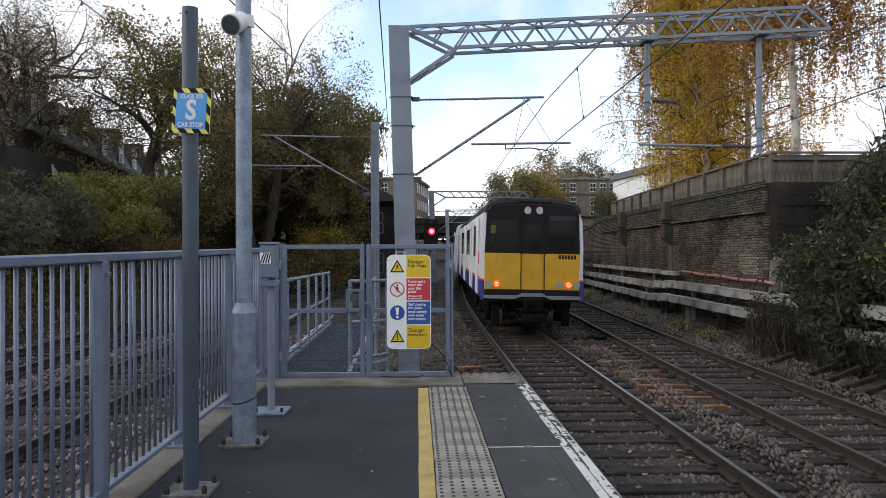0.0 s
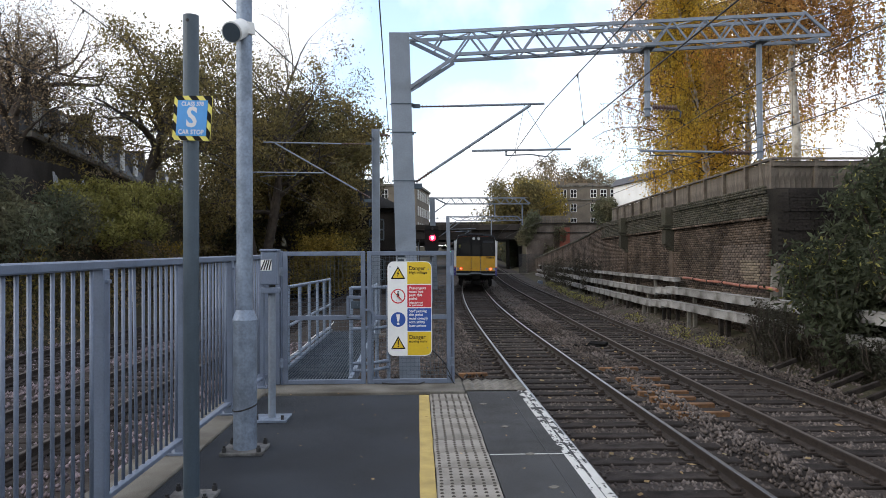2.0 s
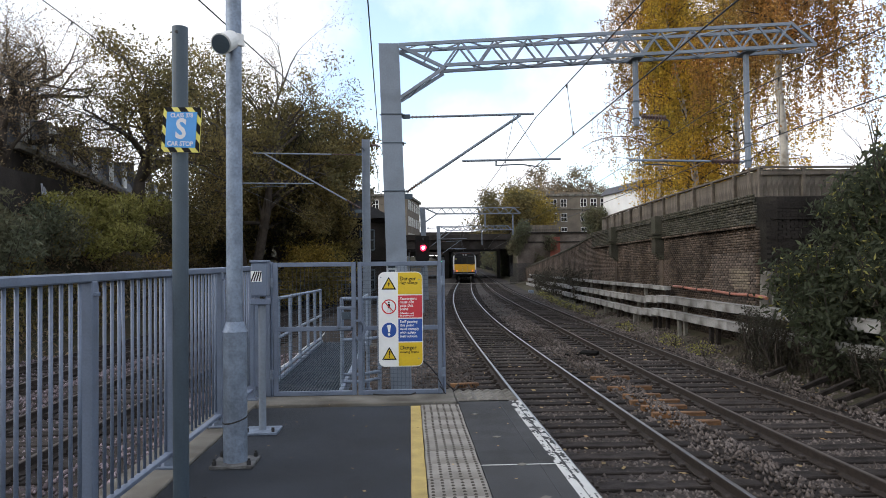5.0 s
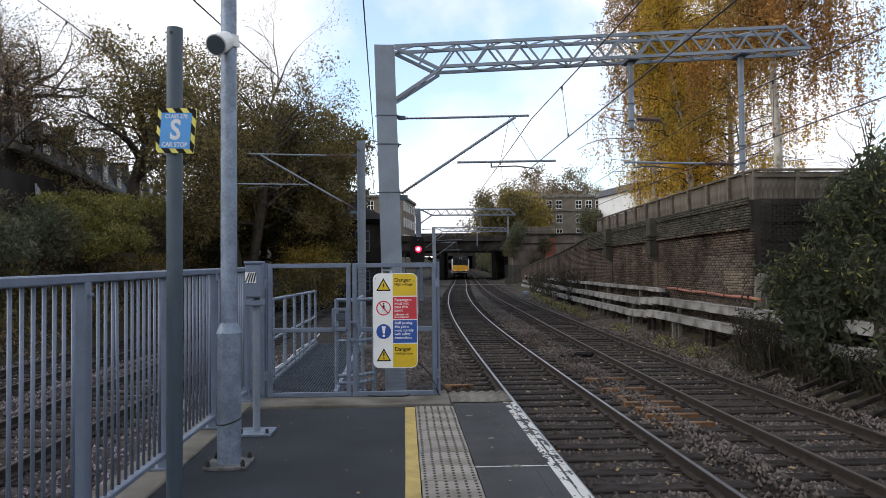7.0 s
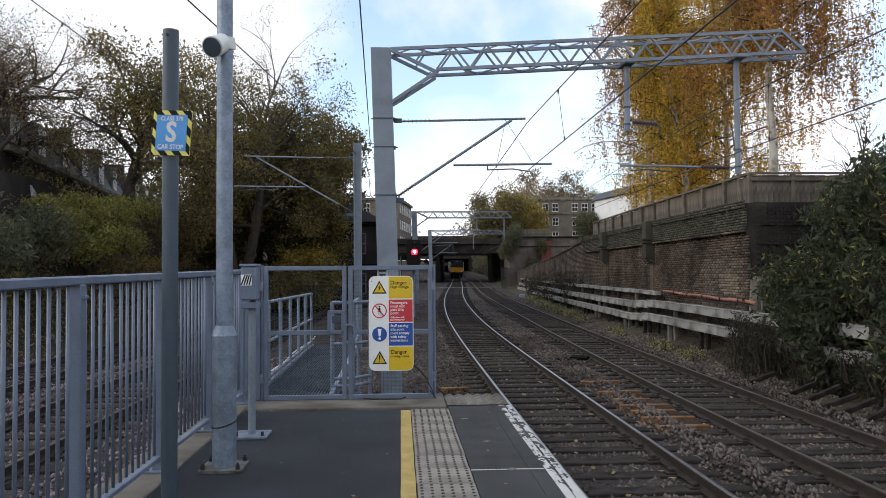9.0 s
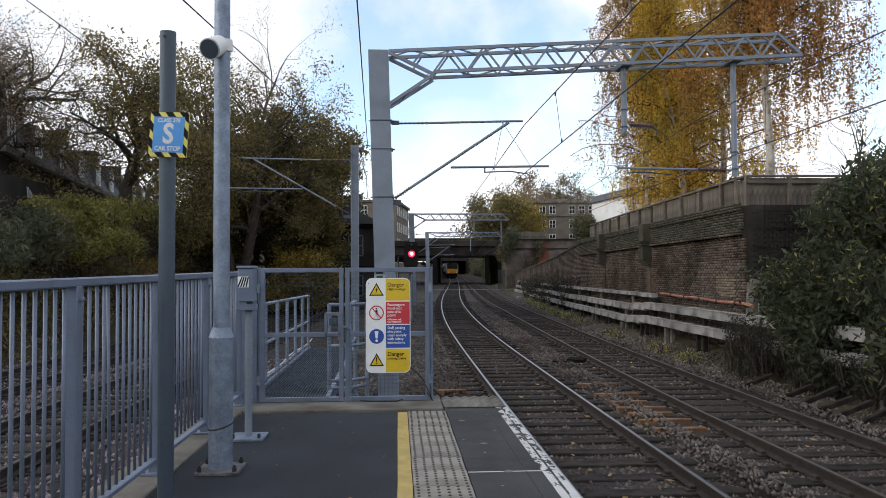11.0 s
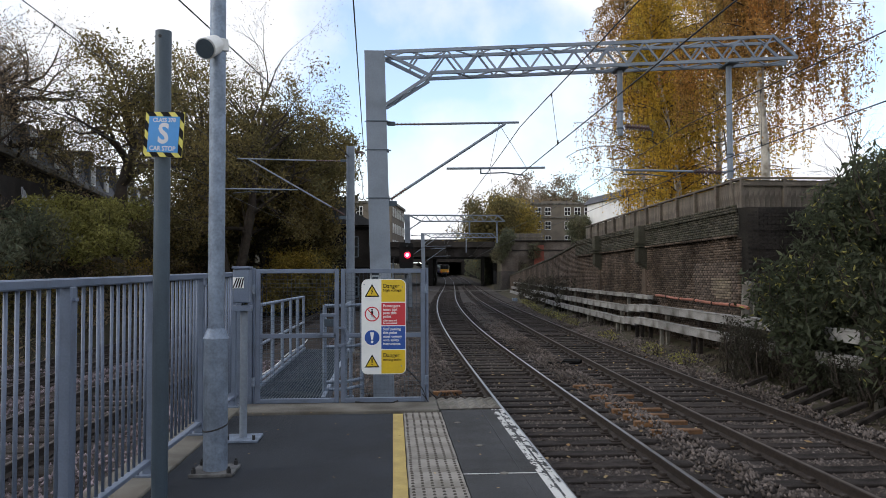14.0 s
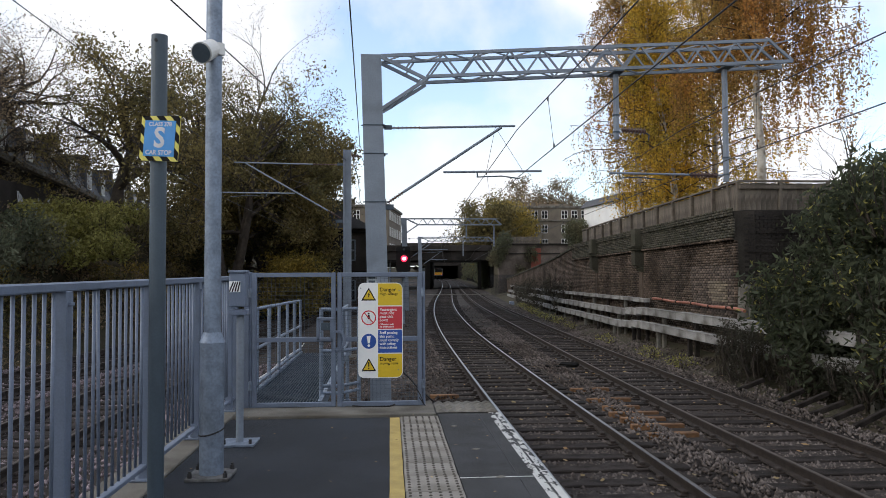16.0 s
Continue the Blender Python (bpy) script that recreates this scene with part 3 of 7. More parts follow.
    # raised blister faces take the second, darker colour
    for fc in b.faces:
        fc.material_index = int(fc.calc_center_median().z > 0.0036)
    first = part("tactile_slab", b, M_TACTILE, p, "pale blistered tactile paving slab")
    first.data.materials.append(M_BLISTER)
    first.matrix_basis = pose(0.303, 7.27, 0)
    for i in range(1, 34):
        o = share("tactile_slab", first.data, p, pose(0.303 + 0.002 * math.sin(i * 2.1), 7.27 - 0.4 * i, 0.0015 * math.sin(i * 3.3), 0, 0, 0.25 * math.sin(i * 5)))


# ---- railings ----
FENCE_X = -1.735


def fence_top(y):
    return 1.352 + 0.0118 * y


def make_fence():
    f = thing("platform_fence", "grey-blue painted steel railing with upright bars", "fence")
    posts = [-0.50, 0.90, 2.30, 3.70, 5.11, 6.51, 7.92]
    for y in posts:
        b = bmesh.new()
        box(b, (FENCE_X, y, fence_top(y) / 2 - 0.01), (0.075, 0.075, fence_top(y) - 0.02), 0.006)
        box(b, (FENCE_X, y, 0.022), (0.17, 0.17, 0.016), 0.003)
        box(b, (FENCE_X + 0.03, y, fence_top(y) - 0.09), (0.05, 0.05, 0.02), 0.003)
        for dx in (-0.06, 0.06):
            for dy in (-0.06, 0.06):
                rod(b, (FENCE_X + dx, y + dy, 0.03), (FENCE_X + dx, y + dy, 0.05), 0.01, seg=6)
        part("post", b, M_FENCE, f)
    b = bmesh.new()
    beam(b, (FENCE_X, -1.1, fence_top(-1.1)), (FENCE_X, 8.12, fence_top(8.12)), 0.065, 0.05, 0.008)
    part("top_rail", b, M_FENCE, f)
    b = bmesh.new()
    box(b, (FENCE_X, 3.5, 0.115), (0.05, 9.3, 0.03), 0.004)
    part("bottom_rail", b, M_FENCE, f)
    b = bmesh.new()
    rod(b, (0, 0, 0.12), (0, 0, 1.368), 0.0105, seg=7)
    bar = part("bar", b, M_FENCE, f, smooth=True)
    placed = False
    k = 0
    for a, c in zip(posts[:-1], posts[1:]):
        n = 13
        for i in range(1, n):
            y = a + (c - a) * i / n
            bent = 2.2 if (a == 3.70 and i == 5) else 0.0
            m = pose(FENCE_X, y, 0.0118 * (y - 2.5), bent, 0, 0)
            if not placed:
                bar.matrix_basis = m
                placed = True
            else:
                share("bar", bar.data, f, m)
    return f


GATE_Y = 8.15


def leaf(g, x0, x1, name):
    b = bmesh.new()
    for x in (x0 + 0.025, x1 - 0.025):
        box(b, (x, GATE_Y, 0.756), (0.05, 0.05, 1.50), 0.005)
    for z in (0.032, 1.48):
        box(b, ((x0 + x1) / 2, GATE_Y, z), (x1 - x0 - 0.1, 0.05, 0.05), 0.004)
    box(b, ((x0 + x1) / 2, GATE_Y, 0.755), (x1 - x0 - 0.1, 0.045, 0.05), 0.004)
    for x in (x0 + 0.025, x1 - 0.025):
        for z in np.arange(0.10, 1.48, 0.19):
            rod(b, (x, GATE_Y - 0.024, z), (x, GATE_Y - 0.033, z), 0.007, seg=6)
    for x in np.arange(x0 + 0.12, x1 - 0.05, 0.2):
        for z in (0.032, 1.48):
            rod(b, (x, GATE_Y - 0.024, z), (x, GATE_Y - 0.033, z), 0.007, seg=6)
    fr = part(name, b, M_FENCE, g)
    b = bmesh.new()
    for x in np.arange(x0 + 0.07, x1 - 0.04, 0.046):
        box(b, (x, GATE_Y + 0.012, 0.765), (0.0024, 0.0024, 1.4))
    for z in np.arange(0.10, 1.46, 0.046):
        box(b, ((x0 + x1) / 2, GATE_Y + 0.016, z), (x1 - x0 - 0.06, 0.0024, 0.0024))
    part("mesh_infill", b, M_POLE, fr, "welded wire mesh")


def make_gate():
    g = thing("platform_gate", "closed double gate of grey steel frames with wire mesh", "gate")
    leaf(g, -1.53, -0.605, "gate_leaf")
    leaf(g, -0.585, 0.365, "gate_leaf")
    leaf(g, -1.74, -1.565, "side_panel")
    # lock bracket: an open frame with the lock case inside it
    b = bmesh.new()
    for x, z, w, h in ((-0.715, 0.985, 0.20, 0.035), (-0.80, 0.865, 0.035, 0.24), (-0.715, 0.755, 0.20, 0.035), (-0.64, 0.865, 0.05, 0.24)):
        box(b, (x, GATE_Y - 0.012, z), (w, 0.05, h), 0.004)
    lk = part("lock_bracket", b, M_FENCE, g)
    b = bmesh.new()
    box(b, (-0.715, GATE_Y - 0.012, 0.90), (0.10, 0.045, 0.085), 0.006)
    rod(b, (-0.70, GATE_Y - 0.03, 0.90), (-0.70, GATE_Y - 0.06, 0.90), 0.012, seg=8)
    part("lock_case", b, M_POLE, lk, "dark lock case")
    b = bmesh.new()
    ring = [(-0.62, 0.655), (-0.55, 0.655), (-0.505, 0.70), (-0.505, 0.80), (-0.55, 0.845), (-0.62, 0.845)]
    for p, q in zip(ring, ring[1:] + ring[:1]):
        beam(b, (p[0], GATE_Y - 0.05, p[1]), (q[0], GATE_Y - 0.05, q[1]), 0.03, 0.022)
    part("latch_loop", b, M_FENCE, g, "six-sided latch loop")
    for x in (-1.548, 0.385, -0.52):
        b = bmesh.new()
        rod(b, (x, GATE_Y, -0.02), (x, GATE_Y, 1.515 if x != -0.52 else 0.04), 0.017 if x != -0.52 else 0.03, seg=8)
        part("hinge_post", b, M_FENCE, g)
    for x in (-1.548, 0.375):
        for z in (0.25, 1.28):
            b = bmesh.new()
            rod(b, (x, GATE_Y - 0.02, z - 0.05), (x, GATE_Y - 0.02, z + 0.05), 0.024, seg=8)
            part("hinge", b, M_GALV, g)
    # cable at the foot
    b = bmesh.new()
    wire(b, [(-0.42, 8.09, 0.02), (-0.3, 8.08, 0.012), (-0.15, 8.07, 0.012), (0.0, 8.07, 0.012), (0.06, 8.08, 0.03)], 0.008)
    wire(b, [(0.30, 8.11, 0.2), (0.34, 8.10, 0.13), (0.38, 8.10, 0.04), (0.33, 8.09, 0.10), (0.40, 8.1, -0.0)], 0.006)
    wire(b, [(0.10, 8.2, 0.42), (0.22, 8.25, 0.30), (0.34, 8.3, 0.16), (0.52, 8.5, -0.02)], 0.009)
    part("loose_cable", b, M_BLACK, g)
    # small plate fixed to the wire mesh
    b = bmesh.new()
    box(b, (-0.20, 8.185, 1.415), (0.12, 0.006, 0.13))
    tag = part("number_tag", b, M_SIGNGREY, g, "small pale plate with dark bars")
    b = bmesh.new()
    box(b, (-0.20, 8.18, 1.445), (0.08, 0.004, 0.022))
    box(b, (-0.20, 8.18, 1.395), (0.07, 0.004, 0.035))
    part("mark", b, M_POLE, tag)
    return g


def triangle(parent, cx, cz, s, y, symbol):
    h = s * 0.88
    b = bmesh.new()
    prism(b, [(cx - s / 2, cz - h / 2), (cx + s / 2, cz - h / 2), (cx, cz + h / 2)], y - 0.0015, y)
    part("warning_triangle", b, M_SIGNBLACK, parent, "black-edged triangle")
    b = bmesh.new()
    k = 0.74
    prism(b, [(cx - s * k / 2, cz - h / 2 + h * 0.095), (cx + s * k / 2, cz - h / 2 + h * 0.095), (cx, cz + h / 2 - h * 0.17)], y - 0.003, y - 0.0015)
    part("triangle_field", b, M_SIGNYELLOW, parent)
    b = bmesh.new()
    if symbol == "bolt":
        prism(b, [(cx + 0.012, cz + 0.032), (cx - 0.014, cz - 0.012), (cx - 0.002, cz - 0.010), (cx - 0.012, cz - 0.05), (cx + 0.016, cz - 0.002), (cx + 0.002, cz - 0.004)], y - 0.0045, y - 0.003)
    else:
        prism(b, [(cx - 0.008, cz + 0.028), (cx + 0.008, cz + 0.028), (cx + 0.005, cz - 0.024), (cx - 0.005, cz - 0.024)], y - 0.0045, y - 0.003)
        rod(b, (cx, y - 0.0045, cz - 0.040), (cx, y - 0.003, cz - 0.040), 0.008, seg=10)
    part("symbol", b, M_SIGNBLACK, parent)


def make_sign():
    x0, x1, z0, z1, y = -0.351, 0.147, 0.326, 1.388, 8.075
    s = thing("warning_sign", "white safety sign with yellow, red and blue panels", "sign")
    b = bmesh.new()
    prism(b, rounded(x0, z0, x1, z1, 0.07), y - 0.004, y)
    part("board", b, M_SIGNWHITE, s)
    xm = x0 + 0.222
    xe = x1 - 0.008
    zs = [1.380, 1.128, 0.866, 0.600, 0.334]
    fills = (M_SIGNYELLOW, M_SIGNRED, M_SIGNBLUE, M_SIGNYELLOW)
    yp = y - 0.004
    for i, m in enumerate(fills):
        b = bmesh.new()
        t, bo = zs[i] - 0.006 * (i > 0), zs[i + 1] + 0.006 * (i < 3)
        r = 0.06
        if i == 0:
            out = [(xm, bo), (xe, bo)] + [(xe - r + r * math.cos(radians(a)), t - r + r * math.sin(radians(a))) for a in (0, 22, 45, 67, 90)] + [(xm, t)]
        elif i == 3:
            out = [(xm, t), (xm, bo)] + [(xe - r + r * math.cos(radians(a)), bo + r + r * math.sin(radians(a))) for a in (-90, -67, -45, -22, 0)] + [(xe, t)]
        else:
            out = [(xm, bo), (xe, bo), (xe, t), (xm, t)]
        prism(b, out, yp - 0.0015, yp)
        part("panel", b, m, s)
    yt = yp - 0.0016

    def line(text, size, z, material, x=xm + 0.018):
        lettering("wording", text, size, pose(x, yt, z, 90, 0, 0), material, s, align="LEFT", bold=0.0006)

    line("Danger", 0.062, 1.31, M_SIGNBLACK)
    line("High voltage", 0.041, 1.262, M_SIGNBLACK)
    for i, w in enumerate(("Passengers", "must not", "pass this", "point")):
        line(w, 0.044, 1.087 - i * 0.039, M_SIGNWHITE)
    line("Offenders will", 0.027, 0.922, M_SIGNWHITE)
    line("be prosecuted", 0.027, 0.896, M_SIGNWHITE)
    for i, w in enumerate(("Staff passing", "this point", "must comply", "with safety", "instructions")):
        line(w, 0.041, 0.828 - i * 0.041, M_SIGNWHITE)
    line("Danger", 0.062, 0.535, M_SIGNBLACK)
    line("moving trains", 0.038, 0.487, M_SIGNBLACK)
    cx = x0 + 0.118
    triangle(s, cx, 1.262, 0.165, yp, "bolt")
    triangle(s, cx, 0.475, 0.165, yp, "bang")
    b = bmesh.new()
    rod(b, (cx, yp - 0.0015, 0.735), (cx, yp, 0.735), 0.083, seg=28)
    part("blue_disc", b, M_SIGNBLUE, s)
    b = bmesh.new()
    prism(b, [(cx - 0.022, 0.793), (cx + 0.022, 0.793), (cx + 0.010, 0.712), (cx - 0.010, 0.712)], yp - 0.003, yp - 0.0015)
    rod(b, (cx, yp - 0.003, 0.687), (cx, yp - 0.0015, 0.687), 0.015, seg=12)
    part("symbol", b, M_SIGNWHITE, s)
    b = bmesh.new()
    for i in range(28):
        a, c = radians(i * 360 / 28), radians((i + 1) * 360 / 28)
        vs = [b.verts.new((cx + r * math.cos(q), yp - 0.0012, 0.997 + r * math.sin(q))) for r, q in ((0.083, a), (0.083, c), (0.070, c), (0.070, a))]
        b.faces.new(vs)
    box(b, (cx, yp - 0.0015, 0.997), (0.012, 0.002, 0.15), 0, pose(0, 0, 0, 0, -42, 0))
    part("prohibition_ring", b, M_SIGNRED, s)
    b = bmesh.new()
    rod(b, (cx, yp - 0.001, 1.045), (cx, yp, 1.045), 0.010, seg=10)
    beam(b, (cx, yp - 0.0008, 1.03), (cx, yp - 0.0008, 0.985), 0.022, 0.001)
    for q in (-0.022, 0.022):
        beam(b, (cx, yp - 0.0008, 0.99), (cx + q, yp - 0.0008, 0.942), 0.010, 0.001)
        beam(b, (cx, yp - 0.0008, 1.025), (cx + q, yp - 0.0008, 0.985), 0.007, 0.001)
    part("walking_symbol", b, M_SIGNBLACK, s)
    for x, z in ((x0 + 0.03, z1 - 0.06), (x1 - 0.04, z1 - 0.09), (x1 - 0.05, z0 + 0.09), (x0 + 0.05, z0 + 0.08)):
        b = bmesh.new()
        rod(b, (x, yp, z), (x, yp - 0.006, z), 0.007, seg=8)
        part("bolt", b, M_GALV, s)


# ---- posts on the platform ----
def base_plate(parent, x, y, w, material):
    b = bmesh.new()
    box(b, (x, y, 0.012), (w, w, 0.024), 0.003)
    part("base_plate", b, M_PLATE, parent, "grimy bolted steel base plate")
    for dx in (-1, 1):
        for dy in (-1, 1):
            b = bmesh.new()
            px, py = x + dx * w * 0.4, y + dy * w * 0.4
            rod(b, (px, py, 0.024), (px, py, 0.055), 0.017, seg=6)
            rod(b, (px, py, 0.055), (px, py, 0.07), 0.01, seg=6)
            part("bolt", b, M_BLACK, parent)


def make_car_stop():
    x, y = -1.35, 4.06
    s = thing("car_stop_post", "dark grey steel post with a blue car stop sign", "sign post")
    b = bmesh.new()
    rod(b, (x, y, 0.02), (x, y, 2.875), 0.046, seg=24)
    part("post", b, M_POLE, s, smooth=False)
    base_plate(s, x, y, 0.27, M_POLE)
    b = bmesh.new()
    rod(b, (x - 0.006, y - 0.042, 2.835), (x - 0.006, y - 0.05, 2.835), 0.01, seg=10)
    part("post_hole", b, M_BLACK, s)
    sy, sx, sz = y - 0.07, x + 0.028, 2.25
    sg = thing("sign", "blue square sign with a striped border", "", pose(sx, sy, sz, 0, 4.5, -20))
    del sg["label"]
    sg.parent = s
    b = bmesh.new()
    box(b, (0, 0, 0), (0.262, 0.006, 0.262), 0.001)
    part("sign_board", b, M_STRIPEY, sg, "yellow and black hazard border")
    b = bmesh.new()
    h = 0.131
    for k in np.arange(-0.49, 0.55, 0.098):
        # diagonal bars, cut to the square
        pts = []
        a0, a1 = k, k + 0.052
        corners = [(-h, -h), (h, -h), (h, h), (-h, h)]
        poly = corners
        for sign, lim in ((1, a0), (-1, -a1)):
            outp = []
            for i in range(len(poly)):
                p, q = poly[i], poly[(i + 1) % len(poly)]
                dp, dq = sign * (p[0] + p[1]) - lim, sign * (q[0] + q[1]) - lim
                if dp >= 0:
                    outp.append(p)
                if dp * dq < 0:
                    u = dp / (dp - dq)
                    outp.append((p[0] + u * (q[0] - p[0]), p[1] + u * (q[1] - p[1])))
            poly = outp
            if len(poly) < 3:
                break
        if len(poly) >= 3:
            prism(b, poly, -0.0042, -0.0032)
    part("hazard_stripes", b, M_SIGNBLACK, sg)
    b = bmesh.new()
    box(b, (0, -0.0052, 0), (0.208, 0.002, 0.208))
    part("blue_panel", b, M_SBLUE, sg)
    lettering("letter", "S", 0.162, pose(0, -0.0064, 0.0, 90, 0, 0), M_SIGNGREY, sg, bold=0.0045)
    lettering("wording", "CLASS 378", 0.034, pose(0, -0.0064, 0.082, 90, 0, 0), M_SIGNGREY, sg, bold=0.0006)
    lettering("wording", "CAR STOP", 0.038, pose(0, -0.0064, -0.083, 90, 0, 0), M_SIGNGREY, sg, bold=0.0007)


def make_lamp_column():
    x, y = -1.293, 5.20
    s = thing("lamp_column", "galvanised steel lamp column with a thicker lower tube", "lamp column")
    b = bmesh.new()
    rod(b, (x, y, 0.02), (x, y, 0.972), 0.087, seg=28)
    part("lower_tube", b, M_GALV, s)
    b = bmesh.new()
    rod(b, (x, y, 0.972), (x, y, 1.047), 0.093, 0.063, seg=28)
    part("shoulder", b, M_GALV, s, "pale galvanised tapered collar")
    b = bmesh.new()
    rod(b, (x, y, 1.04), (x, y, 6.2), 0.060, 0.054, seg=28)
    part("upper_tube", b, M_GALV, s)
    base_plate(s, x, y, 0.31, M_GALV)
    b = bmesh.new()
    for i in range(16):
        a, c = radians(i * 22.5), radians((i + 1) * 22.5)
        z = lambda q: 0.33 + 0.025 * math.sin(q + 1)
        rod(b, (x + 0.088 * math.cos(a), y + 0.088 * math.sin(a), z(a)), (x + 0.088 * math.cos(c), y + 0.088 * math.sin(c), z(c)), 0.006, seg=5)
    part("cable_band", b, M_BLACK, s)
    b = bmesh.new()
    rod(b, (x - 0.045, y - 0.20, 3.055), (x - 0.012, y - 0.04, 3.135), 0.078, 0.070, seg=20)
    sp = part("loudspeaker", b, M_WHITE, s, "white round loudspeaker")
    b = bmesh.new()
    rod(b, (x - 0.0455, y - 0.201, 3.0545), (x - 0.047, y - 0.206, 3.052), 0.069, seg=20)
    part("grille", b, M_POLE, sp)
    b = bmesh.new()
    beam(b, (x + 0.03, y - 0.07, 3.13), (x + 0.07, y, 3.14), 0.03, 0.09, 0.004)
    part("bracket", b, M_WHITE, s)
    b = bmesh.new()
    rod(b, (x, y, 6.2), (x + 0.6, y - 0.1, 6.4), 0.03, seg=10)
    box(b, (x + 0.8, y - 0.13, 6.42), (0.5, 0.22, 0.1), 0.02)
    part("lantern", b, M_GALV, s)


def make_help_point():
    x, y = -1.305, 6.30
    s = thing("help_box", "light grey box on a slim post with a striped label", "equipment box")
    b = bmesh.new()
    rod(b, (x, y, 0.02), (x, y, 1.15), 0.033, seg=16)
    part("post", b, M_MAST, s)
    b = bmesh.new()
    box(b, (x, y, 0.012), (0.30, 0.30, 0.022), 0.003)
    part("base_plate", b, M_GALV, s)
    for dx in (-0.11, 0.11):
        b = bmesh.new()
        rod(b, (x + dx, y - 0.11, 0.02), (x + dx, y - 0.11, 0.06), 0.014, seg=6)
        part("bolt", b, M_BLACK, s)
    b = bmesh.new()
    box(b, (x - 0.01, y - 0.02, 1.343), (0.142, 0.14, 0.30), 0.012)
    part("cabinet", b, M_FENCE, s)
    b = bmesh.new()
    box(b, (x - 0.01, y - 0.02, 1.500), (0.156, 0.165, 0.022), 0.005)
    part("lid", b, M_FENCE, s)
    b = bmesh.new()
    box(b, (x - 0.01, y - 0.01, 1.146), (0.16, 0.13, 0.05), 0.006)
    part("cable_gland", b, M_FENCE, s)
    b = bmesh.new()
    box(b, (x - 0.03, y - 0.0965, 1.370), (0.095, 0.003, 0.095))
    lab = part("striped_label", b, M_SIGNWHITE, s, "white label with black diagonal stripes")
    b = bmesh.new()
    for i in range(4):
        beam(b, (x - 0.074 + i * 0.023, y - 0.0985, 1.327), (x - 0.040 + i * 0.018, y - 0.0985, 1.413), 0.001, 0.011)
    part("stripe", b, M_SIGNBLACK, lab)


# ---- ramp beyond the gate ----
def make_ramp():
    r = thing("access_ramp", "galvanised grating ramp with tubular handrails beyond the gate", "ramp")

    def deck(u):
        return Vector((-1.29 - 0.10 * u, 8.65 + u * 7.0, -0.05 - 0.06 * u))

    b = bmesh.new()
    n = 70
    for i in range(n):
        a = deck(i / n)
        box(b, (a.x, a.y, a.z - 0.015), (0.86, 0.012, 0.03))
    for k in range(24):
        off = -0.43 + k * 0.86 / 23
        a, c = deck(0), deck(1)
        beam(b, (a.x + off, a.y, a.z - 0.01), (c.x + off, c.y, c.z - 0.01), 0.006, 0.03)
    part("grating", b, M_POLE, r, "open steel bar grating")
    for off in (-0.46, 0.46):
        b = bmesh.new()
        a, c = deck(0), deck(1)
        beam(b, (a.x + off, a.y, a.z - 0.04), (c.x + off, c.y, c.z - 0.04), 0.05, 0.16)
        part("side_beam", b, M_GALV, r)
    us = [0.02, 0.18, 0.34, 0.50, 0.66, 0.82, 0.98]
    for u in us:
        a = deck(u)
        b = bmesh.new()
        rod(b, (a.x - 0.47, a.y, a.z - 1.0), (a.x - 0.47, a.y, a.z + 1.12), 0.027, seg=10)
        part("handrail_post", b, M_GALV, r)
    for z in (1.10, 0.57, 0.10):
        b = bmesh.new()
        a, c = deck(us[0]), deck(us[-1])
        rod(b, (a.x - 0.47, a.y, a.z + z), (c.x - 0.47, c.y, c.z + z), 0.024, seg=10)
        part("handrail", b, M_GALV, r)
    # guard rail across the track side of the landing
    for x, y in ((-0.86, 9.2), (-0.60, 9.2), (-0.40, 9.5), (-0.60, 10.4)):
        b = bmesh.new()
        rod(b, (x, y, -1.05), (x, y, 1.06), 0.027, seg=10)
        rod(b, (x, y, -0.30), (x, y, -0.27), 0.05, seg=10)
        part("guard_post", b, M_GALV, r)
    for z in (1.05, 0.53, 0.09, -0.0):
        b = bmesh.new()
        wire(b, [(-0.86, 9.2, z), (-0.60, 9.2, z), (-0.40, 9.5, z)], 0.022, 8)
        part("guard_rail", b, M_GALV, r)
    for z in (1.05, 0.53):
        b = bmesh.new()
        rod(b, (-0.60, 9.2, z), (-0.60, 10.4, z), 0.022, seg=8)
        part("guard_rail", b, M_GALV, r)


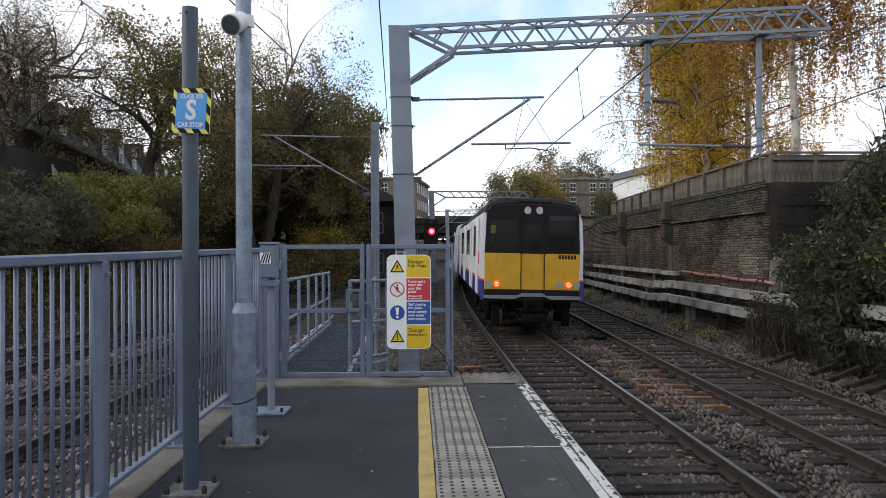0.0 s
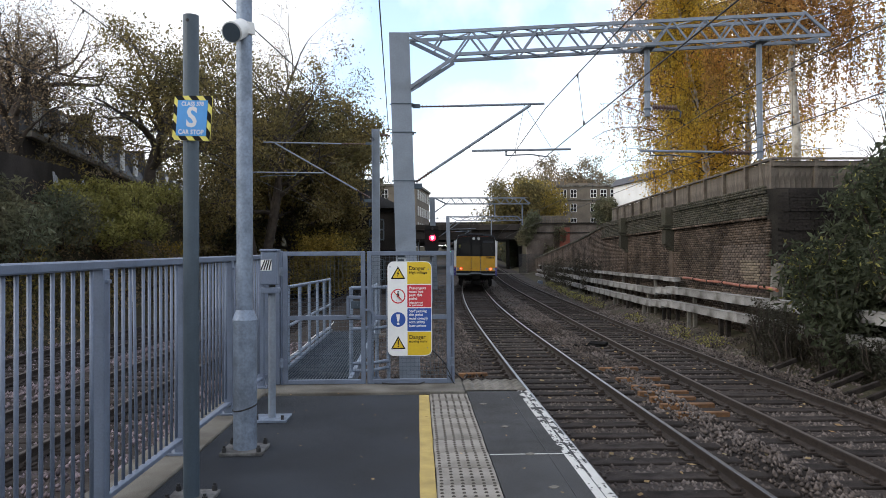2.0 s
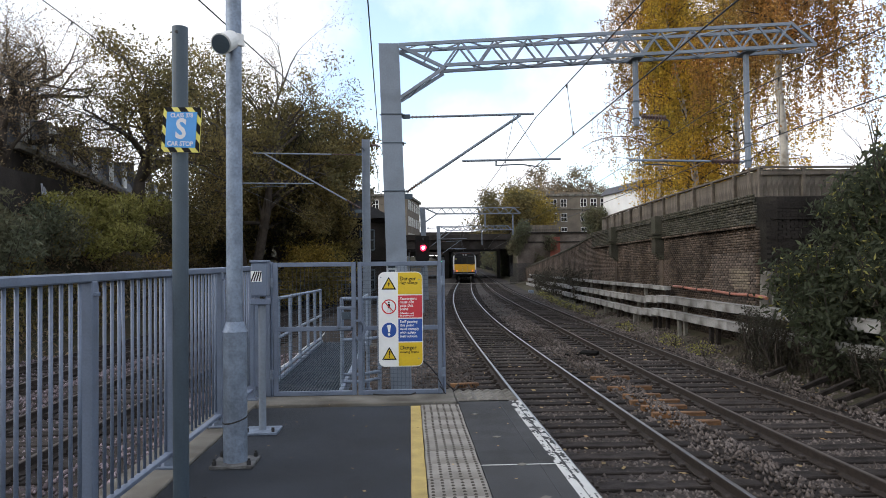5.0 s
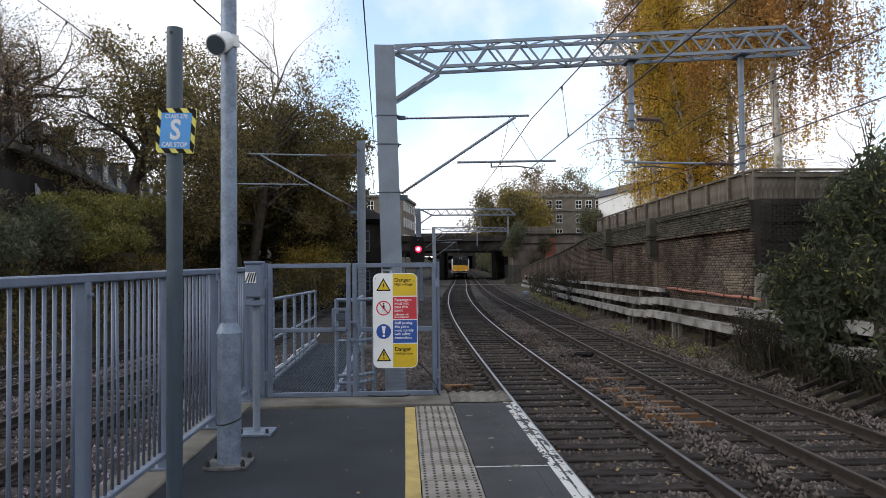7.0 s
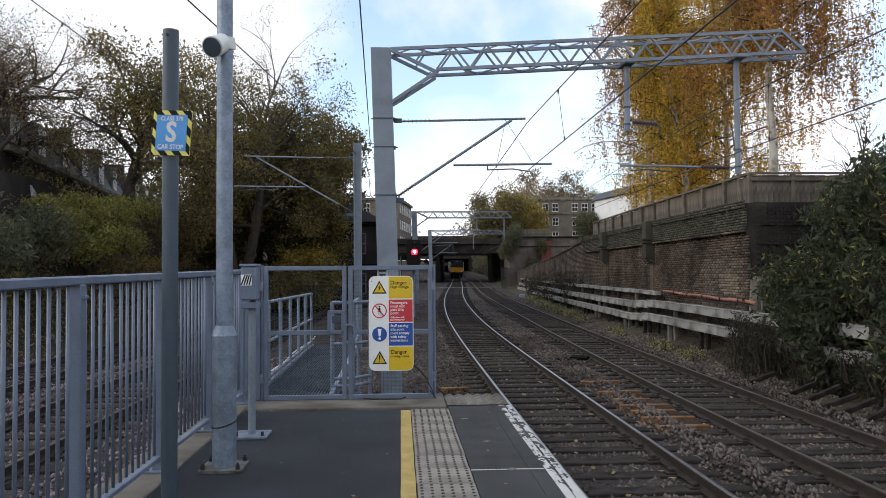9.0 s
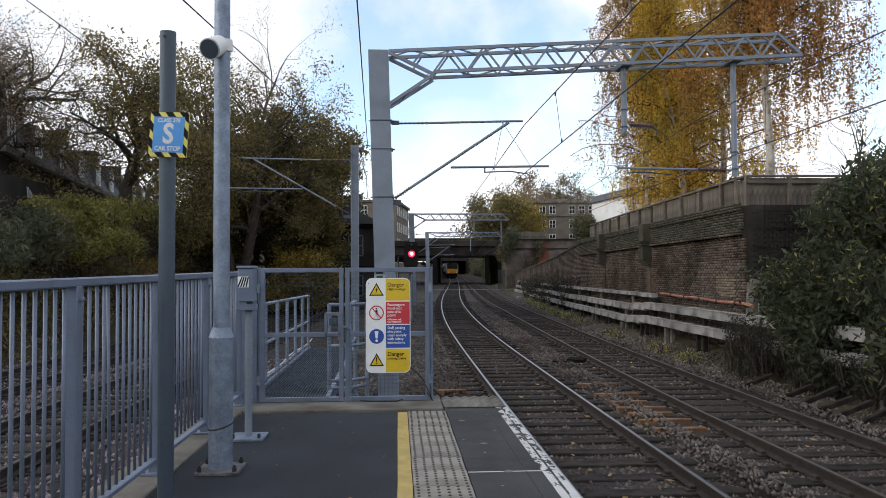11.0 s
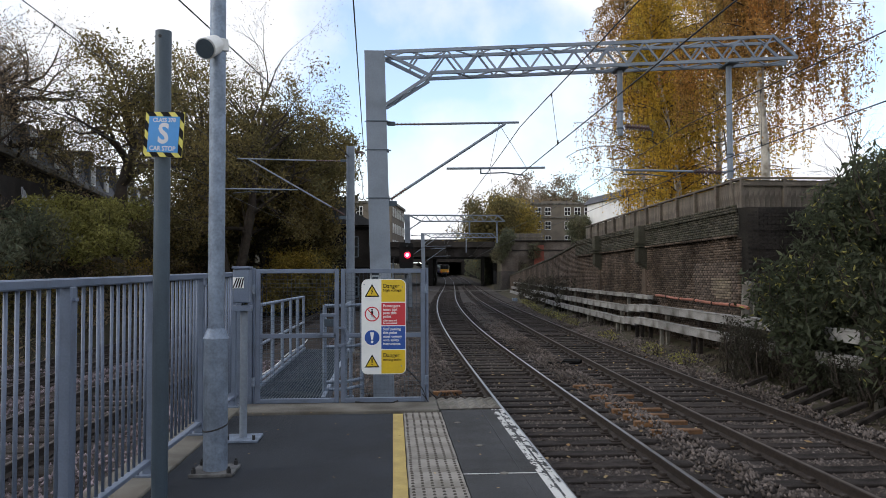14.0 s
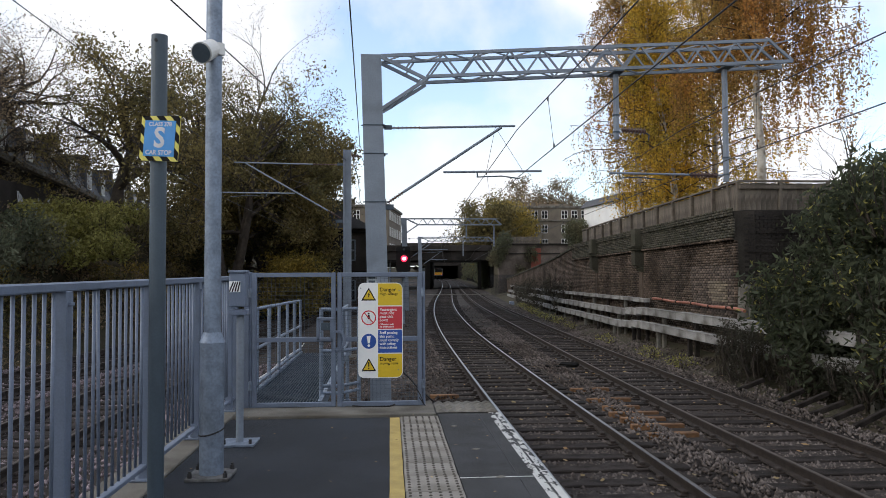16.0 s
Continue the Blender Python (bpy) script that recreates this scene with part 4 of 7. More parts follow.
# ---- overhead line ----
def portal(y, mast_x, reach, drops, top=5.62, detail=True, tilt=0.0, group="overhead line portals"):
    """A grey mast with a box-lattice beam over both tracks; drops are (x, low z)."""
    p = thing("overhead_line_portal", "grey steel mast with a lattice beam carrying the overhead wires", "overhead gantry", group=group)
    b = bmesh.new()
    w0, w1 = 0.175, 0.19
    vs = []
    for z, w in ((-1.15, w0 + 0.02), (top + 0.05, w1)):
        vs.append([b.verts.new((mast_x + (0.03 if z < 0 else -0.155) + sx * w, y + sy * w * 0.8, z)) for sx, sy in ((-1, -1), (1, -1), (1, 1), (-1, 1))])
    for i in range(4):
        b.faces.new((vs[0][i], vs[0][(i + 1) % 4], vs[1][(i + 1) % 4], vs[1][i]))
    b.faces.new(vs[1])
    mast = part("mast", b, M_MAST, p)
    for z in ((0.9, 2.88, 3.79, 4.33) if detail else ()):
        b = bmesh.new()
        w = np.interp(z, [-1.1, top], [w0 + 0.02, w1]) * 2 + 0.02
        box(b, (mast_x + 0.003 - 0.0235 * z, y, z), (w, w * 0.8 + 0.01, 0.02), 0.003)
        for q in (-1, 1):
            cx = mast_x + 0.003 - 0.0235 * z
            rod(b, (cx + q * w * 0.5 - q * 0.01, y - 0.08, z), (cx + q * (w * 0.5 + 0.04), y - 0.08, z), 0.012, seg=6)
        part("clamp_band", b, M_POLE, mast, "dark clamp band")
    h, d = 0.43, 0.22
    x0, x1 = mast_x + 0.04, mast_x + reach
    rise = lambda x: tilt * (x - x0) / (x1 - x0)
    for sy in (-d, d):
        b = bmesh.new()
        beam(b, (x0, y + sy, top), (x1 - 0.5, y + sy, top + rise(x1 - 0.5)), 0.05, 0.06)
        part("top_chord", b, M_MAST, p)
        b = bmesh.new()
        xa = x0 + 0.85
        beam(b, (x0, y + sy, top - 0.02), (xa, y + sy, top - h), 0.05, 0.06)
        beam(b, (xa, y + sy, top - h + rise(xa)), (x1, y + sy, top - h + rise(x1)), 0.05, 0.06)
        beam(b, (x1 - 0.5, y + sy, top + rise(x1)), (x1, y + sy, top - h + rise(x1)), 0.045, 0.05)
        beam(b, (mast_x + 0.06, y + sy * 0.7, top - 0.98), (xa, y + sy, top - h), 0.05, 0.06)
        part("bottom_chord", b, M_MAST, p)
        b = bmesh.new()
        n = int((x1 - xa) / 0.34)
        for i in range(n):
            a = xa + (x1 - 0.5 - xa) * i / n
            c = xa + (x1 - 0.5 - xa) * (i + 1) / n
            lo, hi = top - h, top
            za, zc = (lo, hi) if i % 2 == 0 else (hi, lo)
            beam(b, (a, y + sy, za + rise(a)), (c, y + sy, zc + rise(c)), 0.028, 0.034)
        beam(b, (x0 + 0.45, y + sy, top - 0.25), (x0 + 0.62, y + sy, top), 0.028, 0.034)
        tagged(part("lattice", b, M_MAST, p), kind="stuff")
    b = bmesh.new()
    n = int((x1 - x0) / 0.42)
    for i in range(n):
        a = x0 + (x1 - x0) * i / n
        c = x0 + (x1 - x0) * (i + 1) / n
        s = 1 if i % 2 else -1
        beam(b, (a, y - s * d, top + rise(a)), (c, y + s * d, top + rise(c)), 0.024, 0.024)
        if a > x0 + 0.85:
            beam(b, (a, y - s * d, top - h + rise(a)), (c, y + s * d, top - h + rise(c)), 0.024, 0.024)
    for k in range(4):
        u0, u1 = k / 4, (k + 1) / 4
        q = lambda u, s: (mast_x + 0.06 + (x0 + 0.85 - mast_x - 0.17) * u, y + s * d * (0.7 + 0.3 * u), top - 1.05 + (1.05 - h) * u)
        s = 1 if k % 2 else -1
        beam(b, q(u0, s), q(u1, -s), 0.02, 0.02)
    tagged(part("cross_bracing", b, M_MAST, p), kind="stuff")
    for x, low in drops:
        b = bmesh.new()
        rod(b, (x, y, low), (x, y, top - h + rise(x) + 0.02), 0.055, seg=10)
        dp = part("drop_post", b, M_MAST, p)
        for z in (low + 0.12, low + 0.45):
            b = bmesh.new()
            rod(b, (x, y, z), (x, y, z + 0.03), 0.075, seg=10)
            part("drop_clamp", b, M_POLE, dp)
        b = bmesh.new()
        box(b, (x, y, top - h + rise(x) - 0.04), (0.2, 0.5, 0.03), 0.003)
        part("fixing_plate", b, M_POLE, dp)
    return p


def insulator(b, a, c, r=0.045, n=9):
    a, c = Vector(a), Vector(c)
    rod(b, a, c, r * 0.5, seg=8)
    for i in range(n):
        p = a + (c - a) * (i + 0.5) / n
        e = (c - a).normalized() * 0.008
        rod(b, p - e, p + e, r, seg=10)


def cantilever(p, y, x, tip, sgn, z_top, z_reg, z_foot):
    """Insulated bracket from a support at x out to tip: top tube, raked strut and registration arm."""
    c = thing("cantilever_bracket", "grey tubular bracket with ribbed insulators holding the contact wire", "overhead line bracket", group="overhead line brackets")
    span = tip - x
    b = bmesh.new()
    rod(b, (x + span * 0.24, y, z_top), (tip - 0.15 * span, y, z_top + 0.05), 0.022, seg=8)
    part("top_tube", b, M_MAST, c)
    b = bmesh.new()
    rod(b, (x + span * 0.12, y, z_foot + (z_top - z_foot) * 0.20), (tip - 0.24 * span, y, z_top + 0.02), 0.026, seg=8)
    part("strut", b, M_MAST, c)
    b = bmesh.new()
    rod(b, (x + span * 0.38, y, z_reg), (tip + 0.02 * span, y, z_reg + 0.03), 0.022, seg=8)
    part("registration_tube", b, M_MAST, c)
    b = bmesh.new()
    rod(b, (x + span * 0.60, y, z_reg), (x + span * 0.60, y, z_reg - 0.10), 0.015, seg=6)
    rod(b, (x + span * 0.60, y, z_reg - 0.09), (x + span * 0.76, y, z_reg - 0.07), 0.012, seg=6)
    rod(b, (x + span * 0.76, y, z_reg - 0.07), (x + span * 0.88, y, z_reg - 0.12), 0.012, seg=6)
    part("steady_arm", b, M_POLE, c)
    b = bmesh.new()
    insulator(b, (x + span * 0.05, y, z_top - 0.01), (x + span * 0.24, y, z_top), 0.03, 7)
    part("insulator", b, M_INSUL, c, "brown ribbed insulator")
    b = bmesh.new()
    insulator(b, (x + span * 0.02, y, z_foot + (z_top - z_foot) * 0.07), (x + span * 0.12, y, z_foot + (z_top - z_foot) * 0.20), 0.035, 7)
    part("insulator", b, M_INSUL, c, "brown ribbed insulator")
    b = bmesh.new()
    rod(b, (tip - 0.28 * span, y, z_top + 0.02), (tip - 0.10 * span, y, z_reg + 0.02), 0.004, seg=5)
    rod(b, (tip - 0.28 * span, y, z_top + 0.02), (x + span * 0.66, y, z_reg + 0.02), 0.004, seg=5)
    part("stay_wire", b, M_WIRE, c)
    b = bmesh.new()
    box(b, (x + span * 0.025, y, z_top), (abs(span) * 0.05, 0.05, 0.08), 0.005)
    part("bracket_foot", b, M_POLE, c)
    b = bmesh.new()
    box(b, (x + span * 0.03, y, z_foot + 0.03), (abs(span) * 0.06, 0.05, 0.10), 0.005)
    part("bracket_foot", b, M_POLE, c)


SUPPORTS = [-26, 13.9, 54, 80, 120]
CONTACT_Z, CARRY_Z = 3.44, 4.30


def catenary(name, fn, supports, zc, zm, label, y_end=126, off=0.0, lead=0.0, dip=0.28):
    w = thing(name, label, "overhead wire")
    ys = np.arange(supports[0], y_end + 0.1, 2.0)
    b = bmesh.new()
    wire(b, [(fn(y) + lead, y, zc) for y in ys], 0.0085, 5)
    part("contact_wire", b, M_WIRE, w)

    def sag(y):
        for a, c in zip(supports[:-1], supports[1:]):
            if a <= y <= c:
                u = (y - a) / (c - a)
                return zm - 4 * u * (1 - u) * dip * ((c - a) / 40) ** 2
        return zm
    b = bmesh.new()
    wire(b, [(fn(y) + off, y, sag(y)) for y in ys], 0.0085, 5)
    part("messenger_wire", b, M_WIRE, w)
    y = supports[0] + 5.0
    while y < min(90, y_end):
        if min(abs(y - s) for s in supports) > 2.0:
            b = bmesh.new()
            rod(b, (fn(y) + lead, y, zc), (fn(y) + off, y, sag(y)), 0.004, seg=5)
            for x, z in ((fn(y) + lead, zc + 0.03), (fn(y) + off, sag(y) - 0.03)):
                rod(b, (x, y, z - 0.03), (x, y, z + 0.03), 0.014, seg=6)
            part("dropper", b, M_WIRE, w)
        y += 8.0


def make_overhead():
    p1 = portal(13.9, -0.19, 8.05, [(4.40, 4.12), (6.58, 3.30)], tilt=0.45)
    cantilever(p1, 13.9, -0.10, 2.86, 1, 4.31, 3.46, 2.76)
    c = thing("registration_arm", "grey horizontal registration arm hung from a drop post", "overhead line bracket", group="overhead line brackets")
    b = bmesh.new()
    rod(b, (6.50, 13.9, 3.42), (4.25, 13.9, 3.46), 0.022, seg=8)
    part("arm_tube", b, M_MAST, c)
    b = bmesh.new()
    insulator(b, (5.85, 13.9, 3.43), (6.4, 13.9, 3.42), 0.055, 8)
    part("insulator", b, M_INSUL, c, "brown ribbed insulator")
    b = bmesh.new()
    wire(b, [(4.45, 13.9, 3.46), (4.45, 13.9, 3.36), (4.8, 13.9, 3.38), (5.3, 13.9, 3.33)], 0.012, 6)
    part("steady_arm", b, M_POLE, c)
    c = thing("carrier_support", "ribbed insulator carrying the wire beside a drop post", "overhead line bracket", group="overhead line brackets")
    b = bmesh.new()
    insulator(b, (4.50, 13.9, 4.30), (4.98, 13.9, 4.27), 0.06, 8)
    part("insulator", b, M_INSUL, c, "brown ribbed insulator")
    b = bmesh.new()
    wire(b, [(4.95, 13.9, 4.27), (5.05, 13.9, 4.2), (5.03, 13.9, 4.1)], 0.015, 6)
    part("wire_clamp", b, M_POLE, c)
    p2 = portal(54, near_line(54) - 2.75, 6.9, [(near_line(54) + 1.6, 4.35), (near_line(54) + 3.6, 3.75)], 5.74, False)
    p3 = portal(82, near_line(82) - 2.6, 7.9, [(near_line(82) + 2.0, 3.9)], 5.95, False)
    for y in (54, 82):
        cantilever(None, y, near_line(y) - 2.6, near_line(y) + 0.2, 1, 4.3, 3.5, 2.75)
    catenary("near_track_wires", near_line, SUPPORTS, CONTACT_Z, CARRY_Z, "thin dark overhead contact and carrier wires", off=-0.19, lead=-0.1)
    catenary("far_track_wires", far_line, SUPPORTS, CONTACT_Z, CARRY_Z + 0.1, "thin dark overhead contact and carrier wires")
    catenary("left_track_wires", left_line, [-26, 24, 62, 100], 4.12, 5.22, "thin dark overhead contact and carrier wires", 100, off=0.5, dip=0.04)
    # single mast for the left-hand track
    s = thing("single_mast", "grey steel mast with a bracket over the rusty track", "overhead mast")
    mx, my = -1.36, 24.0
    for dx in (-0.11, 0.11):
        b = bmesh.new()
        box(b, (mx + dx, my, 2.22), (0.03, 0.22, 6.75), 0.004)
        part("flange", b, M_MAST, s)
    b = bmesh.new()
    box(b, (mx, my, 2.22), (0.20, 0.03, 6.75), 0.003)
    part("web", b, M_MAST, s)
    b = bmesh.new()
    box(b, (mx, my, -1.1), (0.7, 0.7, 0.2), 0.02)
    part("footing", b, M_CONCRETE, s, "concrete footing")
    cantilever(s, my, mx - 0.12, mx - 4.2, -1, 5.12, 4.18, 3.25)
    e = thing("earth_wire", "dark earth wire strung between mast tops", "overhead wire")
    b = bmesh.new()
    pts = [(-0.94 + 0.0275 * (24 - y), y, 5.5 - 0.12 * math.sin(math.pi * (y + 26) / 50)) for y in np.arange(-26, 24.1, 2)]
    wire(b, pts, 0.011, 5)
    part("wire", b, M_WIRE, e)
    b = bmesh.new()
    wire(b, [(-0.9, 24, 5.35), (-0.55, 30, 5.0), (0.2, 40, 4.9), (1.0, 54, 5.3)], 0.01, 5)
    wire(b, [(-1.2, 24, 5.3), (-1.0, 24, 4.6), (-0.95, 24, 3.9), (-0.5, 19, 3.2), (-0.3, 14.1, 2.9)], 0.012, 5)
    part("feeder_cable", b, M_BLACK, e)
    b = bmesh.new()
    insulator(b, (-1.2, 24, 5.42), (-0.9, 24, 5.37), 0.05, 4)
    part("insulator", b, M_INSUL, e)
    f = thing("anchor_wire", "dark anchored wire running down to the single mast", "overhead wire")
    b = bmesh.new()
    wire(b, [(-1.4 - 0.142 * (24 - y), y, 5.25 + 0.028 * (24 - y)) for y in np.arange(24, -20, -2.0)], 0.012, 5)
    part("wire", b, M_WIRE, f)


# ---- retaining wall ----
WALL_TOP = 3.32
WALL_Y0, WALL_Y1 = 19.9, 43.0


def wall_run(y0, y1, step=1.0):
    ys = list(np.arange(y0, y1, step)) + [y1]
    return [(wall_x(y), y, 0.0) for y in ys]


def make_wall():
    w = thing("retaining_wall", "sooty brown brick retaining wall with stepped courses and buttresses", "wall", kind="structure")
    b = bmesh.new()
    sweep(b, wall_run(WALL_Y0, WALL_Y1), [(0.03, -1.3), (0.6, -1.3), (0.6, WALL_TOP - 0.05), (0.03, WALL_TOP - 0.05)])
    part("wall_core", b, M_MORTAR, w)
    # bricks: courses of stretchers; upper courses stand proud as a cornice
    unit = np.array([(x, y, z) for x in (-0.5, 0.5) for y in (-0.5, 0.5) for z in (-0.5, 0.5)])
    quads = np.array([(0, 1, 3, 2), (4, 6, 7, 5), (0, 4, 5, 1), (2, 3, 7, 6), (0, 2, 6, 4), (1, 5, 7, 3)])
    rng = np.random.default_rng(8)
    vs, fs, vm, fm = [], [], [], []
    parts = 0
    me = None
    course = 0
    z = -1.05
    while z < WALL_TOP:
        proud = 0.0
        top = z > WALL_TOP - 0.70
        if top:
            proud = 0.07
        if WALL_TOP - 0.86 < z <= WALL_TOP - 0.70:
            proud = 0.11
        if z > WALL_TOP - 0.16:
            proud = 0.12
        y = WALL_Y0 + (0.1125 if course % 2 else 0.0)
        if course % 2:
            q = unit * np.array([0.10, 0.10, 0.064]) + np.array([wall_x(WALL_Y0) - proud + 0.04, WALL_Y0 - 0.056, z])
            tgt_v, tgt_f = (vm, fm) if z > WALL_TOP - 0.8 else (vs, fs)
            tgt_f.append(quads + 8 * len(tgt_v))
            tgt_v.append(q)
        while y < WALL_Y1:
            x = wall_x(y) - proud + rng.normal(0, 0.004)
            h = heading(wall_x, y)
            sc = np.array([0.10, 0.213, 0.064])
            if not top and 20.0 < y < 23.2 and 0.3 < z < 1.9 and parts < 290:
                if me is None:
                    bb = bmesh.new()
                    box(bb, (0, 0, 0), (0.10, 0.213, 0.064), 0.005)
                    o = part("brick", bb, M_BRICK_P, w)
                    me = o.data
                    o.matrix_basis = pose(x + 0.04, y, z, 0, 0, -math.degrees(h))
                else:
                    share("brick", me, w, pose(x + 0.04, y, z, 0, rng.normal(0, 0.4), -math.degrees(h)))
                parts += 1
            else:
                q = unit * sc
                q = np.stack([q[:, 0] * math.cos(h) + q[:, 1] * math.sin(h), -q[:, 0] * math.sin(h) + q[:, 1] * math.cos(h), q[:, 2]], 1)
                q = q + np.array([x + 0.04, y, z])
                tgt_v, tgt_f = (vm, fm) if top or z > WALL_TOP - 0.8 else (vs, fs)
                tgt_f.append(quads + 8 * len(tgt_v))
                tgt_v.append(q)
            y += 0.2253
        z += 0.0752
        course += 1
    tagged(from_arrays("brick_courses", np.concatenate(vs), np.concatenate(fs), M_BRICK, w), kind="stuff")
    tagged(from_arrays("parapet_courses", np.concatenate(vm), np.concatenate(fm), M_COPING, w, "mossy dark parapet brickwork"), kind="stuff")
    # buttress corbels
    for y, zl in ((28.6, 1.45), (36.5, 0.9)):
        b = bmesh.new()
        x = wall_x(y)
        h = -math.degrees(heading(wall_x, y))
        turn = pose(0, 0, 0, 0, 0, h)
        box(b, (x - 0.10, y, 2.98), (0.50, 0.56, 0.70), 0.015, turn)
        box(b, (x - 0.16, y, 2.62), (0.62, 0.66, 0.09), 0.012, turn)
        box(b, (x - 0.13, y, 2.53), (0.56, 0.60, 0.09), 0.012, turn)
        box(b, (x - 0.10, y, 2.20), (0.50, 0.52, 0.58), 0.015, turn)
        for k in range(4):
            box(b, (x - 0.06 + 0.045 * k, y, 1.87 - 0.085 * k), (0.42 - 0.09 * k, 0.52, 0.085), 0.01, turn)
        part("corbel", b, M_COPING, w, "corbelled dark brick pier head")
        b = bmesh.new()
        box(b, (x + 0.085, y + 0.1, 0.2), (0.25, 0.45, 3.0), 0.015, pose(0, 0, 0, 0, 0, h))
        part("pier", b, M_BRICK, w)
    # pale repaired patch
    me = None
    for i in range(8):
        for j in range(6 if i > 2 else 5):
            yy = 20.4 + j * 0.2253 + (0.11 if i % 2 else 0)
            x = wall_x(yy) - 0.012
            zz = 0.755 + i * 0.0752
            if me is None:
                bb = bmesh.new()
                box(bb, (0, 0, 0), (0.10, 0.21, 0.06), 0.004)
                o = part("pale_brick", bb, M_BRICK_PALE, w, "pale replacement brick")
                me = o.data
                o.matrix_basis = pose(x + 0.04, yy, zz, 0, 0, -math.degrees(heading(wall_x, yy)))
            else:
                share("pale_brick", me, w, pose(x + 0.04, yy, zz, 0, 0, -math.degrees(heading(wall_x, yy))))
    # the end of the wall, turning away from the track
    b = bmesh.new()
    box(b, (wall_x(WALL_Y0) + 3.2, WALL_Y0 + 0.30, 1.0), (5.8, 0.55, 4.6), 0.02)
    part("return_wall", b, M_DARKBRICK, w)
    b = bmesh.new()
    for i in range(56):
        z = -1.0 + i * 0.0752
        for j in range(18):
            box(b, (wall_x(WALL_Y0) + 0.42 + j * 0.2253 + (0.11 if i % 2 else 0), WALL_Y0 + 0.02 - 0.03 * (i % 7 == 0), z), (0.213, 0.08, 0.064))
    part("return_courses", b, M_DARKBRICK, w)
    b = bmesh.new()
    box(b, (wall_x(19.7) + 0.16, 19.62, 0.1), (0.40, 0.34, 2.3), 0.12, pose(0, 0, 0, 0, 3, 0))
    part("stone_buttress", b, M_CONCRETE, w, "rounded pale stone buttress")


def wing_top(y):
    return float(np.interp(y, [43, 52, 64, 88, 130], [3.15, 2.64, 2.2, 1.4, 0.6]))


def make_low_wall():
    w = thing("wing_wall", "sooty brick wing wall sloping down towards the bridge", "wall", kind="structure")
    b = bmesh.new()
    ys = list(np.arange(43, 97, 2.0))
    sections = []
    for y in ys:
        x, t = wall_x(y) + 0.05, wing_top(y)
        sections.append([b.verts.new(q) for q in ((x, y, -1.3), (x, y, t), (x + 0.6, y, t), (x + 0.6, y, -1.3))])
    for r0, r1 in zip(sections[:-1], sections[1:]):
        for j in range(3):
            b.faces.new((r0[j], r1[j], r1[j + 1], r0[j + 1]))
    part("brickwork", b, M_MORTAR, w)
    unit = np.array([(x, y, z) for x in (-0.5, 0.5) for y in (-0.5, 0.5) for z in (-0.5, 0.5)])
    quads = np.array([(0, 1, 3, 2), (4, 6, 7, 5), (0, 4, 5, 1), (2, 3, 7, 6), (0, 2, 6, 4), (1, 5, 7, 3)])
    rng = np.random.default_rng(18)
    vs = []
    for i in range(55):
        z = -0.9 + i * 0.0752
        y = 43.0 + (0.11 if i % 2 else 0.0)
        while y < 95:
            if z < wing_top(y) - 0.03 and rng.random() > 0.02:
                vs.append(unit * np.array([0.10, 0.213, 0.064]) + np.array([wall_x(y) + 0.075 + rng.normal(0, 0.006), y, z]))
            y += 0.2253
    fs = quads[None] + 8 * np.arange(len(vs))[:, None, None]
    tagged(from_arrays("brick_courses", np.concatenate(vs), fs.reshape(-1, 4), M_BRICK, w), kind="stuff")
    b = bmesh.new()
    for y0, y1 in zip(ys[:-1], ys[1:]):
        beam(b, (wall_x(y0) + 0.33, y0, wing_top(y0) + 0.06), (wall_x(y1) + 0.33, y1 - 0.03, wing_top(y1) + 0.06), 0.75, 0.12, 0.01)
    tagged(part("coping_stones", b, M_COPING, w, "sooty brick coping"), kind="stuff")
    k = thing("back_wall", "tall dark brick wall beside the bridge with a red patch", "wall", kind="structure")
    x0 = wall_x(96) - 0.85
    b = bmesh.new()
    box(b, (x0 + 13, 96.5, 2.2), (26, 0.9, 7.1), 0.03)
    part("brickwork", b, M_GRIMEBRICK, k)
    b = bmesh.new()
    box(b, (x0 + 13, 96.4, 5.8), (26, 1.2, 0.18), 0.03)
    box(b, (x0 + 13, 96.0, 4.6), (26, 0.2, 0.16), 0.02)
    part("string_course", b, M_DARKBRICK, k)
    b = bmesh.new()
    box(b, (18.7, 96.0, 4.0), (1.3, 0.12, 2.5), 0.02)
    part("red_patch", b, M_REDPIER, k, "red-painted brick patch")
    pf = thing("board_fence", "pale timber board fence on top of the back wall", "fence")
    b0 = bmesh.new()
    box(b0, (0, 0, 0), (0.23, 0.03, 0.95), 0.005)
    o0 = part("board", b0, M_TIMBER, pf)
    o0.matrix_basis = pose(14.6, 96.3, 6.3)
    for i in range(1, 20):
        share("board", o0.data, pf, pose(14.6 + i * 0.24, 96.3, 6.3 + 0.02 * math.sin(i * 3)))


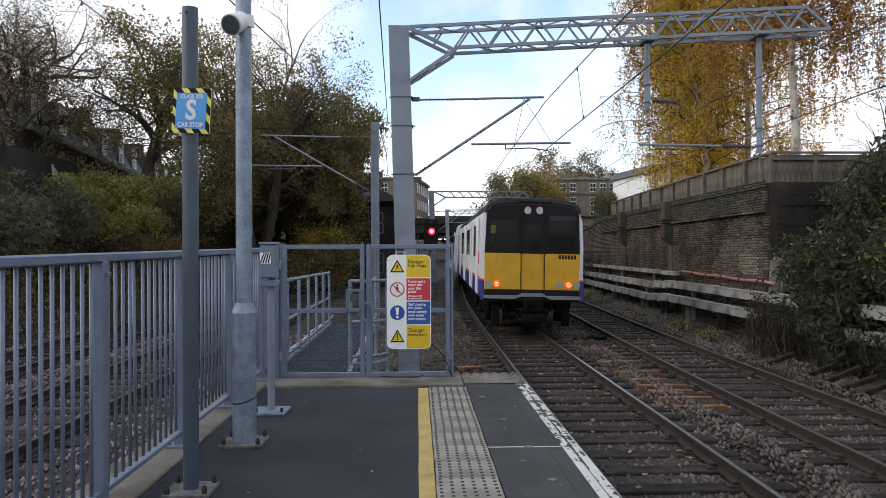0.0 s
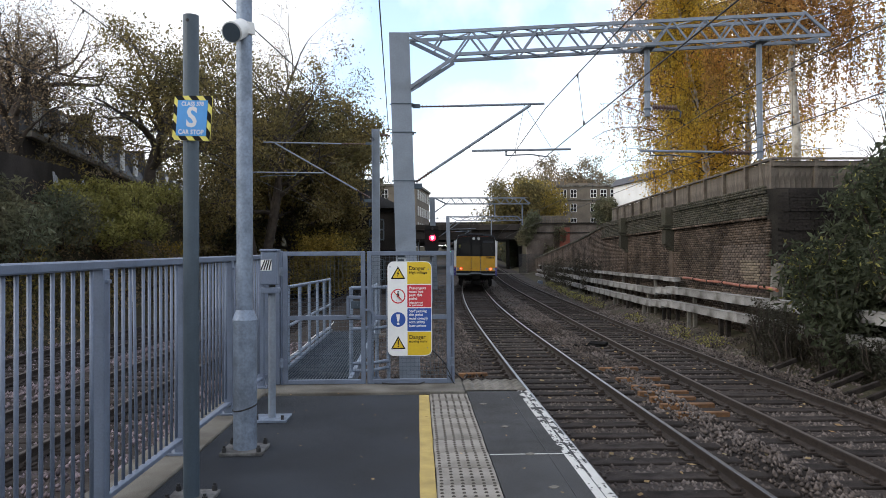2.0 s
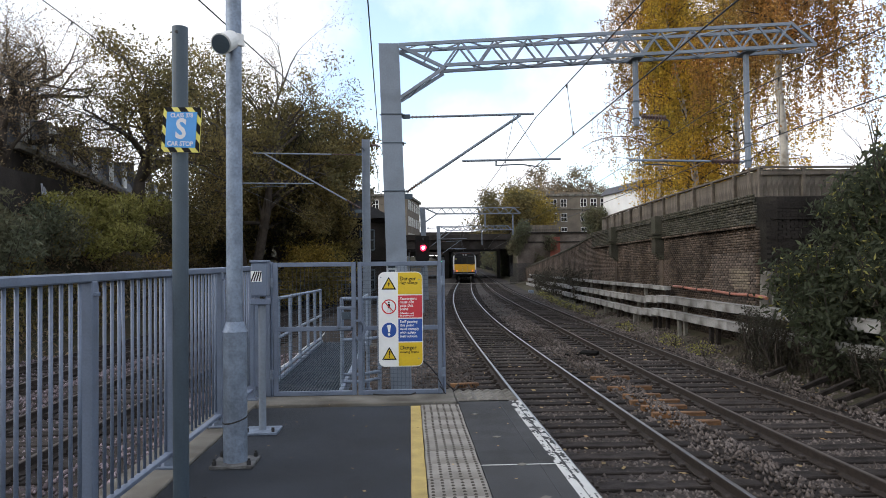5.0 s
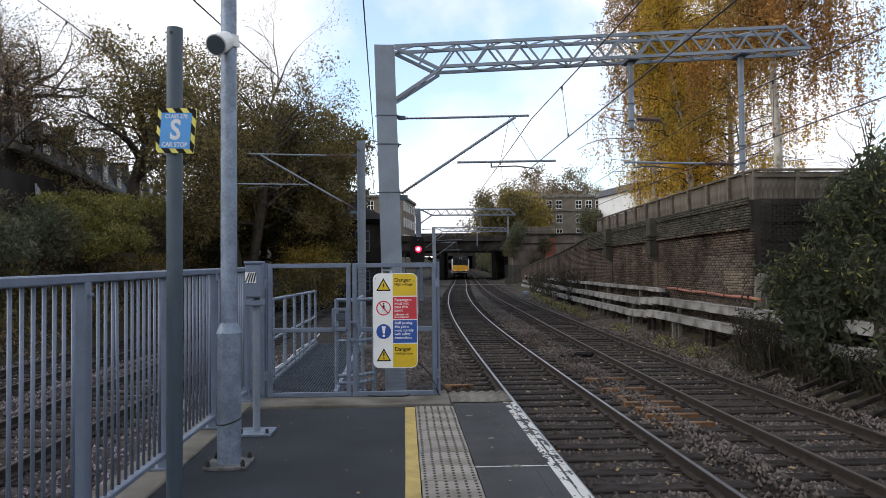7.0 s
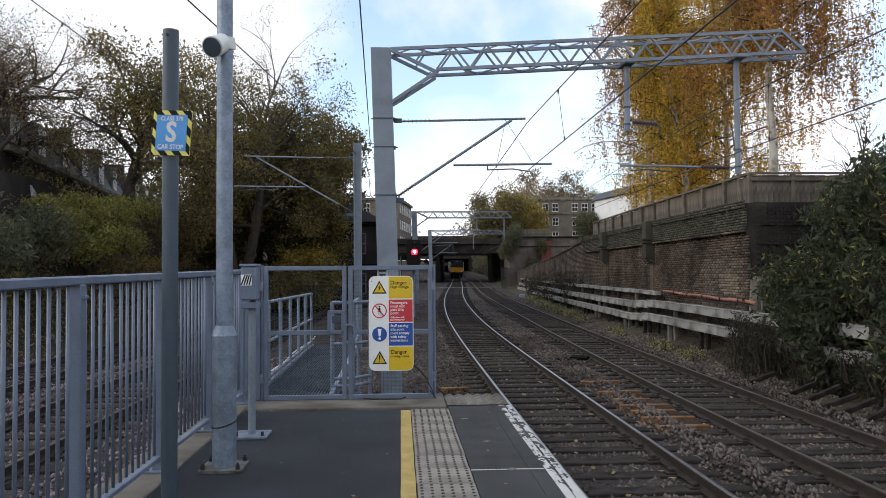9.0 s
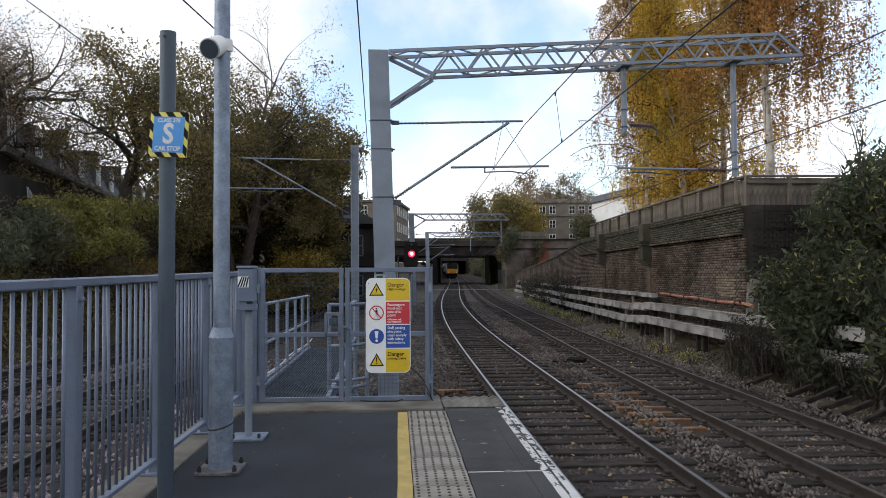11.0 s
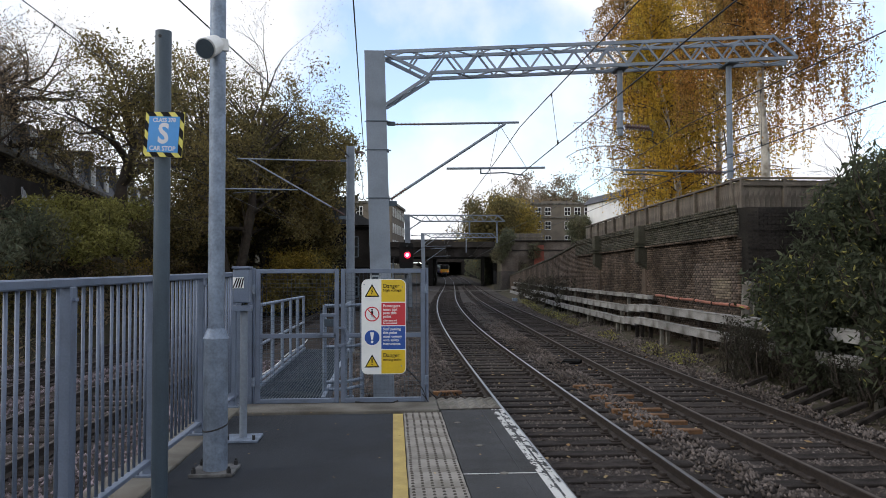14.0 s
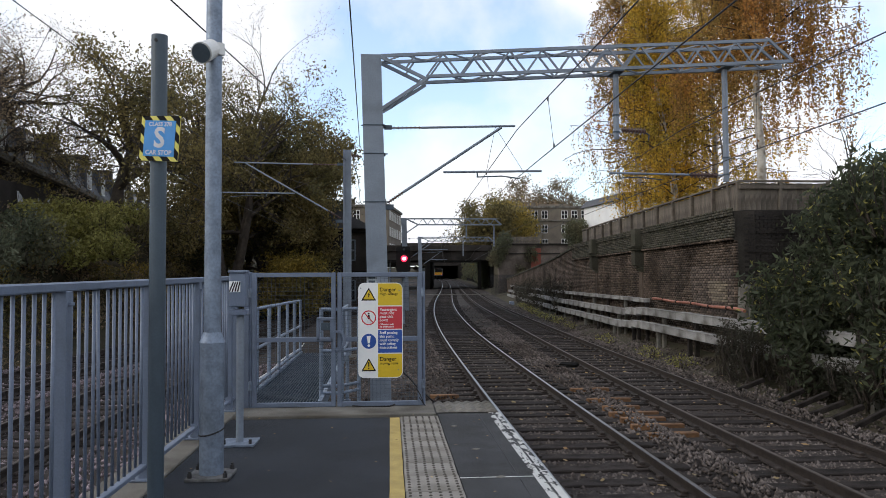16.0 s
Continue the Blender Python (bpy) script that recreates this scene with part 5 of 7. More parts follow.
def make_timber_fence():
    f = thing("timber_fence", "weathered grey-brown close-boarded timber fence on the wall", "fence")
    z0, z1 = WALL_TOP - 0.02, 4.12
    pts = [20.2 + i * 1.83 for i in range(12)]
    for i, y in enumerate(pts):
        b = bmesh.new()
        box(b, (wall_x(y) + 0.30, y, (z0 + z1) / 2 - 0.05), (0.10, 0.10, z1 - z0 + 0.12), 0.006)
        part("post", b, M_TIMBER, f)
    b0 = bmesh.new()
    box(b0, (0, 0, 0), (0.022, 0.148, z1 - z0 - 0.06), 0.003)
    first = part("board", b0, M_TIMBER, f)
    placed = False
    rng = random.Random(3)
    for y in np.arange(20.25, 42.0, 0.152):
        m = pose(wall_x(y) + 0.37 + rng.uniform(-0.006, 0.006), y, (z0 + z1) / 2 - 0.02 + rng.uniform(-0.012, 0.012), rng.uniform(-0.5, 0.5), 0, -math.degrees(heading(wall_x, y)))
        if not placed:
            first.matrix_basis = m
            placed = True
        else:
            share("board", first.data, f, m)
    x0 = wall_x(19.9)
    for x in np.arange(x0 + 0.42, x0 + 3.5, 0.152):
        share("board", first.data, f, pose(x, 20.18, (z0 + z1) / 2 - 0.02 + rng.uniform(-0.012, 0.012), 0, rng.uniform(-0.5, 0.5), 90))
    for x in (x0 + 1.5, x0 + 2.9):
        b = bmesh.new()
        box(b, (x, 20.12, (z0 + z1) / 2), (0.10, 0.08, z1 - z0), 0.006)
        part("post", b, M_TIMBER, f)
    for z in (z1 - 0.0,):
        b = bmesh.new()
        sweep(b, [(wall_x(y) + 0.32, y, z) for y in np.arange(20.1, 42.1, 1.2)], [(-0.06, -0.02), (0.09, -0.02), (0.09, 0.03), (-0.06, 0.03)])
        part("capping_rail", b, M_TIMBER, f)
    b = bmesh.new()
    beam(b, (x0 + 0.3, 20.13, z1 + 0.005), (x0 + 3.6, 20.13, z1 + 0.005), 0.14, 0.05)
    beam(b, (x0 + 0.3, 20.10, z1 - 0.16), (x0 + 3.6, 20.10, z1 - 0.16), 0.03, 0.10)
    part("capping_rail", b, M_TIMBER, f)
    b = bmesh.new()
    rod(b, (wall_x(20.6) + 0.2, 20.5, z0), (wall_x(20.6) + 0.1, 20.9, z1 + 1.5), 0.03, 0.02, seg=6)
    part("leaning_stick", b, M_TIMBER, f)


def make_troughs():
    for zf, zn, off, y0, y1, hgt in ((-0.42, -0.29, 0.58, 9.8, 82, 0.23), (0.06, 0.20, 0.44, 9.6, 82, 0.23), (0.58, 0.58, 0.30, 27.0, 82, 0.12)):
        t = thing("cable_trough", "long pale concrete cable trough on posts along the wall", "cable trough", group="cable troughs along the wall")
        y = y0
        first = None
        k = 0
        rng = random.Random(int(zf * 100))
        while y < y1:
            c = y + 0.75
            z = zf + (zn - zf) * float(np.interp(y, [26.6, 28.4], [1, 0]))  # the near lengths stand higher
            m = pose(wall_x(c) - off, c, z + rng.uniform(-0.008, 0.008), rng.uniform(-0.3, 0.3), rng.uniform(-0.8, 0.8), -math.degrees(heading(wall_x, c)) + rng.uniform(-0.3, 0.3))
            if first is None:
                b = bmesh.new()
                box(b, (0, 0, 0), (0.24, 1.494, hgt), 0.01)
                box(b, (0, 0, hgt / 2 + 0.012), (0.275, 1.494, 0.026), 0.006)
                first = part("trough_length", b, M_TROUGH, t)
                first.matrix_basis = m
            else:
                share("trough_length", first.data, t, m)
            if k % 2 == 0:
                b = bmesh.new()
                box(b, (wall_x(y) - off, y, (z - hgt / 2 - 1.2) / 2), (0.12, 0.12, z - hgt / 2 + 1.2), 0.01)
                part("support_post", b, M_CONCRETE if k % 4 else M_SLEEPER, t)
            y += 1.5
            k += 1
    p = thing("orange_pipe", "faded orange cable pipe with clips along the wall", "pipe")
    b = bmesh.new()
    pts = [(wall_x(y) - 0.2 - 0.1 * (y < 19), y, 0.67 - 0.014 * (26.5 - y) + 0.012 * math.sin(2 * y)) for y in np.arange(18.6, 26.7, 0.4)]
    wire(b, pts, 0.045, 9)
    part("pipe", b, M_ORANGE, p)
    for y in (19.9, 21.2, 22.6, 24.0, 25.4):
        b = bmesh.new()
        yy = y
        rod(b, (wall_x(yy) - 0.2, yy - 0.03, 0.67 - 0.014 * (26.5 - yy) + 0.012 * math.sin(2 * yy)), (wall_x(yy) - 0.2, yy + 0.03, 0.67 - 0.014 * (26.5 - yy) + 0.012 * math.sin(2 * yy)), 0.06, seg=9)
        box(b, (wall_x(yy) - 0.1, yy, 0.60), (0.3, 0.05, 0.05), 0.004)
        part("clip", b, M_RAIL_SIDE, p)


# ---- road bridge and tunnel ----
BR_Y = 126.0


def make_bridge():
    br = thing("road_bridge", "dark sooty road bridge with steel girder over the tracks", "bridge", kind="structure")
    xl, xr = near_line(BR_Y) - 3.0, far_line(BR_Y) + 2.6
    b = bmesh.new()
    box(b, (5, BR_Y + 9, 5.35), (60, 18, 1.75), 0.05)
    part("girder", b, M_DARKBRICK, br)
    b = bmesh.new()
    box(b, (5, BR_Y - 0.3, 6.55), (60, 0.5, 0.9), 0.05)
    box(b, (5, BR_Y - 0.2, 6.1), (60, 0.9, 0.12), 0.02)
    for i in range(24):
        box(b, (-22 + i * 2.3, BR_Y - 0.12, 5.4), (0.12, 0.3, 1.4), 0.01)
    part("parapet", b, M_DARKBRICK, br)
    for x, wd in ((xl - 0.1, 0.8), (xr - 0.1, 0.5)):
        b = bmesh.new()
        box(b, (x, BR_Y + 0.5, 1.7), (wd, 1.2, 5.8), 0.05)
        part("pillar", b, M_GLOOM_BRICK, br)
    b = bmesh.new()
    box(b, ((xl + xr) / 2, BR_Y - 0.1, 4.30), (xr - xl, 0.5, 0.35), 0.03)
    part("lintel", b, M_UNDER, br)
    b = bmesh.new()
    box(b, (-12 + xl / 2 - 8, BR_Y + 4, 1.7), (24, 6, 5.8), 0.05)
    part("abutment", b, M_DARKBRICK, br)
    b = bmesh.new()
    box(b, (xr + 17, BR_Y + 3, 2.4), (26, 5, 7.6), 0.05)
    part("abutment", b, M_DARKBRICK, br)
    t = thing("tunnel", "dark brick tunnel behind the bridge", "tunnel", kind="structure")
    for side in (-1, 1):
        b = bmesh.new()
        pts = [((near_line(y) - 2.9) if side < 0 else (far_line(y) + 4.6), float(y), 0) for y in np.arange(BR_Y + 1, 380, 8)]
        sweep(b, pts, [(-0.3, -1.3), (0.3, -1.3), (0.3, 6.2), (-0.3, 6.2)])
        # wall colour carries the gloom, since the cutting is open above
        part("tunnel_wall", b, M_GLOOM_BRICK, t)
    b = bmesh.new()
    pts = [((near_line(y) + far_line(y)) / 2, float(y), 6.0) for y in np.arange(BR_Y + 140, 386, 8)]
    sweep(b, pts, [(-9, 0), (9, 0), (9, 0.4), (-9, 0.4)])
    part("tunnel_roof", b, M_DARKBRICK, t)
    b = bmesh.new()
    box(b, (15, BR_Y + 140, 10.0), (90, 1.0, 8.0), 0)
    part("portal_wall", b, M_DARKBRICK, t)
    b = bmesh.new()
    box(b, (17.5, 383, 3.0), (30, 1, 9), 0)
    part("tunnel_end", b, M_DARKBRICK, t)
    # board crossing
    c = thing("board_crossing", "pale timber walkway across the tracks", "crossing")
    for k in range(3):
        b = bmesh.new()
        box(b, (near_line(88) + 2.0, 87.6 + k * 0.4, RAIL_Z + rise_z(88) - 0.02), (10.5, 0.36, 0.05), 0.01)
        part("board", b, M_CONCRETE, c)
    # palisade by the abutment
    f = thing("palisade_fence", "dark steel palisade fence beside the bridge", "fence")
    b0 = bmesh.new()
    box(b0, (0, 0, 0.9), (0.07, 0.02, 2.6))
    first = part("pale", b0, M_BLACK, f)
    first.matrix_basis = pose(far_line(92) + 2.6, 93.5, -0.3)
    for i in range(1, 26):
        share("pale", first.data, f, pose(far_line(92) + 2.6 + 0.13 * i, 93.5, -0.3))


# ---- signal ----
def make_signal():
    s = thing("colour_light_signal", "black colour light signal showing red on a grey post", "railway signal")
    x, y = 0.80, 40.0
    b = bmesh.new()
    rod(b, (x - 0.1, y, -1.1), (x - 0.1, y, 2.9), 0.08, seg=10)
    part("post", b, M_MAST, s)
    b = bmesh.new()
    prism(b, rounded(x - 0.47, 1.80, x + 0.28, 3.15, 0.12), y - 0.15, y - 0.05)
    part("backboard", b, M_SIGNBLACK, s)
    for z in (2.56, 2.86):
        b = bmesh.new()
        rod(b, (x - 0.05, y - 0.45, z + 0.13), (x - 0.05, y - 0.15, z + 0.13), 0.06, seg=8)
        part("hood", b, M_BLACK, s)
    b = bmesh.new()
    bmesh.ops.create_uvsphere(b, u_segments=16, v_segments=8, radius=0.17, matrix=Matrix.Translation((x - 0.05, y - 0.22, 2.50)) @ Matrix.Diagonal((1, 0.4, 1, 1)))
    rl = part("red_lamp", b, M_SIGNALRED, s, "glowing red lamp")
    b = bmesh.new()
    rod(b, (x - 0.05, y - 0.30, 2.50), (x - 0.05, y - 0.285, 2.50), 0.085, seg=14)
    part("lamp_core", b, M_SIGNALCORE, rl)
    b = bmesh.new()
    box(b, (x - 0.4, y - 0.1, 1.5), (0.8, 0.6, 0.06), 0.01)
    rod(b, (x - 0.75, y - 0.35, 1.5), (x - 0.75, y - 0.35, 2.4), 0.02, seg=6)
    rod(b, (x - 0.75, y - 0.35, -1.1), (x - 0.75, y - 0.35, 1.5), 0.03, seg=6)
    part("platform_cage", b, M_BLACK, s)
    g = thing("distant_signal", "far signal with a small green light", "railway signal")
    b = bmesh.new()
    rod(b, (4.2, 96, -1.1), (4.2, 96, 2.4), 0.07, seg=8)
    part("post", b, M_MAST, g)
    b = bmesh.new()
    box(b, (4.2, 95.9, 2.2), (0.5, 0.2, 1.1), 0.04)
    part("head", b, M_BLACK, g)
    b = bmesh.new()
    bmesh.ops.create_uvsphere(b, u_segments=10, v_segments=6, radius=0.12, matrix=Matrix.Translation((4.2, 95.75, 2.2)))
    part("green_lamp", b, M_SIGNALGREEN, g, "glowing green lamp")
    b = bmesh.new()
    rod(b, (3.4, 97, 3.1), (3.6, 97, 2.95), 0.03, seg=8)
    part("strip_lamp", b, M_GLOWWHITE, g, "small white light")


# ---- train ----
CAR_L = 19.8
FLOOR_Z = 1.15


def arch(hw, z, h, n=14):
    """A flat-topped roof curve from the right shoulder to the left one."""
    pts = []
    for i in range(n + 1):
        a = math.pi * i / n
        c = math.cos(a)
        pts.append((hw * math.copysign(abs(c) ** 0.75, c), z + h * math.sin(a) ** 0.62))
    return pts


def body_outline(n=10):
    """Half-width outline of the car body, above the rail."""
    pts = [(-1.36, 1.02), (-1.41, 1.25), (-1.41, 2.35), (-1.37, 2.95), (-1.30, 3.18)]
    pts += arch(1.30, 3.18, 0.36)[-2:0:-1]
    pts += [(1.30, 3.18), (1.37, 2.95), (1.41, 2.35), (1.41, 1.25), (1.36, 1.02)]
    return pts


def bogie(c, y):
    b = bmesh.new()
    for sx in (-1.0, 1.0):
        beam(b, (sx, y - 1.7, 0.55), (sx, y + 1.7, 0.55), 0.14, 0.24, 0.02)
        for dy in (-1.3, 1.3):
            box(b, (sx * 1.02, y + dy, 0.45), (0.22, 0.34, 0.34), 0.03)
            rod(b, (sx * 1.04, y + dy * 0.6, 0.5), (sx * 1.04, y + dy * 0.6, 0.9), 0.09, seg=8)
    box(b, (0, y, 0.75), (2.0, 0.6, 0.3), 0.03)
    part("bogie_frame", b, M_UNDER, c)
    for dy in (-1.3, 1.3):
        b = bmesh.new()
        rod(b, (-0.95, y + dy, 0.492), (0.95, y + dy, 0.492), 0.07, seg=8)
        for sx in (-1, 1):
            rod(b, (sx * 0.70, y + dy, 0.492), (sx * 0.83, y + dy, 0.492), 0.42, seg=24)
            rod(b, (sx * 0.66, y + dy, 0.492), (sx * 0.70, y + dy, 0.492), 0.445, seg=24)
        part("wheelset", b, M_STEELWHEEL, c, "polished steel wheels on an axle")


def make_car(rear):
    """One car; its origin is on the track under its rear end, and it runs towards +y."""
    c = thing("train_car", "white and blue electric train car" + (" with yellow cab end" if rear else " with orange stripe"), "train", group="cars of the train")
    out = body_outline()
    y0 = 0.18 if rear else 0.05
    b = bmesh.new()
    prism(b, out, y0, CAR_L)
    part("body", b, M_TRAINWHITE, c, "white body shell")
    b = bmesh.new()
    roof = [p for p in out if p[1] >= 3.17]
    prism(b, [(x * 1.008, z + 0.012) for x, z in roof], y0 + 0.02, CAR_L - 0.02)
    part("roof", b, M_TRAINROOF, c, "dark grey roof")
    for sx in (-1, 1):
        b = bmesh.new()
        box(b, (sx * 1.412, (CAR_L + y0 - 0.12) / 2, 1.25), (0.014, CAR_L - y0 + 0.10, 0.44))
        part("blue_skirt", b, M_TRAINBLUE, c)
        b = bmesh.new()
        box(b, (sx * 1.413, (CAR_L + y0 - 0.12) / 2, 1.50), (0.014, CAR_L - y0 + 0.10, 0.065))
        part("orange_stripe", b, M_TRAINORANGE, c)
        # doors and windows down the side
        doors = (1.2, 4.6, 10.0, 15.4) if rear else (2.6, 9.9, 17.2)
        for i, y in enumerate(doors):
            narrow = rear and i == 0
            hw = 0.32 if narrow else 0.66
            for dy in ((0,) if narrow else (-hw / 2, hw / 2)):
                b = bmesh.new()
                box(b, (sx * 1.405, y + dy, 2.03), (0.05, (hw if not narrow else 0.6) - 0.02, 1.98), 0.01)
                d = part("door", b, M_TRAINWHITE if not narrow else M_TRAINWHITE, c)
                b = bmesh.new()
                box(b, (sx * 1.428, y + dy, 2.45), (0.01, 0.36, 0.85), 0.003)
                part("door_window", b, M_GLASS, d, "dark door glass")
            for dy in (-hw, hw):
                b = bmesh.new()
                box(b, (sx * 1.43, y + dy, 2.08), (0.05, 0.07, 2.05), 0.01)
                part("door_pillar", b, M_TRAINWHITE, c)
        gaps = [2.9, 6.3, 8.0, 11.8, 13.5, 17.2, 18.7] if rear else [0.9, 4.6, 6.3, 7.9, 12.0, 13.6, 15.3, 18.9]
        for y in gaps:
            b = bmesh.new()
            box(b, (sx * 1.40, y, 2.45), (0.05, 1.25, 0.88), 0.02)
            part("window", b, M_GLASS, c, "dark tinted side window")
    if rear:
        b = bmesh.new()
        rod(b, (-1.405, 0.62, 2.0), (-1.424, 0.62, 2.0), 0.17, seg=20)
        part("red_emblem", b, M_SIGNRED, c)
    bogie(c, 3.2)
    bogie(c, CAR_L - 3.2)
    b = bmesh.new()
    box(b, (0, CAR_L / 2, 0.85), (2.3, CAR_L - 1.0, 0.25), 0.02)
    for y in (7.2, 9.4, 11.9):
        box(b, (-0.85, y, 0.62), (0.6, 1.4, 0.5), 0.04)
        box(b, (0.85, y + 0.5, 0.62), (0.6, 1.2, 0.45), 0.04)
    part("underframe", b, M_UNDER, c)
    if rear:
        cab_end(c)
    for o in c.children_recursive:
        o.data.transform(Matrix.Diagonal((1, 1, 1.065, 1)))
    return c


def cab_end(c):
    out = body_outline()
    # cab shell, slightly tapered
    b = bmesh.new()
    o2 = [(x * 0.985, z) for x, z in out]
    prism(b, o2, 0.06, 0.19)
    part("cab_shell", b, M_TRAINWHITE, c, "white cab corner")
    b = bmesh.new()
    prism(b, [(-1.27, 1.225), (-0.30, 1.225), (-0.30, 2.14), (-1.29, 2.14)], 0.0, 0.07)
    part("front_panel", b, M_TRAINYEL, c, "yellow front panel")
    b = bmesh.new()
    prism(b, [(0.34, 1.225), (1.27, 1.225), (1.29, 2.14), (0.34, 2.14)], 0.0, 0.07)
    part("front_panel", b, M_TRAINYEL, c, "yellow front panel")
    b = bmesh.new()
    box(b, (0.01, 0.055, 1.665), (0.60, 0.05, 0.95), 0.008)
    gd = part("gangway_door", b, M_TRAINYEL, c, "recessed yellow end door")
    b = bmesh.new()
    box(b, (0.02, 0.02, 1.63), (0.05, 0.03, 0.14), 0.008)
    box(b, (0.27, 0.02, 2.09), (0.14, 0.03, 0.03), 0.005)
    part("door_handle", b, M_TRAINYEL, gd)
    b = bmesh.new()
    box(b, (0.335, 0.01, 1.68), (0.02, 0.03, 0.98))
    box(b, (-0.305, 0.01, 1.68), (0.02, 0.03, 0.98))
    part("door_edge", b, M_TRAINBLACK, c)
    # black upper half
    up = [(-1.29, 2.14), (1.29, 2.14), (1.25, 3.12)]
    up += arch(1.22, 3.13, 0.33)[1:-1]
    up.append((-1.25, 3.12))
    b = bmesh.new()
    prism(b, up, 0.015, 0.08)
    part("upper_front", b, M_TRAINBLACK, c, "black upper front")
    for x0, x1, nm in ((-1.16, -0.40, "cab_window"), (-0.22, 0.24, "end_door_window"), (0.44, 1.16, "cab_window")):
        b = bmesh.new()
        prism(b, rounded(x0, 2.24, x1, 2.98 if nm == "cab_window" else 2.86, 0.05), 0.004, 0.016)
        part(nm, b, M_GLASS, c, "dark windscreen glass")
    b = bmesh.new()
    for x in (-0.31, 0.33):
        box(b, (x, 0.0, 2.67), (0.03, 0.04, 1.1), 0.005)
    part("gangway_frame", b, M_TRAINBLACK, c)
    b = bmesh.new()
    box(b, (0.80, 0.0, 3.04), (0.70, 0.012, 0.13), 0.004)
    part("destination_blind", b, M_TRAINROOF, c, "dark grey destination panel")
    # orange line under the roof and roof dome
    b = bmesh.new()
    pts = [(x, 0.01, z) for x, z in arch(1.24, 3.12, 0.27, 18)]
    wire(b, pts, 0.007, 5)
    part("orange_line", b, M_REDPIER, c, "thin dull red line under the roof")
    b = bmesh.new()
    dome = arch(1.30, 3.16, 0.38)
    inner = arch(1.24, 3.16, 0.27)[::-1]
    prism(b, dome + inner, -0.02, 0.30)
    box(b, (0.0, 0.06, 3.49), (1.0, 0.22, 0.12), 0.03)
    part("cab_roof", b, M_TRAINROOF, c, "dark grey cab roof")
    for x in (-0.145, 0.175):
        b = bmesh.new()
        rod(b, (x, -0.02, 3.235), (x, 0.03, 3.235), 0.095, seg=20)
        part("horn_cover", b, M_LAMPGLASS, c, "round grey cover")
    # lamps
    for x in (-1.17, 0.74, 1.22):
        b = bmesh.new()
        rod(b, (x, -0.02, 1.355), (x, 0.02, 1.355), 0.085, seg=18)
        part("headlight", b, M_LAMPGLASS, c, "unlit round headlight")
    for x in (-0.955, 0.995):
        b = bmesh.new()
        rod(b, (x, -0.022, 1.355), (x, 0.02, 1.355), 0.082, seg=18)
        tl = part("tail_lamp", b, M_TAIL, c, "glowing red tail lamp")
        b = bmesh.new()
        for k in range(9):
            a = k * math.pi * 2 / 8
            r = 0.045 if k < 8 else 0
            rod(b, (x + r * math.cos(a), -0.026, 1.355 + r * math.sin(a)), (x + r * math.cos(a), -0.022, 1.355 + r * math.sin(a)), 0.013, seg=6)
        part("lamp_core", b, M_TAILCORE, tl)
    # number, as bars
    for k in range(6):
        b = bmesh.new()
        box(b, (0.74 + 0.082 * k, -0.003, 2.06), (0.058, 0.006, 0.105))
        part("number_bar", b, M_TRAINBLACK, c)
    b = bmesh.new()
    box(b, (-1.07, -0.0, 2.74), (0.13, 0.008, 0.21), 0.002)
    part("warning_label", b, M_LEAF_LIGHT, c, "pale green warning label")
    # valance, buffer beam and coupler
    b = bmesh.new()
    prism(b, [(-1.30, 0.99), (-0.45, 0.99), (-0.30, 1.05), (0.34, 1.05), (0.48, 0.99), (1.30, 0.99), (1.30, 1.07), (0.40, 1.07), (0.30, 1.13), (-0.28, 1.13), (-0.38, 1.07), (-1.30, 1.07)], -0.12, 0.12)
    part("valance", b, M_GREYBAR, c, "grey step bar")
    b = bmesh.new()
    box(b, (-0.80, 0.03, 1.16), (0.92, 0.06, 0.12))
    box(b, (0.82, 0.03, 1.16), (0.92, 0.06, 0.12))
    part("recess", b, M_TRAINBLACK, c)
    b = bmesh.new()
    prism(b, [(-1.29, 0.92), (1.29, 0.92), (1.28, 1.225), (-1.28, 1.225)], 0.02, 0.065)
    part("apron", b, M_TRAINBLACK, c, "black apron below the yellow panels")
    for sx in (-1, 1):
        b = bmesh.new()
        box(b, (sx * 1.345, 0.10, 1.19), (0.105, 0.13, 0.50), 0.012)
        part("blue_corner", b, M_TRAINBLUE, c, "blue lower cab corner")
        b = bmesh.new()
        box(b, (sx * 1.348, 0.10, 1.46), (0.108, 0.134, 0.05), 0.008)
        part("orange_band", b, M_TRAINORANGE, c)
        b = bmesh.new()
        rod(b, (sx * 1.20, -0.01, 2.28), (sx * 0.95, -0.015, 2.80), 0.007, seg=5)
        part("wiper", b, M_BLACK, c)
    b = bmesh.new()
    box(b, (0.03, -0.15, 0.86), (0.50, 0.5, 0.34), 0.04)
    box(b, (0.03, -0.25, 0.52), (0.62, 0.4, 0.20), 0.03)
    rod(b, (-0.1, -0.4, 0.86), (-0.1, 0.1, 0.86), 0.12, seg=10)
    rod(b, (0.16, -0.42, 0.90), (0.16, 0.1, 0.90), 0.09, seg=10)
    box(b, (0, 0.4, 0.95), (2.2, 0.6, 0.2), 0.03)
    for x in (-0.8, -0.5, 0.55, 0.75):
        wire(b, [(x, -0.02, 1.05), (x * 0.95, -0.06, 0.75), (x * 0.8, 0.02, 0.62)], 0.025, 6)
    box(b, (-0.95, 0.2, 0.55), (0.2, 0.3, 0.5), 0.03)
    box(b, (0.95, 0.2, 0.55), (0.2, 0.3, 0.5), 0.03)
    part("coupler", b, M_UNDER, c, "dark coupler and hoses")


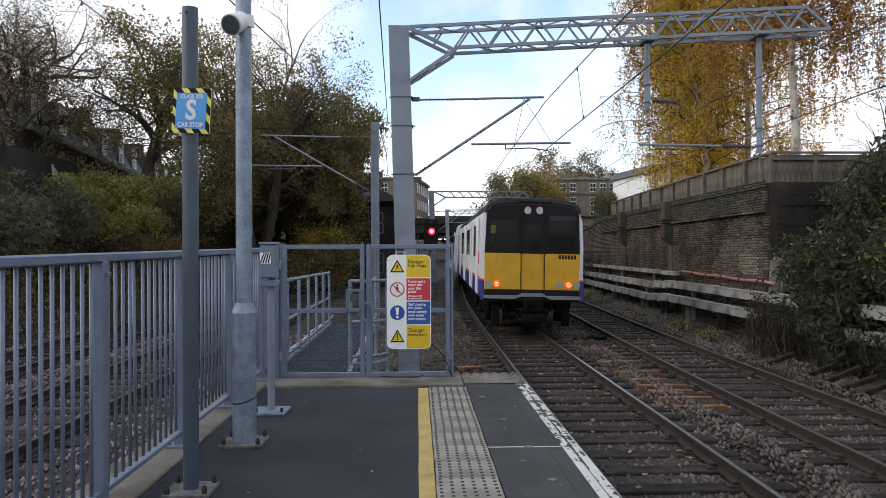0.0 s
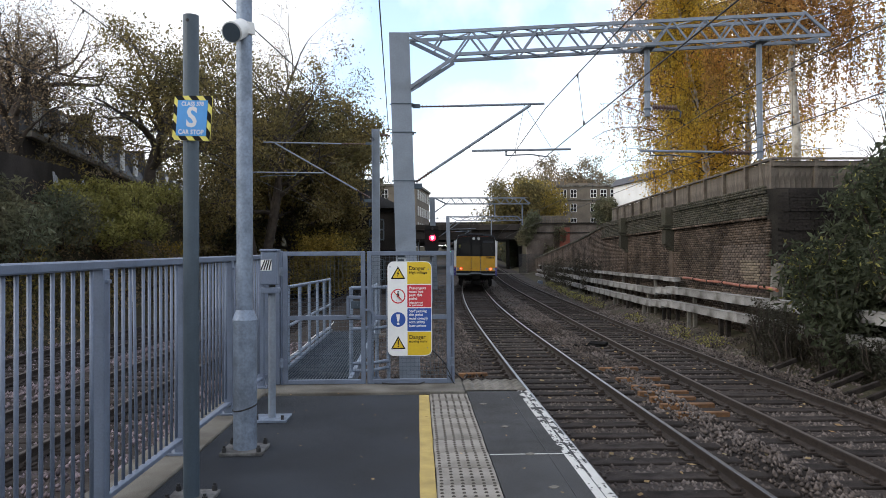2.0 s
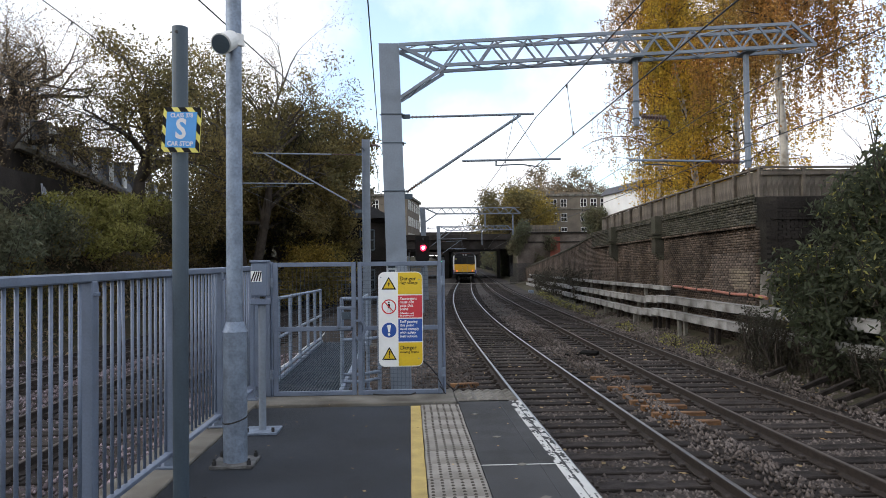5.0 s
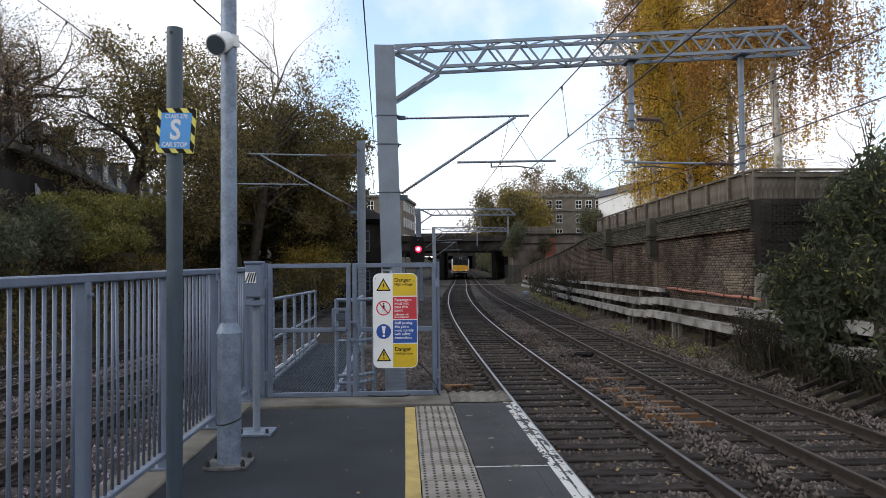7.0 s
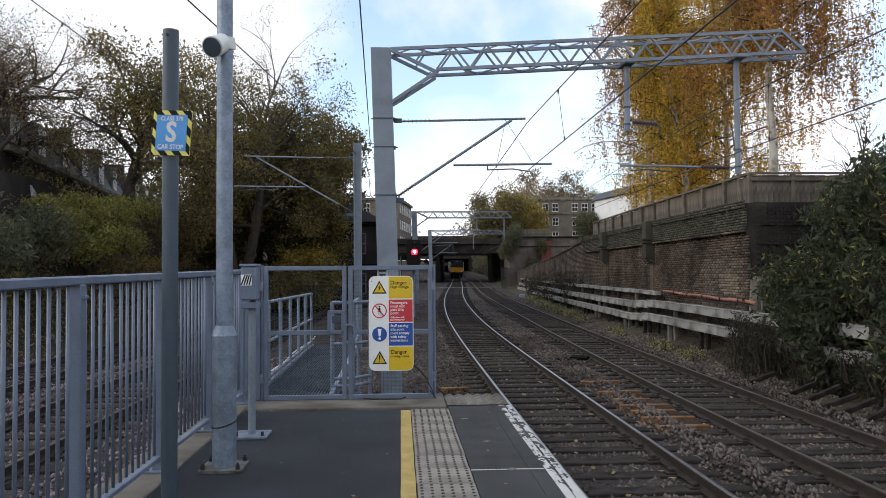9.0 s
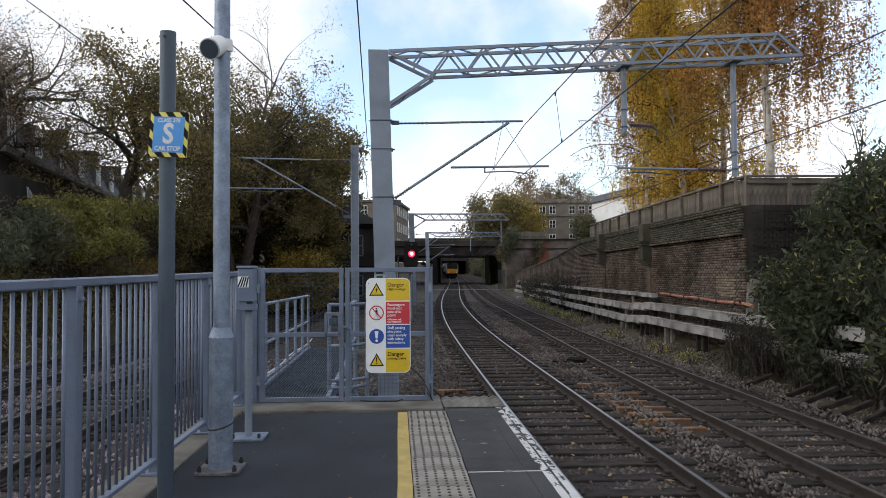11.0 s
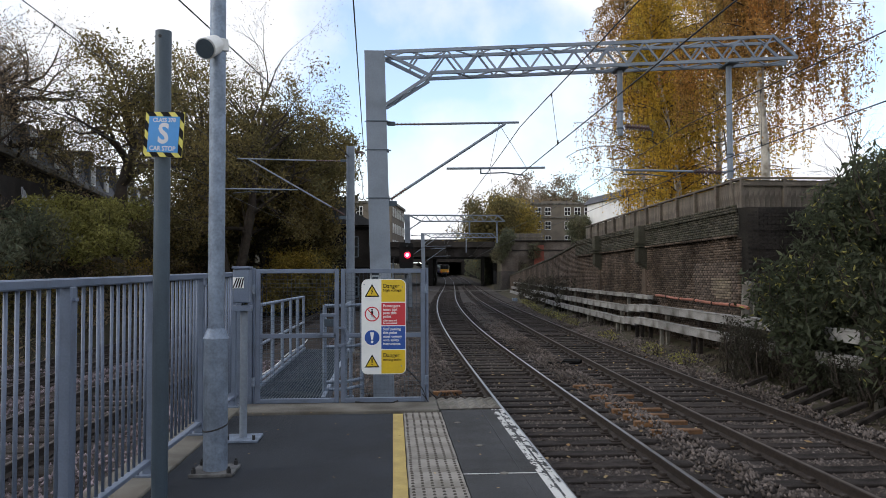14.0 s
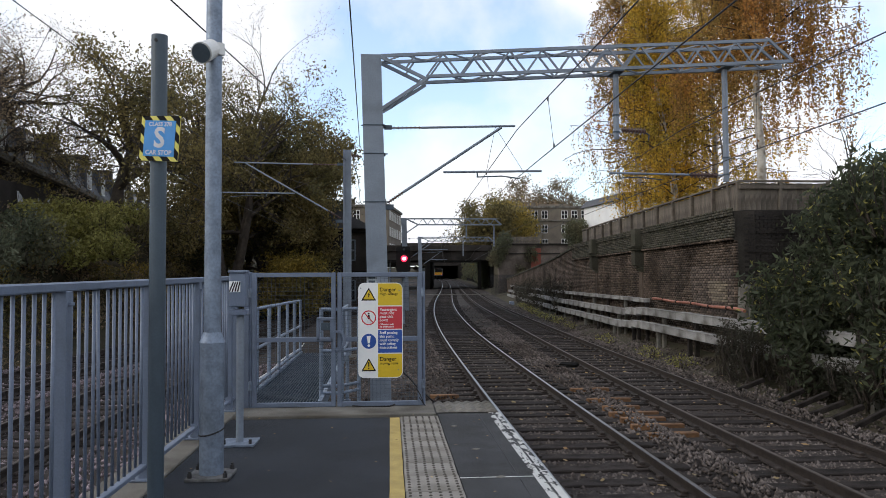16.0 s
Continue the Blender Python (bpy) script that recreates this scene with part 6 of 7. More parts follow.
TRAIN_START, TRAIN_SPEED = 19.95, 14.85



def car_pose(y):
    side = float(np.interp(y, [20, 28, 36, 44, 60, 80, 300], [0.37, 0.36, 0.20, 0.15, 0.11, -0.03, 0.0]))
    cant = float(np.interp(y, [20, 35, 60, 85], [1.3, 1.2, 0.8, 0.0]))  # the curved track leans to its inner side
    a = Vector((near_line(y + 3.2), y + 3.2, RAIL_Z))
    f = Vector((near_line(y + CAR_L - 3.2), y + CAR_L - 3.2, RAIL_Z))
    h = math.atan2(f.x - a.x, f.y - a.y)
    return pose(a.x - 3.2 * math.sin(h) + side, y, RAIL_Z - 0.05 + rise_z(y), -math.degrees(math.atan2(rise_z(y) - rise_z(y + CAR_L), CAR_L)), 0, -math.degrees(h)) @ pose(0, 0, 0, 0, cant, 0)


# ---- plants ----
class Growth:
    """Gathers tapered branch tubes and leaf quads as arrays."""

    def __init__(self, seed):
        self.rng = np.random.default_rng(seed)
        self.v, self.f, self.n = [], [], 0
        self.tips = []

    def limb(self, pts, r0, r1, seg=6):
        k = len(pts)
        ring = []
        for i, p in enumerate(pts):
            d = np.array(pts[min(i + 1, k - 1)]) - np.array(pts[max(i - 1, 0)])
            d = d / (np.linalg.norm(d) + 1e-9)
            a = np.cross(d, (0.3, 0.9, 0.2))
            a /= np.linalg.norm(a) + 1e-9
            c = np.cross(d, a)
            r = r0 + (r1 - r0) * i / (k - 1)
            t = np.arange(seg) * 2 * math.pi / seg
            ring.append(np.array(p) + r * (np.cos(t)[:, None] * a + np.sin(t)[:, None] * c))
        self.v.append(np.concatenate(ring))
        for i in range(k - 1):
            for j in range(seg):
                self.f.append((self.n + i * seg + j, self.n + i * seg + (j + 1) % seg, self.n + (i + 1) * seg + (j + 1) % seg, self.n + (i + 1) * seg + j))
        self.n += k * seg

    def grow(self, p, d, length, r, depth, spread, droop=0.0, kids=3, seg=6):
        rng = self.rng
        pts = [np.array(p, float)]
        d = np.array(d, float)
        n = 4
        for i in range(n):
            d = d + rng.normal(0, 0.13, 3) + np.array((0, 0, -droop))
            d /= np.linalg.norm(d)
            pts.append(pts[-1] + d * length / n)
        self.limb(pts, r, r * 0.55, seg)
        if depth <= 1:
            self.tips.extend(pts[1:])
        if depth == 0:
            return
        for k in range(kids):
            u = rng.uniform(0.35, 1.0) if k else 1.0
            i = min(n - 1, int(u * n))
            q = pts[i] + (pts[i + 1] - pts[i]) * (u * n - i)
            e = d + rng.normal(0, spread, 3)
            e /= np.linalg.norm(e)
            self.grow(q, e, length * rng.uniform(0.55, 0.82), r * 0.55 * (1.1 - 0.4 * u), depth - 1, spread, droop, kids, max(3, seg - 1))

    def wood(self, name, material, parent, label=""):
        return from_arrays(name, np.concatenate(self.v), self.f, material, parent, label)


def leaf_cloud(name, centres, per, radius, size, material, parent, rng, label="", hang=0.0, squash=0.8, slim=0.45):
    c = np.repeat(np.asarray(centres), per, 0)
    n = len(c)
    c = c + rng.normal(0, radius, (n, 3)) * np.array((1, 1, squash))
    if hang:
        c[:, 2] -= rng.random(n) * hang
    a = rng.normal(0, 1, (n, 3))
    a /= np.linalg.norm(a, axis=1)[:, None]
    b = np.cross(a, rng.normal(0, 1, (n, 3)))
    b /= np.linalg.norm(b, axis=1)[:, None] + 1e-9
    s = size * (0.6 + 0.8 * rng.random(n))[:, None]
    q = np.stack([c - a * s, c + b * s * slim, c + a * s, c - b * s * slim], 1)
    f = np.arange(n * 4).reshape(-1, 4)
    return from_arrays(name, q.reshape(-1, 3), f, material, parent, label)


def tree(name, label, pos, height, seed, leaf, size=0.07, per=9, spread=0.55, depth=4, trunk=0.22, lean=(0, 0), first=0.3, stems=1, bark=None, radius=0.35, kids=3, group=""):
    t = thing(name, label, "tree", pose(*pos), group)
    g = Growth(seed)
    for s in range(stems):
        a = g.rng.uniform(0, 6.28)
        d = np.array((lean[0] + (0.25 * math.cos(a) if stems > 1 else 0), lean[1] + (0.25 * math.sin(a) if stems > 1 else 0), 1.0))
        p0 = np.array((0.3 * math.cos(a) * (stems > 1), 0.3 * math.sin(a) * (stems > 1), -0.3))
        pts = [p0]
        for i in range(5):
            d = d / np.linalg.norm(d) + g.rng.normal(0, 0.06, 3)
            pts.append(pts[-1] + d * height * 0.55 / 5)
        g.limb(pts, trunk, trunk * 0.5, 9)
        for i in range(1, 6):
            if i / 5 < first:
                continue
            for k in range(2 if i < 5 else 3):
                e = g.rng.normal(0, 1, 3)
                e[2] = abs(e[2]) * 0.5 + (0.35 if i < 5 else 0.9)
                e /= np.linalg.norm(e)
                g.grow(pts[i], e, height * 0.24 * g.rng.uniform(0.8, 1.15), trunk * 0.5, depth - 1, spread, 0.02, kids)
    g.wood("trunk", bark or M_BARK, t)
    if leaf is not None and per:
        tips = np.array(g.tips)
        leaf_cloud("crown", tips, per, radius, size, leaf, t, g.rng)
    return t


def birch(pos, height, seed, leaf, per=38, width=4.6, label="golden-leaved birch with drooping twigs and pale trunk", low=0.18, trail=1.15):
    t = thing("birch_tree", label, "tree", pose(*pos), "birches above the wall")
    g = Growth(seed)
    pts = [np.array((0, 0, -0.3))]
    d = np.array((g.rng.normal(0, 0.06), g.rng.normal(0, 0.06), 1.0))
    for i in range(8):
        d = d + g.rng.normal(0, 0.05, 3)
        d /= np.linalg.norm(d)
        pts.append(pts[-1] + d * height / 8)
    g.limb(pts, 0.20, 0.04, 10)
    g.wood("trunk", M_BIRCH, t, "white peeling birch trunk")
    h = Growth(seed + 50)
    strands = []
    for i in range(64):
        u = low + (0.98 - low) * (i / 64) + h.rng.normal(0, 0.01)
        k = min(7, int(u * 8))
        q = pts[k] + (pts[min(k + 1, 8)] - pts[k]) * (u * 8 - k)
        a = i * 2.4 + h.rng.normal(0, 0.4)
        ln = width * (1.12 - 0.75 * u) * h.rng.uniform(0.6, 1.25)
        e = np.array((math.cos(a), math.sin(a), 0.75))
        bp = [q]
        for j in range(5):
            e = e + np.array((0, 0, -0.17)) + h.rng.normal(0, 0.10, 3)
            bp.append(bp[-1] + e / np.linalg.norm(e) * ln / 5)
        h.limb(bp, 0.035, 0.010, 4)
        for j in range(13):
            w = h.rng.uniform(0.2, 1.0) * 5
            jj = min(4, int(w))
            s = bp[jj] + (bp[jj + 1] - bp[jj]) * (w - jj)
            drop = trail * h.rng.uniform(0.7, 2.3) * (1.15 - 0.5 * u)
            off = h.rng.normal(0, 0.22, 2)
            sp = [s, s + np.array((off[0] * 0.7, off[1] * 0.7, -drop * 0.4)), s + np.array((off[0], off[1], -drop))]
            h.limb(sp, 0.008, 0.003, 3)
            for m in range(per):
                x = h.rng.random()
                strands.append(sp[0] + (sp[2] - sp[0]) * x + np.array((off[0] * 0.3, off[1] * 0.3, 0)) * math.sin(x * 3.14))
    h.wood("branchwork", M_BARK, t)
    leaf_cloud("crown", np.array(strands), 1, 0.11, 0.068, leaf, t, h.rng)
    return t


def shrub_mass(name, label, blobs, leaf, n, size, seed, twig=None, category="shrubs"):
    """A thicket: leaves scattered through rough lumps given as (x, y, z, rx, ry, rz)."""
    rng = np.random.default_rng(seed)
    t = thing(name, label, category, kind="stuff")
    vol = np.array([b[3] * b[4] + b[4] * b[5] for b in blobs])
    cnt = (n * vol / vol.sum()).astype(int)
    cs = []
    for b, k in zip(blobs, cnt):
        d = rng.normal(0, 1, (k, 3))
        d /= np.linalg.norm(d, axis=1)[:, None]
        lump = 1 + 0.30 * np.sin(d[:, 0] * 5 + b[0]) * np.sin(d[:, 1] * 4 + b[1]) + 0.18 * np.sin(d[:, 2] * 9 + b[1])
        r = (0.55 + 0.5 * rng.random(k) ** 0.5) * lump
        p = d * r[:, None] * np.array(b[3:6]) + np.array(b[:3])
        cs.append(p)
    c = np.concatenate(cs)
    leaf_cloud("foliage", c, 1, size * 0.8, size, leaf, t, rng, slim=0.32)
    g = Growth(seed + 9)
    for b in blobs:
        for k in range(7):
            a = rng.uniform(0, 6.28)
            p0 = np.array((b[0] + 0.4 * b[3] * math.cos(a), b[1] + 0.4 * b[4] * math.sin(a), b[2] - b[5]))
            p1 = np.array((b[0] + 0.9 * b[3] * math.cos(a), b[1] + 0.9 * b[4] * math.sin(a), b[2] + b[5] * rng.uniform(0.2, 1.05)))
            g.limb([p0, (p0 + p1) / 2 + rng.normal(0, 0.1, 3), p1], 0.025, 0.006, 4)
    g.wood("stems", M_BARK, t)
    return t


def make_plants():
    rng = random.Random(21)
    # thick shrubs at the near end of the wall
    bl = []
    for i in range(30):
        y = rng.uniform(11.5, 18.4)
        x = wall_x(y) + rng.uniform(0.5, 3.8)
        z = ground_z(x, y)
        bl.append((x, y, z + rng.uniform(0.2, 0.8), rng.uniform(0.7, 1.2), rng.uniform(0.7, 1.2), rng.uniform(0.6, 1.1)))
    for y, x, z in ((17.6, 11.3, 1.2), (16.6, 11.4, 1.3), (15.8, 11.6, 1.6), (15.0, 11.4, 1.7), (17.7, 10.7, 0.4), (16.4, 10.3, 2.4), (15.4, 10.0, 2.75), (14.4, 9.9, 2.9), (13.6, 9.8, 3.0), (15.0, 10.6, 3.0)):
        bl.append((x, y, z, 0.9, 0.9, 0.8))
    for i in range(30):
        y = rng.uniform(10.5, 16.8)
        x = wall_x(y) - rng.uniform(-0.5, 0.75)
        bl.append((x, y, rng.uniform(-0.25 if y < 14.5 else 0.15, 1.3), rng.uniform(0.55, 0.85), rng.uniform(0.6, 0.9), rng.uniform(0.5, 0.8)))
    shrub_mass("evergreen_shrubs", "dense dark green shrubs at the end of the brick wall", bl, M_LEAF_BUSH, 78000, 0.09, 3)
    shrub_mass("yellowing_sprays", "pale yellow-green leaf sprays on the evergreen shrubs", bl[::2], M_LEAF_LIGHT, 12000, 0.06, 4)
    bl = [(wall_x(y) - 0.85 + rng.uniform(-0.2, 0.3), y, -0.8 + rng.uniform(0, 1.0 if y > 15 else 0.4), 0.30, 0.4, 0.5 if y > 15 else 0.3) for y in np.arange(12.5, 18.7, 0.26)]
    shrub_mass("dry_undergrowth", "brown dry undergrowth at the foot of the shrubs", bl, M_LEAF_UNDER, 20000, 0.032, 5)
    bl = [(11.6 + rng.uniform(-1, 1.4), rng.uniform(13.5, 17.5), rng.uniform(2.4, 3.3), 0.5, 0.5, 0.5) for _ in range(12)]
    shrub_mass("buddleia", "straggling buddleia sprays above the shrubs", bl, M_LEAF_DARK, 3500, 0.10, 6)
    # weeds by the wall and creeper further on
    bl = [(wall_x(y) - 1.35 + rng.uniform(-0.25, 0.3), y, rise_z(y) - 1.0, 0.35, 0.6, 0.22) for y in np.arange(21, 62, 1.3) if rng.random() < 0.75]
    shrub_mass("wall_weeds", "low green weeds along the foot of the wall", bl[::2], M_LEAF_LIGHT, 3200, 0.04, 7)
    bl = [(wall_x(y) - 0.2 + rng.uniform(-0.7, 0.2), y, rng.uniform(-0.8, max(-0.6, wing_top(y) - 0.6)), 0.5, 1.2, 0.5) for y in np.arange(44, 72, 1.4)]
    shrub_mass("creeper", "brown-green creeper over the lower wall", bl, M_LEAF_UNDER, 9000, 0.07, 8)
    bl = [(13.4 + 0.4 * k, 95.4, 4.0 + 0.75 * k, 0.9, 0.7, 1.1) for k in range(4)] + [(14.6 + rng.uniform(0, 7), 95.6, rng.uniform(0.5, 5.0), 0.8, 0.4, 1.0) for k in range(5)]
    shrub_mass("ivy_bank", "dark ivy hanging beside the bridge", bl, M_LEAF_DARK, 9000, 0.12, 9)
    # left bank
    bl = []
    for i in range(110):
        y = rng.uniform(10, 68)
        lx = left_line_b(y) - 2.2
        x = lx - rng.uniform(0.2, 7.5)
        bl.append((x, y, ground_z(x, y) + rng.uniform(0.1, 0.8), rng.uniform(0.9, 1.6), rng.uniform(0.9, 1.7), rng.uniform(0.5, 0.95)))
    shrub_mass("bank_brambles", "brown and green brambles covering the railway bank", bl, M_LEAF_BROWN, 46000, 0.085, 11)
    bl = [(b[0] + rng.uniform(-1, 1), b[1], b[2] + 0.3, b[3] * 0.8, b[4] * 0.8, b[5]) for b in bl[::2]]
    shrub_mass("bank_bushes", "olive green bushes on the railway bank", bl[::2], M_LEAF_OLIVE, 18000, 0.09, 12)
    shrub_mass("dark_bank_bushes", "dark green bushes on the railway bank", bl[1::4], M_LEAF_DARK, 9000, 0.09, 16)
    shrub_mass("yellow_bank_bushes", "yellowing bushes on the railway bank", bl[3::4], M_LEAF_YELLOW, 7000, 0.08, 17)
    bl = [(-12.2 + rng.uniform(-1.6, 1.5), 31.0 + rng.uniform(-2.5, 2.0), 3.7 + rng.uniform(-1.3, 0.6), 0.65, 0.8, 0.45) for _ in range(20)]
    shrub_mass("light_green_bush", "yellow-green leafy bush on the bank", bl, M_LEAF_LIGHT, 17000, 0.09, 13)
    bl = [(-12.7 + rng.uniform(-1.6, 1.0), 22.5 + rng.uniform(-3, 5), 2.3 + rng.uniform(-1.4, 1.3), 1.0, 1.1, 0.9) for _ in range(15)]
    shrub_mass("dark_bush", "dark green bush above the bank", bl, M_LEAF_DARK, 22000, 0.10, 14)
    for name, label, leafm, seed in (("bank_thicket", "brown autumn thicket piled up the railway bank", M_LEAF_BROWN, 41), ("olive_thicket", "olive thicket piled up the railway bank", M_LEAF_OLIVE, 42)):
        bl = []
        for _ in range(48):
            y = rng.uniform(17, 56)
            x = left_line_b(y) - 2.4 - rng.uniform(0.6, 4.6)
            bl.append((x, y, ground_z(x, y) + rng.uniform(0.2, 1.5), rng.uniform(0.8, 1.3), rng.uniform(0.8, 1.4), rng.uniform(0.6, 1.0)))
        shrub_mass(name, label, bl, leafm, 26000, 0.085, seed)
    # trees on the left
    tree("oak_tree", "spreading autumn tree with thinning olive leaves and dark limbs", (-11.9, 33, 2.6), 9.5, 31, M_LEAF_OLIVE, 0.08, 5, 0.62, 5, 0.34, (0.0, 0), 0.5, radius=0.24)
    tree("sycamore_tree", "tall autumn tree with dark brown-green crown", (-8.8, 42, 1.6), 11.8, 32, M_LEAF_OLIVE, 0.085, 4, 0.55, 5, 0.24, (0.02, 0), 0.35, 3, radius=0.25)
    tree("dark_tree", "dense dark tree beside the railway", (-7.4, 47, 1.2), 10.0, 33, M_LEAF_OLIVE, 0.11, 8, 0.5, 5, 0.22, (0.05, 0), 0.2, 2, radius=0.3)
    tree("dark_tree", "dense dark tree beside the railway", (-9.5, 50, 2.0), 10.0, 37, M_LEAF_SHADED, 0.12, 3, 0.5, 5, 0.22, (0, 0), 0.1, 2, radius=0.5)
    tree("dark_tree", "dense dark tree beside the railway", (-5.6, 57, 0.0), 8.6, 39, M_LEAF_SHADED, 0.17, 3, 0.5, 5, 0.2, (0, 0), 0.1, 2, radius=0.5)
    tree("bare_tree", "nearly leafless tree with purple-brown twigs", (-15.4, 29, 3.6), 8.6, 34, M_LEAF_BROWN, 0.05, 1, 0.6, 5, 0.24, (-0.05, 0), 0.3, radius=0.3, kids=4)
    tree("bare_tree", "nearly leafless tree with purple-brown twigs", (-17.6, 33, 4.2), 9.2, 35, M_LEAF_BROWN, 0.05, 1, 0.6, 5, 0.24, (0.05, 0), 0.3, radius=0.3, kids=4)
    tree("tall_thin_tree", "tall leafless tree behind the autumn trees", (-9.4, 55, 1.5), 18.0, 46, M_LEAF_BROWN, 0.06, 2, 0.4, 5, 0.25, (0, 0), 0.3)
    tree("yellow_bush_tree", "small yellow-leaved tree under the dark trees", (-5.4, 44, -0.2), 3.4, 38, M_LEAF_YELLOW, 0.09, 4, 0.6, 4, 0.08, (0, 0), 0.1, 3, radius=0.3)
    # birches on the right
    birch((16.2, 37, 2.7), 16.0, 61, M_LEAF_GOLD, 36, 4.8)
    birch((14.2, 36, 2.7), 13.0, 62, M_LEAF_GOLD, 36, 4.0)
    birch((15.6, 41, 2.7), 17.0, 63, M_LEAF_GOLD, 30, 4.8)
    birch((13.5, 39, 2.7), 14.5, 64, M_LEAF_COPPER, 26, 4.4, "thinning copper-leaved birch with drooping twigs", 0.36)
    birch((14.9, 29, 2.7), 16.5, 65, M_LEAF_COPPER, 80, 5.4, "thinning copper-leaved birch with drooping twigs", 0.42, 2.0)
    birch((17.6, 47, 2.7), 17.0, 66, M_LEAF_GOLD, 22, 4.6)
    tree("bare_tree", "leafless tree behind the timber fence", (15.9, 25, 2.7), 5.0, 67, None, 0.05, 0, 0.5, 5, 0.05, (0, 0), 0.2)
    # distant trees above the bridge
    for i, (x, y, h, lf, s) in enumerate(((18.6, 138, 11, M_LEAF_OLIVE, 71), (22.4, 146, 12, M_LEAF_YELLOW, 72), (21, 162, 15, M_LEAF_OLIVE, 73), (27.5, 168, 15, M_LEAF_BROWN, 74), (23.6, 141, 8, M_LEAF_YELLOW, 75))):
        tree("plane_tree", "distant autumn tree above the road bridge", (x, y, 5.0), h, s, lf, 0.24, 6, 0.6, 4, 0.35, (0, 0), 0.2, radius=0.9, group="trees beyond the bridge")
    for i, (x, y, h) in enumerate(((60, 230, 24), (78, 240, 26), (92, 225, 22), (50, 250, 24), (37, 200, 24), (48, 205, 25))):
        tree("bare_tree", "distant brown autumn tree on the skyline", (x, y, 5.0), h, 80 + i, M_LEAF_BROWN, 0.3, 7, 0.55, 4, 0.4, (0, 0), 0.2, radius=0.8, group="bare trees on the skyline")
    bl = [(19.6 + i * 0.9, 80 + i, 6.4, 1.0, 1.2, 1.3) for i in range(3)]
    cut = [(far_line(y) + 4.6 + rng.uniform(-0.5, 0.4), y, rise_z(y) + rng.uniform(-0.6, 4.4), 0.9, 1.4, 0.9) for y in np.arange(129, 240, 1.6)]
    shrub_mass("cutting_bushes", "dark bushes growing up the side of the cutting", cut, M_LEAF_DARK, 34000, 0.19, 18)
    shrub_mass("garden_bush", "dark green garden bush by the white house", bl, M_LEAF_DARK, 6000, 0.13, 15)


def make_litter():
    rng = np.random.default_rng(12)
    t = thing("fallen_leaves", "scattered fallen leaves on the platform and tracks", "leaves", kind="stuff")
    pts = [(0.69, 5.55, 0.012), (0.70, 4.6, 0.012), (-0.9, 5.3, 0.012), (-0.55, 6.9, 0.012), (-0.3, 4.4, 0.012), (-1.0, 4.0, 0.012), (0.3, 5.0, 0.014), (0.62, 3.9, 0.012), (-0.4, 6.4, 0.012)]
    for _ in range(26):
        pts.append((-1.5 + 2.6 * rng.random(), 2.6 + 5.2 * rng.random(), 0.011))
    for _ in range(500):
        y = 3 + rng.random() * 35
        x = 1.5 + rng.random() * 7.0
        pts.append((x, y, -1.02 + 0.02 * rng.random()))
    c = np.array(pts)
    n = len(c)
    a = rng.random(n) * 6.28
    s = np.where(np.arange(n) < 35, 0.014, 0.035 + 0.03 * rng.random(n))[:, None]
    d1 = np.stack([np.cos(a), np.sin(a), 0.15 * rng.normal(size=n)], 1) * s
    d2 = np.stack([-np.sin(a), np.cos(a), 0.2 * rng.normal(size=n)], 1) * s * 0.65
    q = np.stack([c - d1, c + d2, c + d1 * 1.1, c - d2], 1)
    from_arrays("leaf_scatter", q.reshape(-1, 3), np.arange(n * 4).reshape(-1, 4), M_LITTER, t)


# ---- buildings ----
def sash(parent, w, h, m, name="window", paint=None):
    """A white sash window set on a wall face that looks to -y of its own pose."""
    o = new(name)
    o.parent = parent
    o.matrix_basis = m
    b = bmesh.new()
    for x in (-w / 2, w / 2, 0):
        box(b, (x, -0.03, 0), (0.08, 0.10, h))
    for z in (-h / 2, 0, h / 2):
        box(b, (0, -0.03, z), (w, 0.10, 0.09))
    part("frame", b, paint or M_WHITE, o)
    b = bmesh.new()
    box(b, (0, 0.0, 0), (w, 0.04, h))
    part("pane", b, M_GLASS, o)
    return o


def make_flats():
    f = thing("apartment_block", "four-storey grey-brown brick flats with white windows", "building", pose(0, 150, 6.0, 0, 0, -4))
    x0, x1, h = 19.5, 50.0, 9.3
    b = bmesh.new()
    box(b, ((x0 + x1) / 2, 6, h / 2), (x1 - x0, 12, h), 0.05)
    part("wall", b, M_FLATBRICK, f)
    b = bmesh.new()
    box(b, ((x0 + x1) / 2, 6, h + 0.2), (x1 - x0 + 0.5, 12.5, 0.4), 0.05)
    box(b, ((x0 + x1) / 2, -0.1, h - 2.55), (x1 - x0, 0.3, 0.22), 0.03)
    part("cornice", b, M_CONCRETE, f)
    b = bmesh.new()
    box(b, (33, 5, h + 0.6), (6, 4, 0.9), 0.05)
    part("roof_house", b, M_FLATBRICK, f)
    for x in (28.5, 40.5, 49):
        b = bmesh.new()
        box(b, (x, 4, h + 0.8), (1.4, 2.4, 1.2), 0.04)
        part("chimney", b, M_FLATBRICK, f)
    for fl, z in enumerate((h - 1.35, h - 4.15, h - 6.95, h - 9.5)):
        for x in np.arange(x0 + 1.4, x1 - 1, 1.95):
            if (int(x * 10) % 7) == 3:
                continue
            sash(f, 1.15, 1.55, pose(float(x), -0.02, z))
    return f


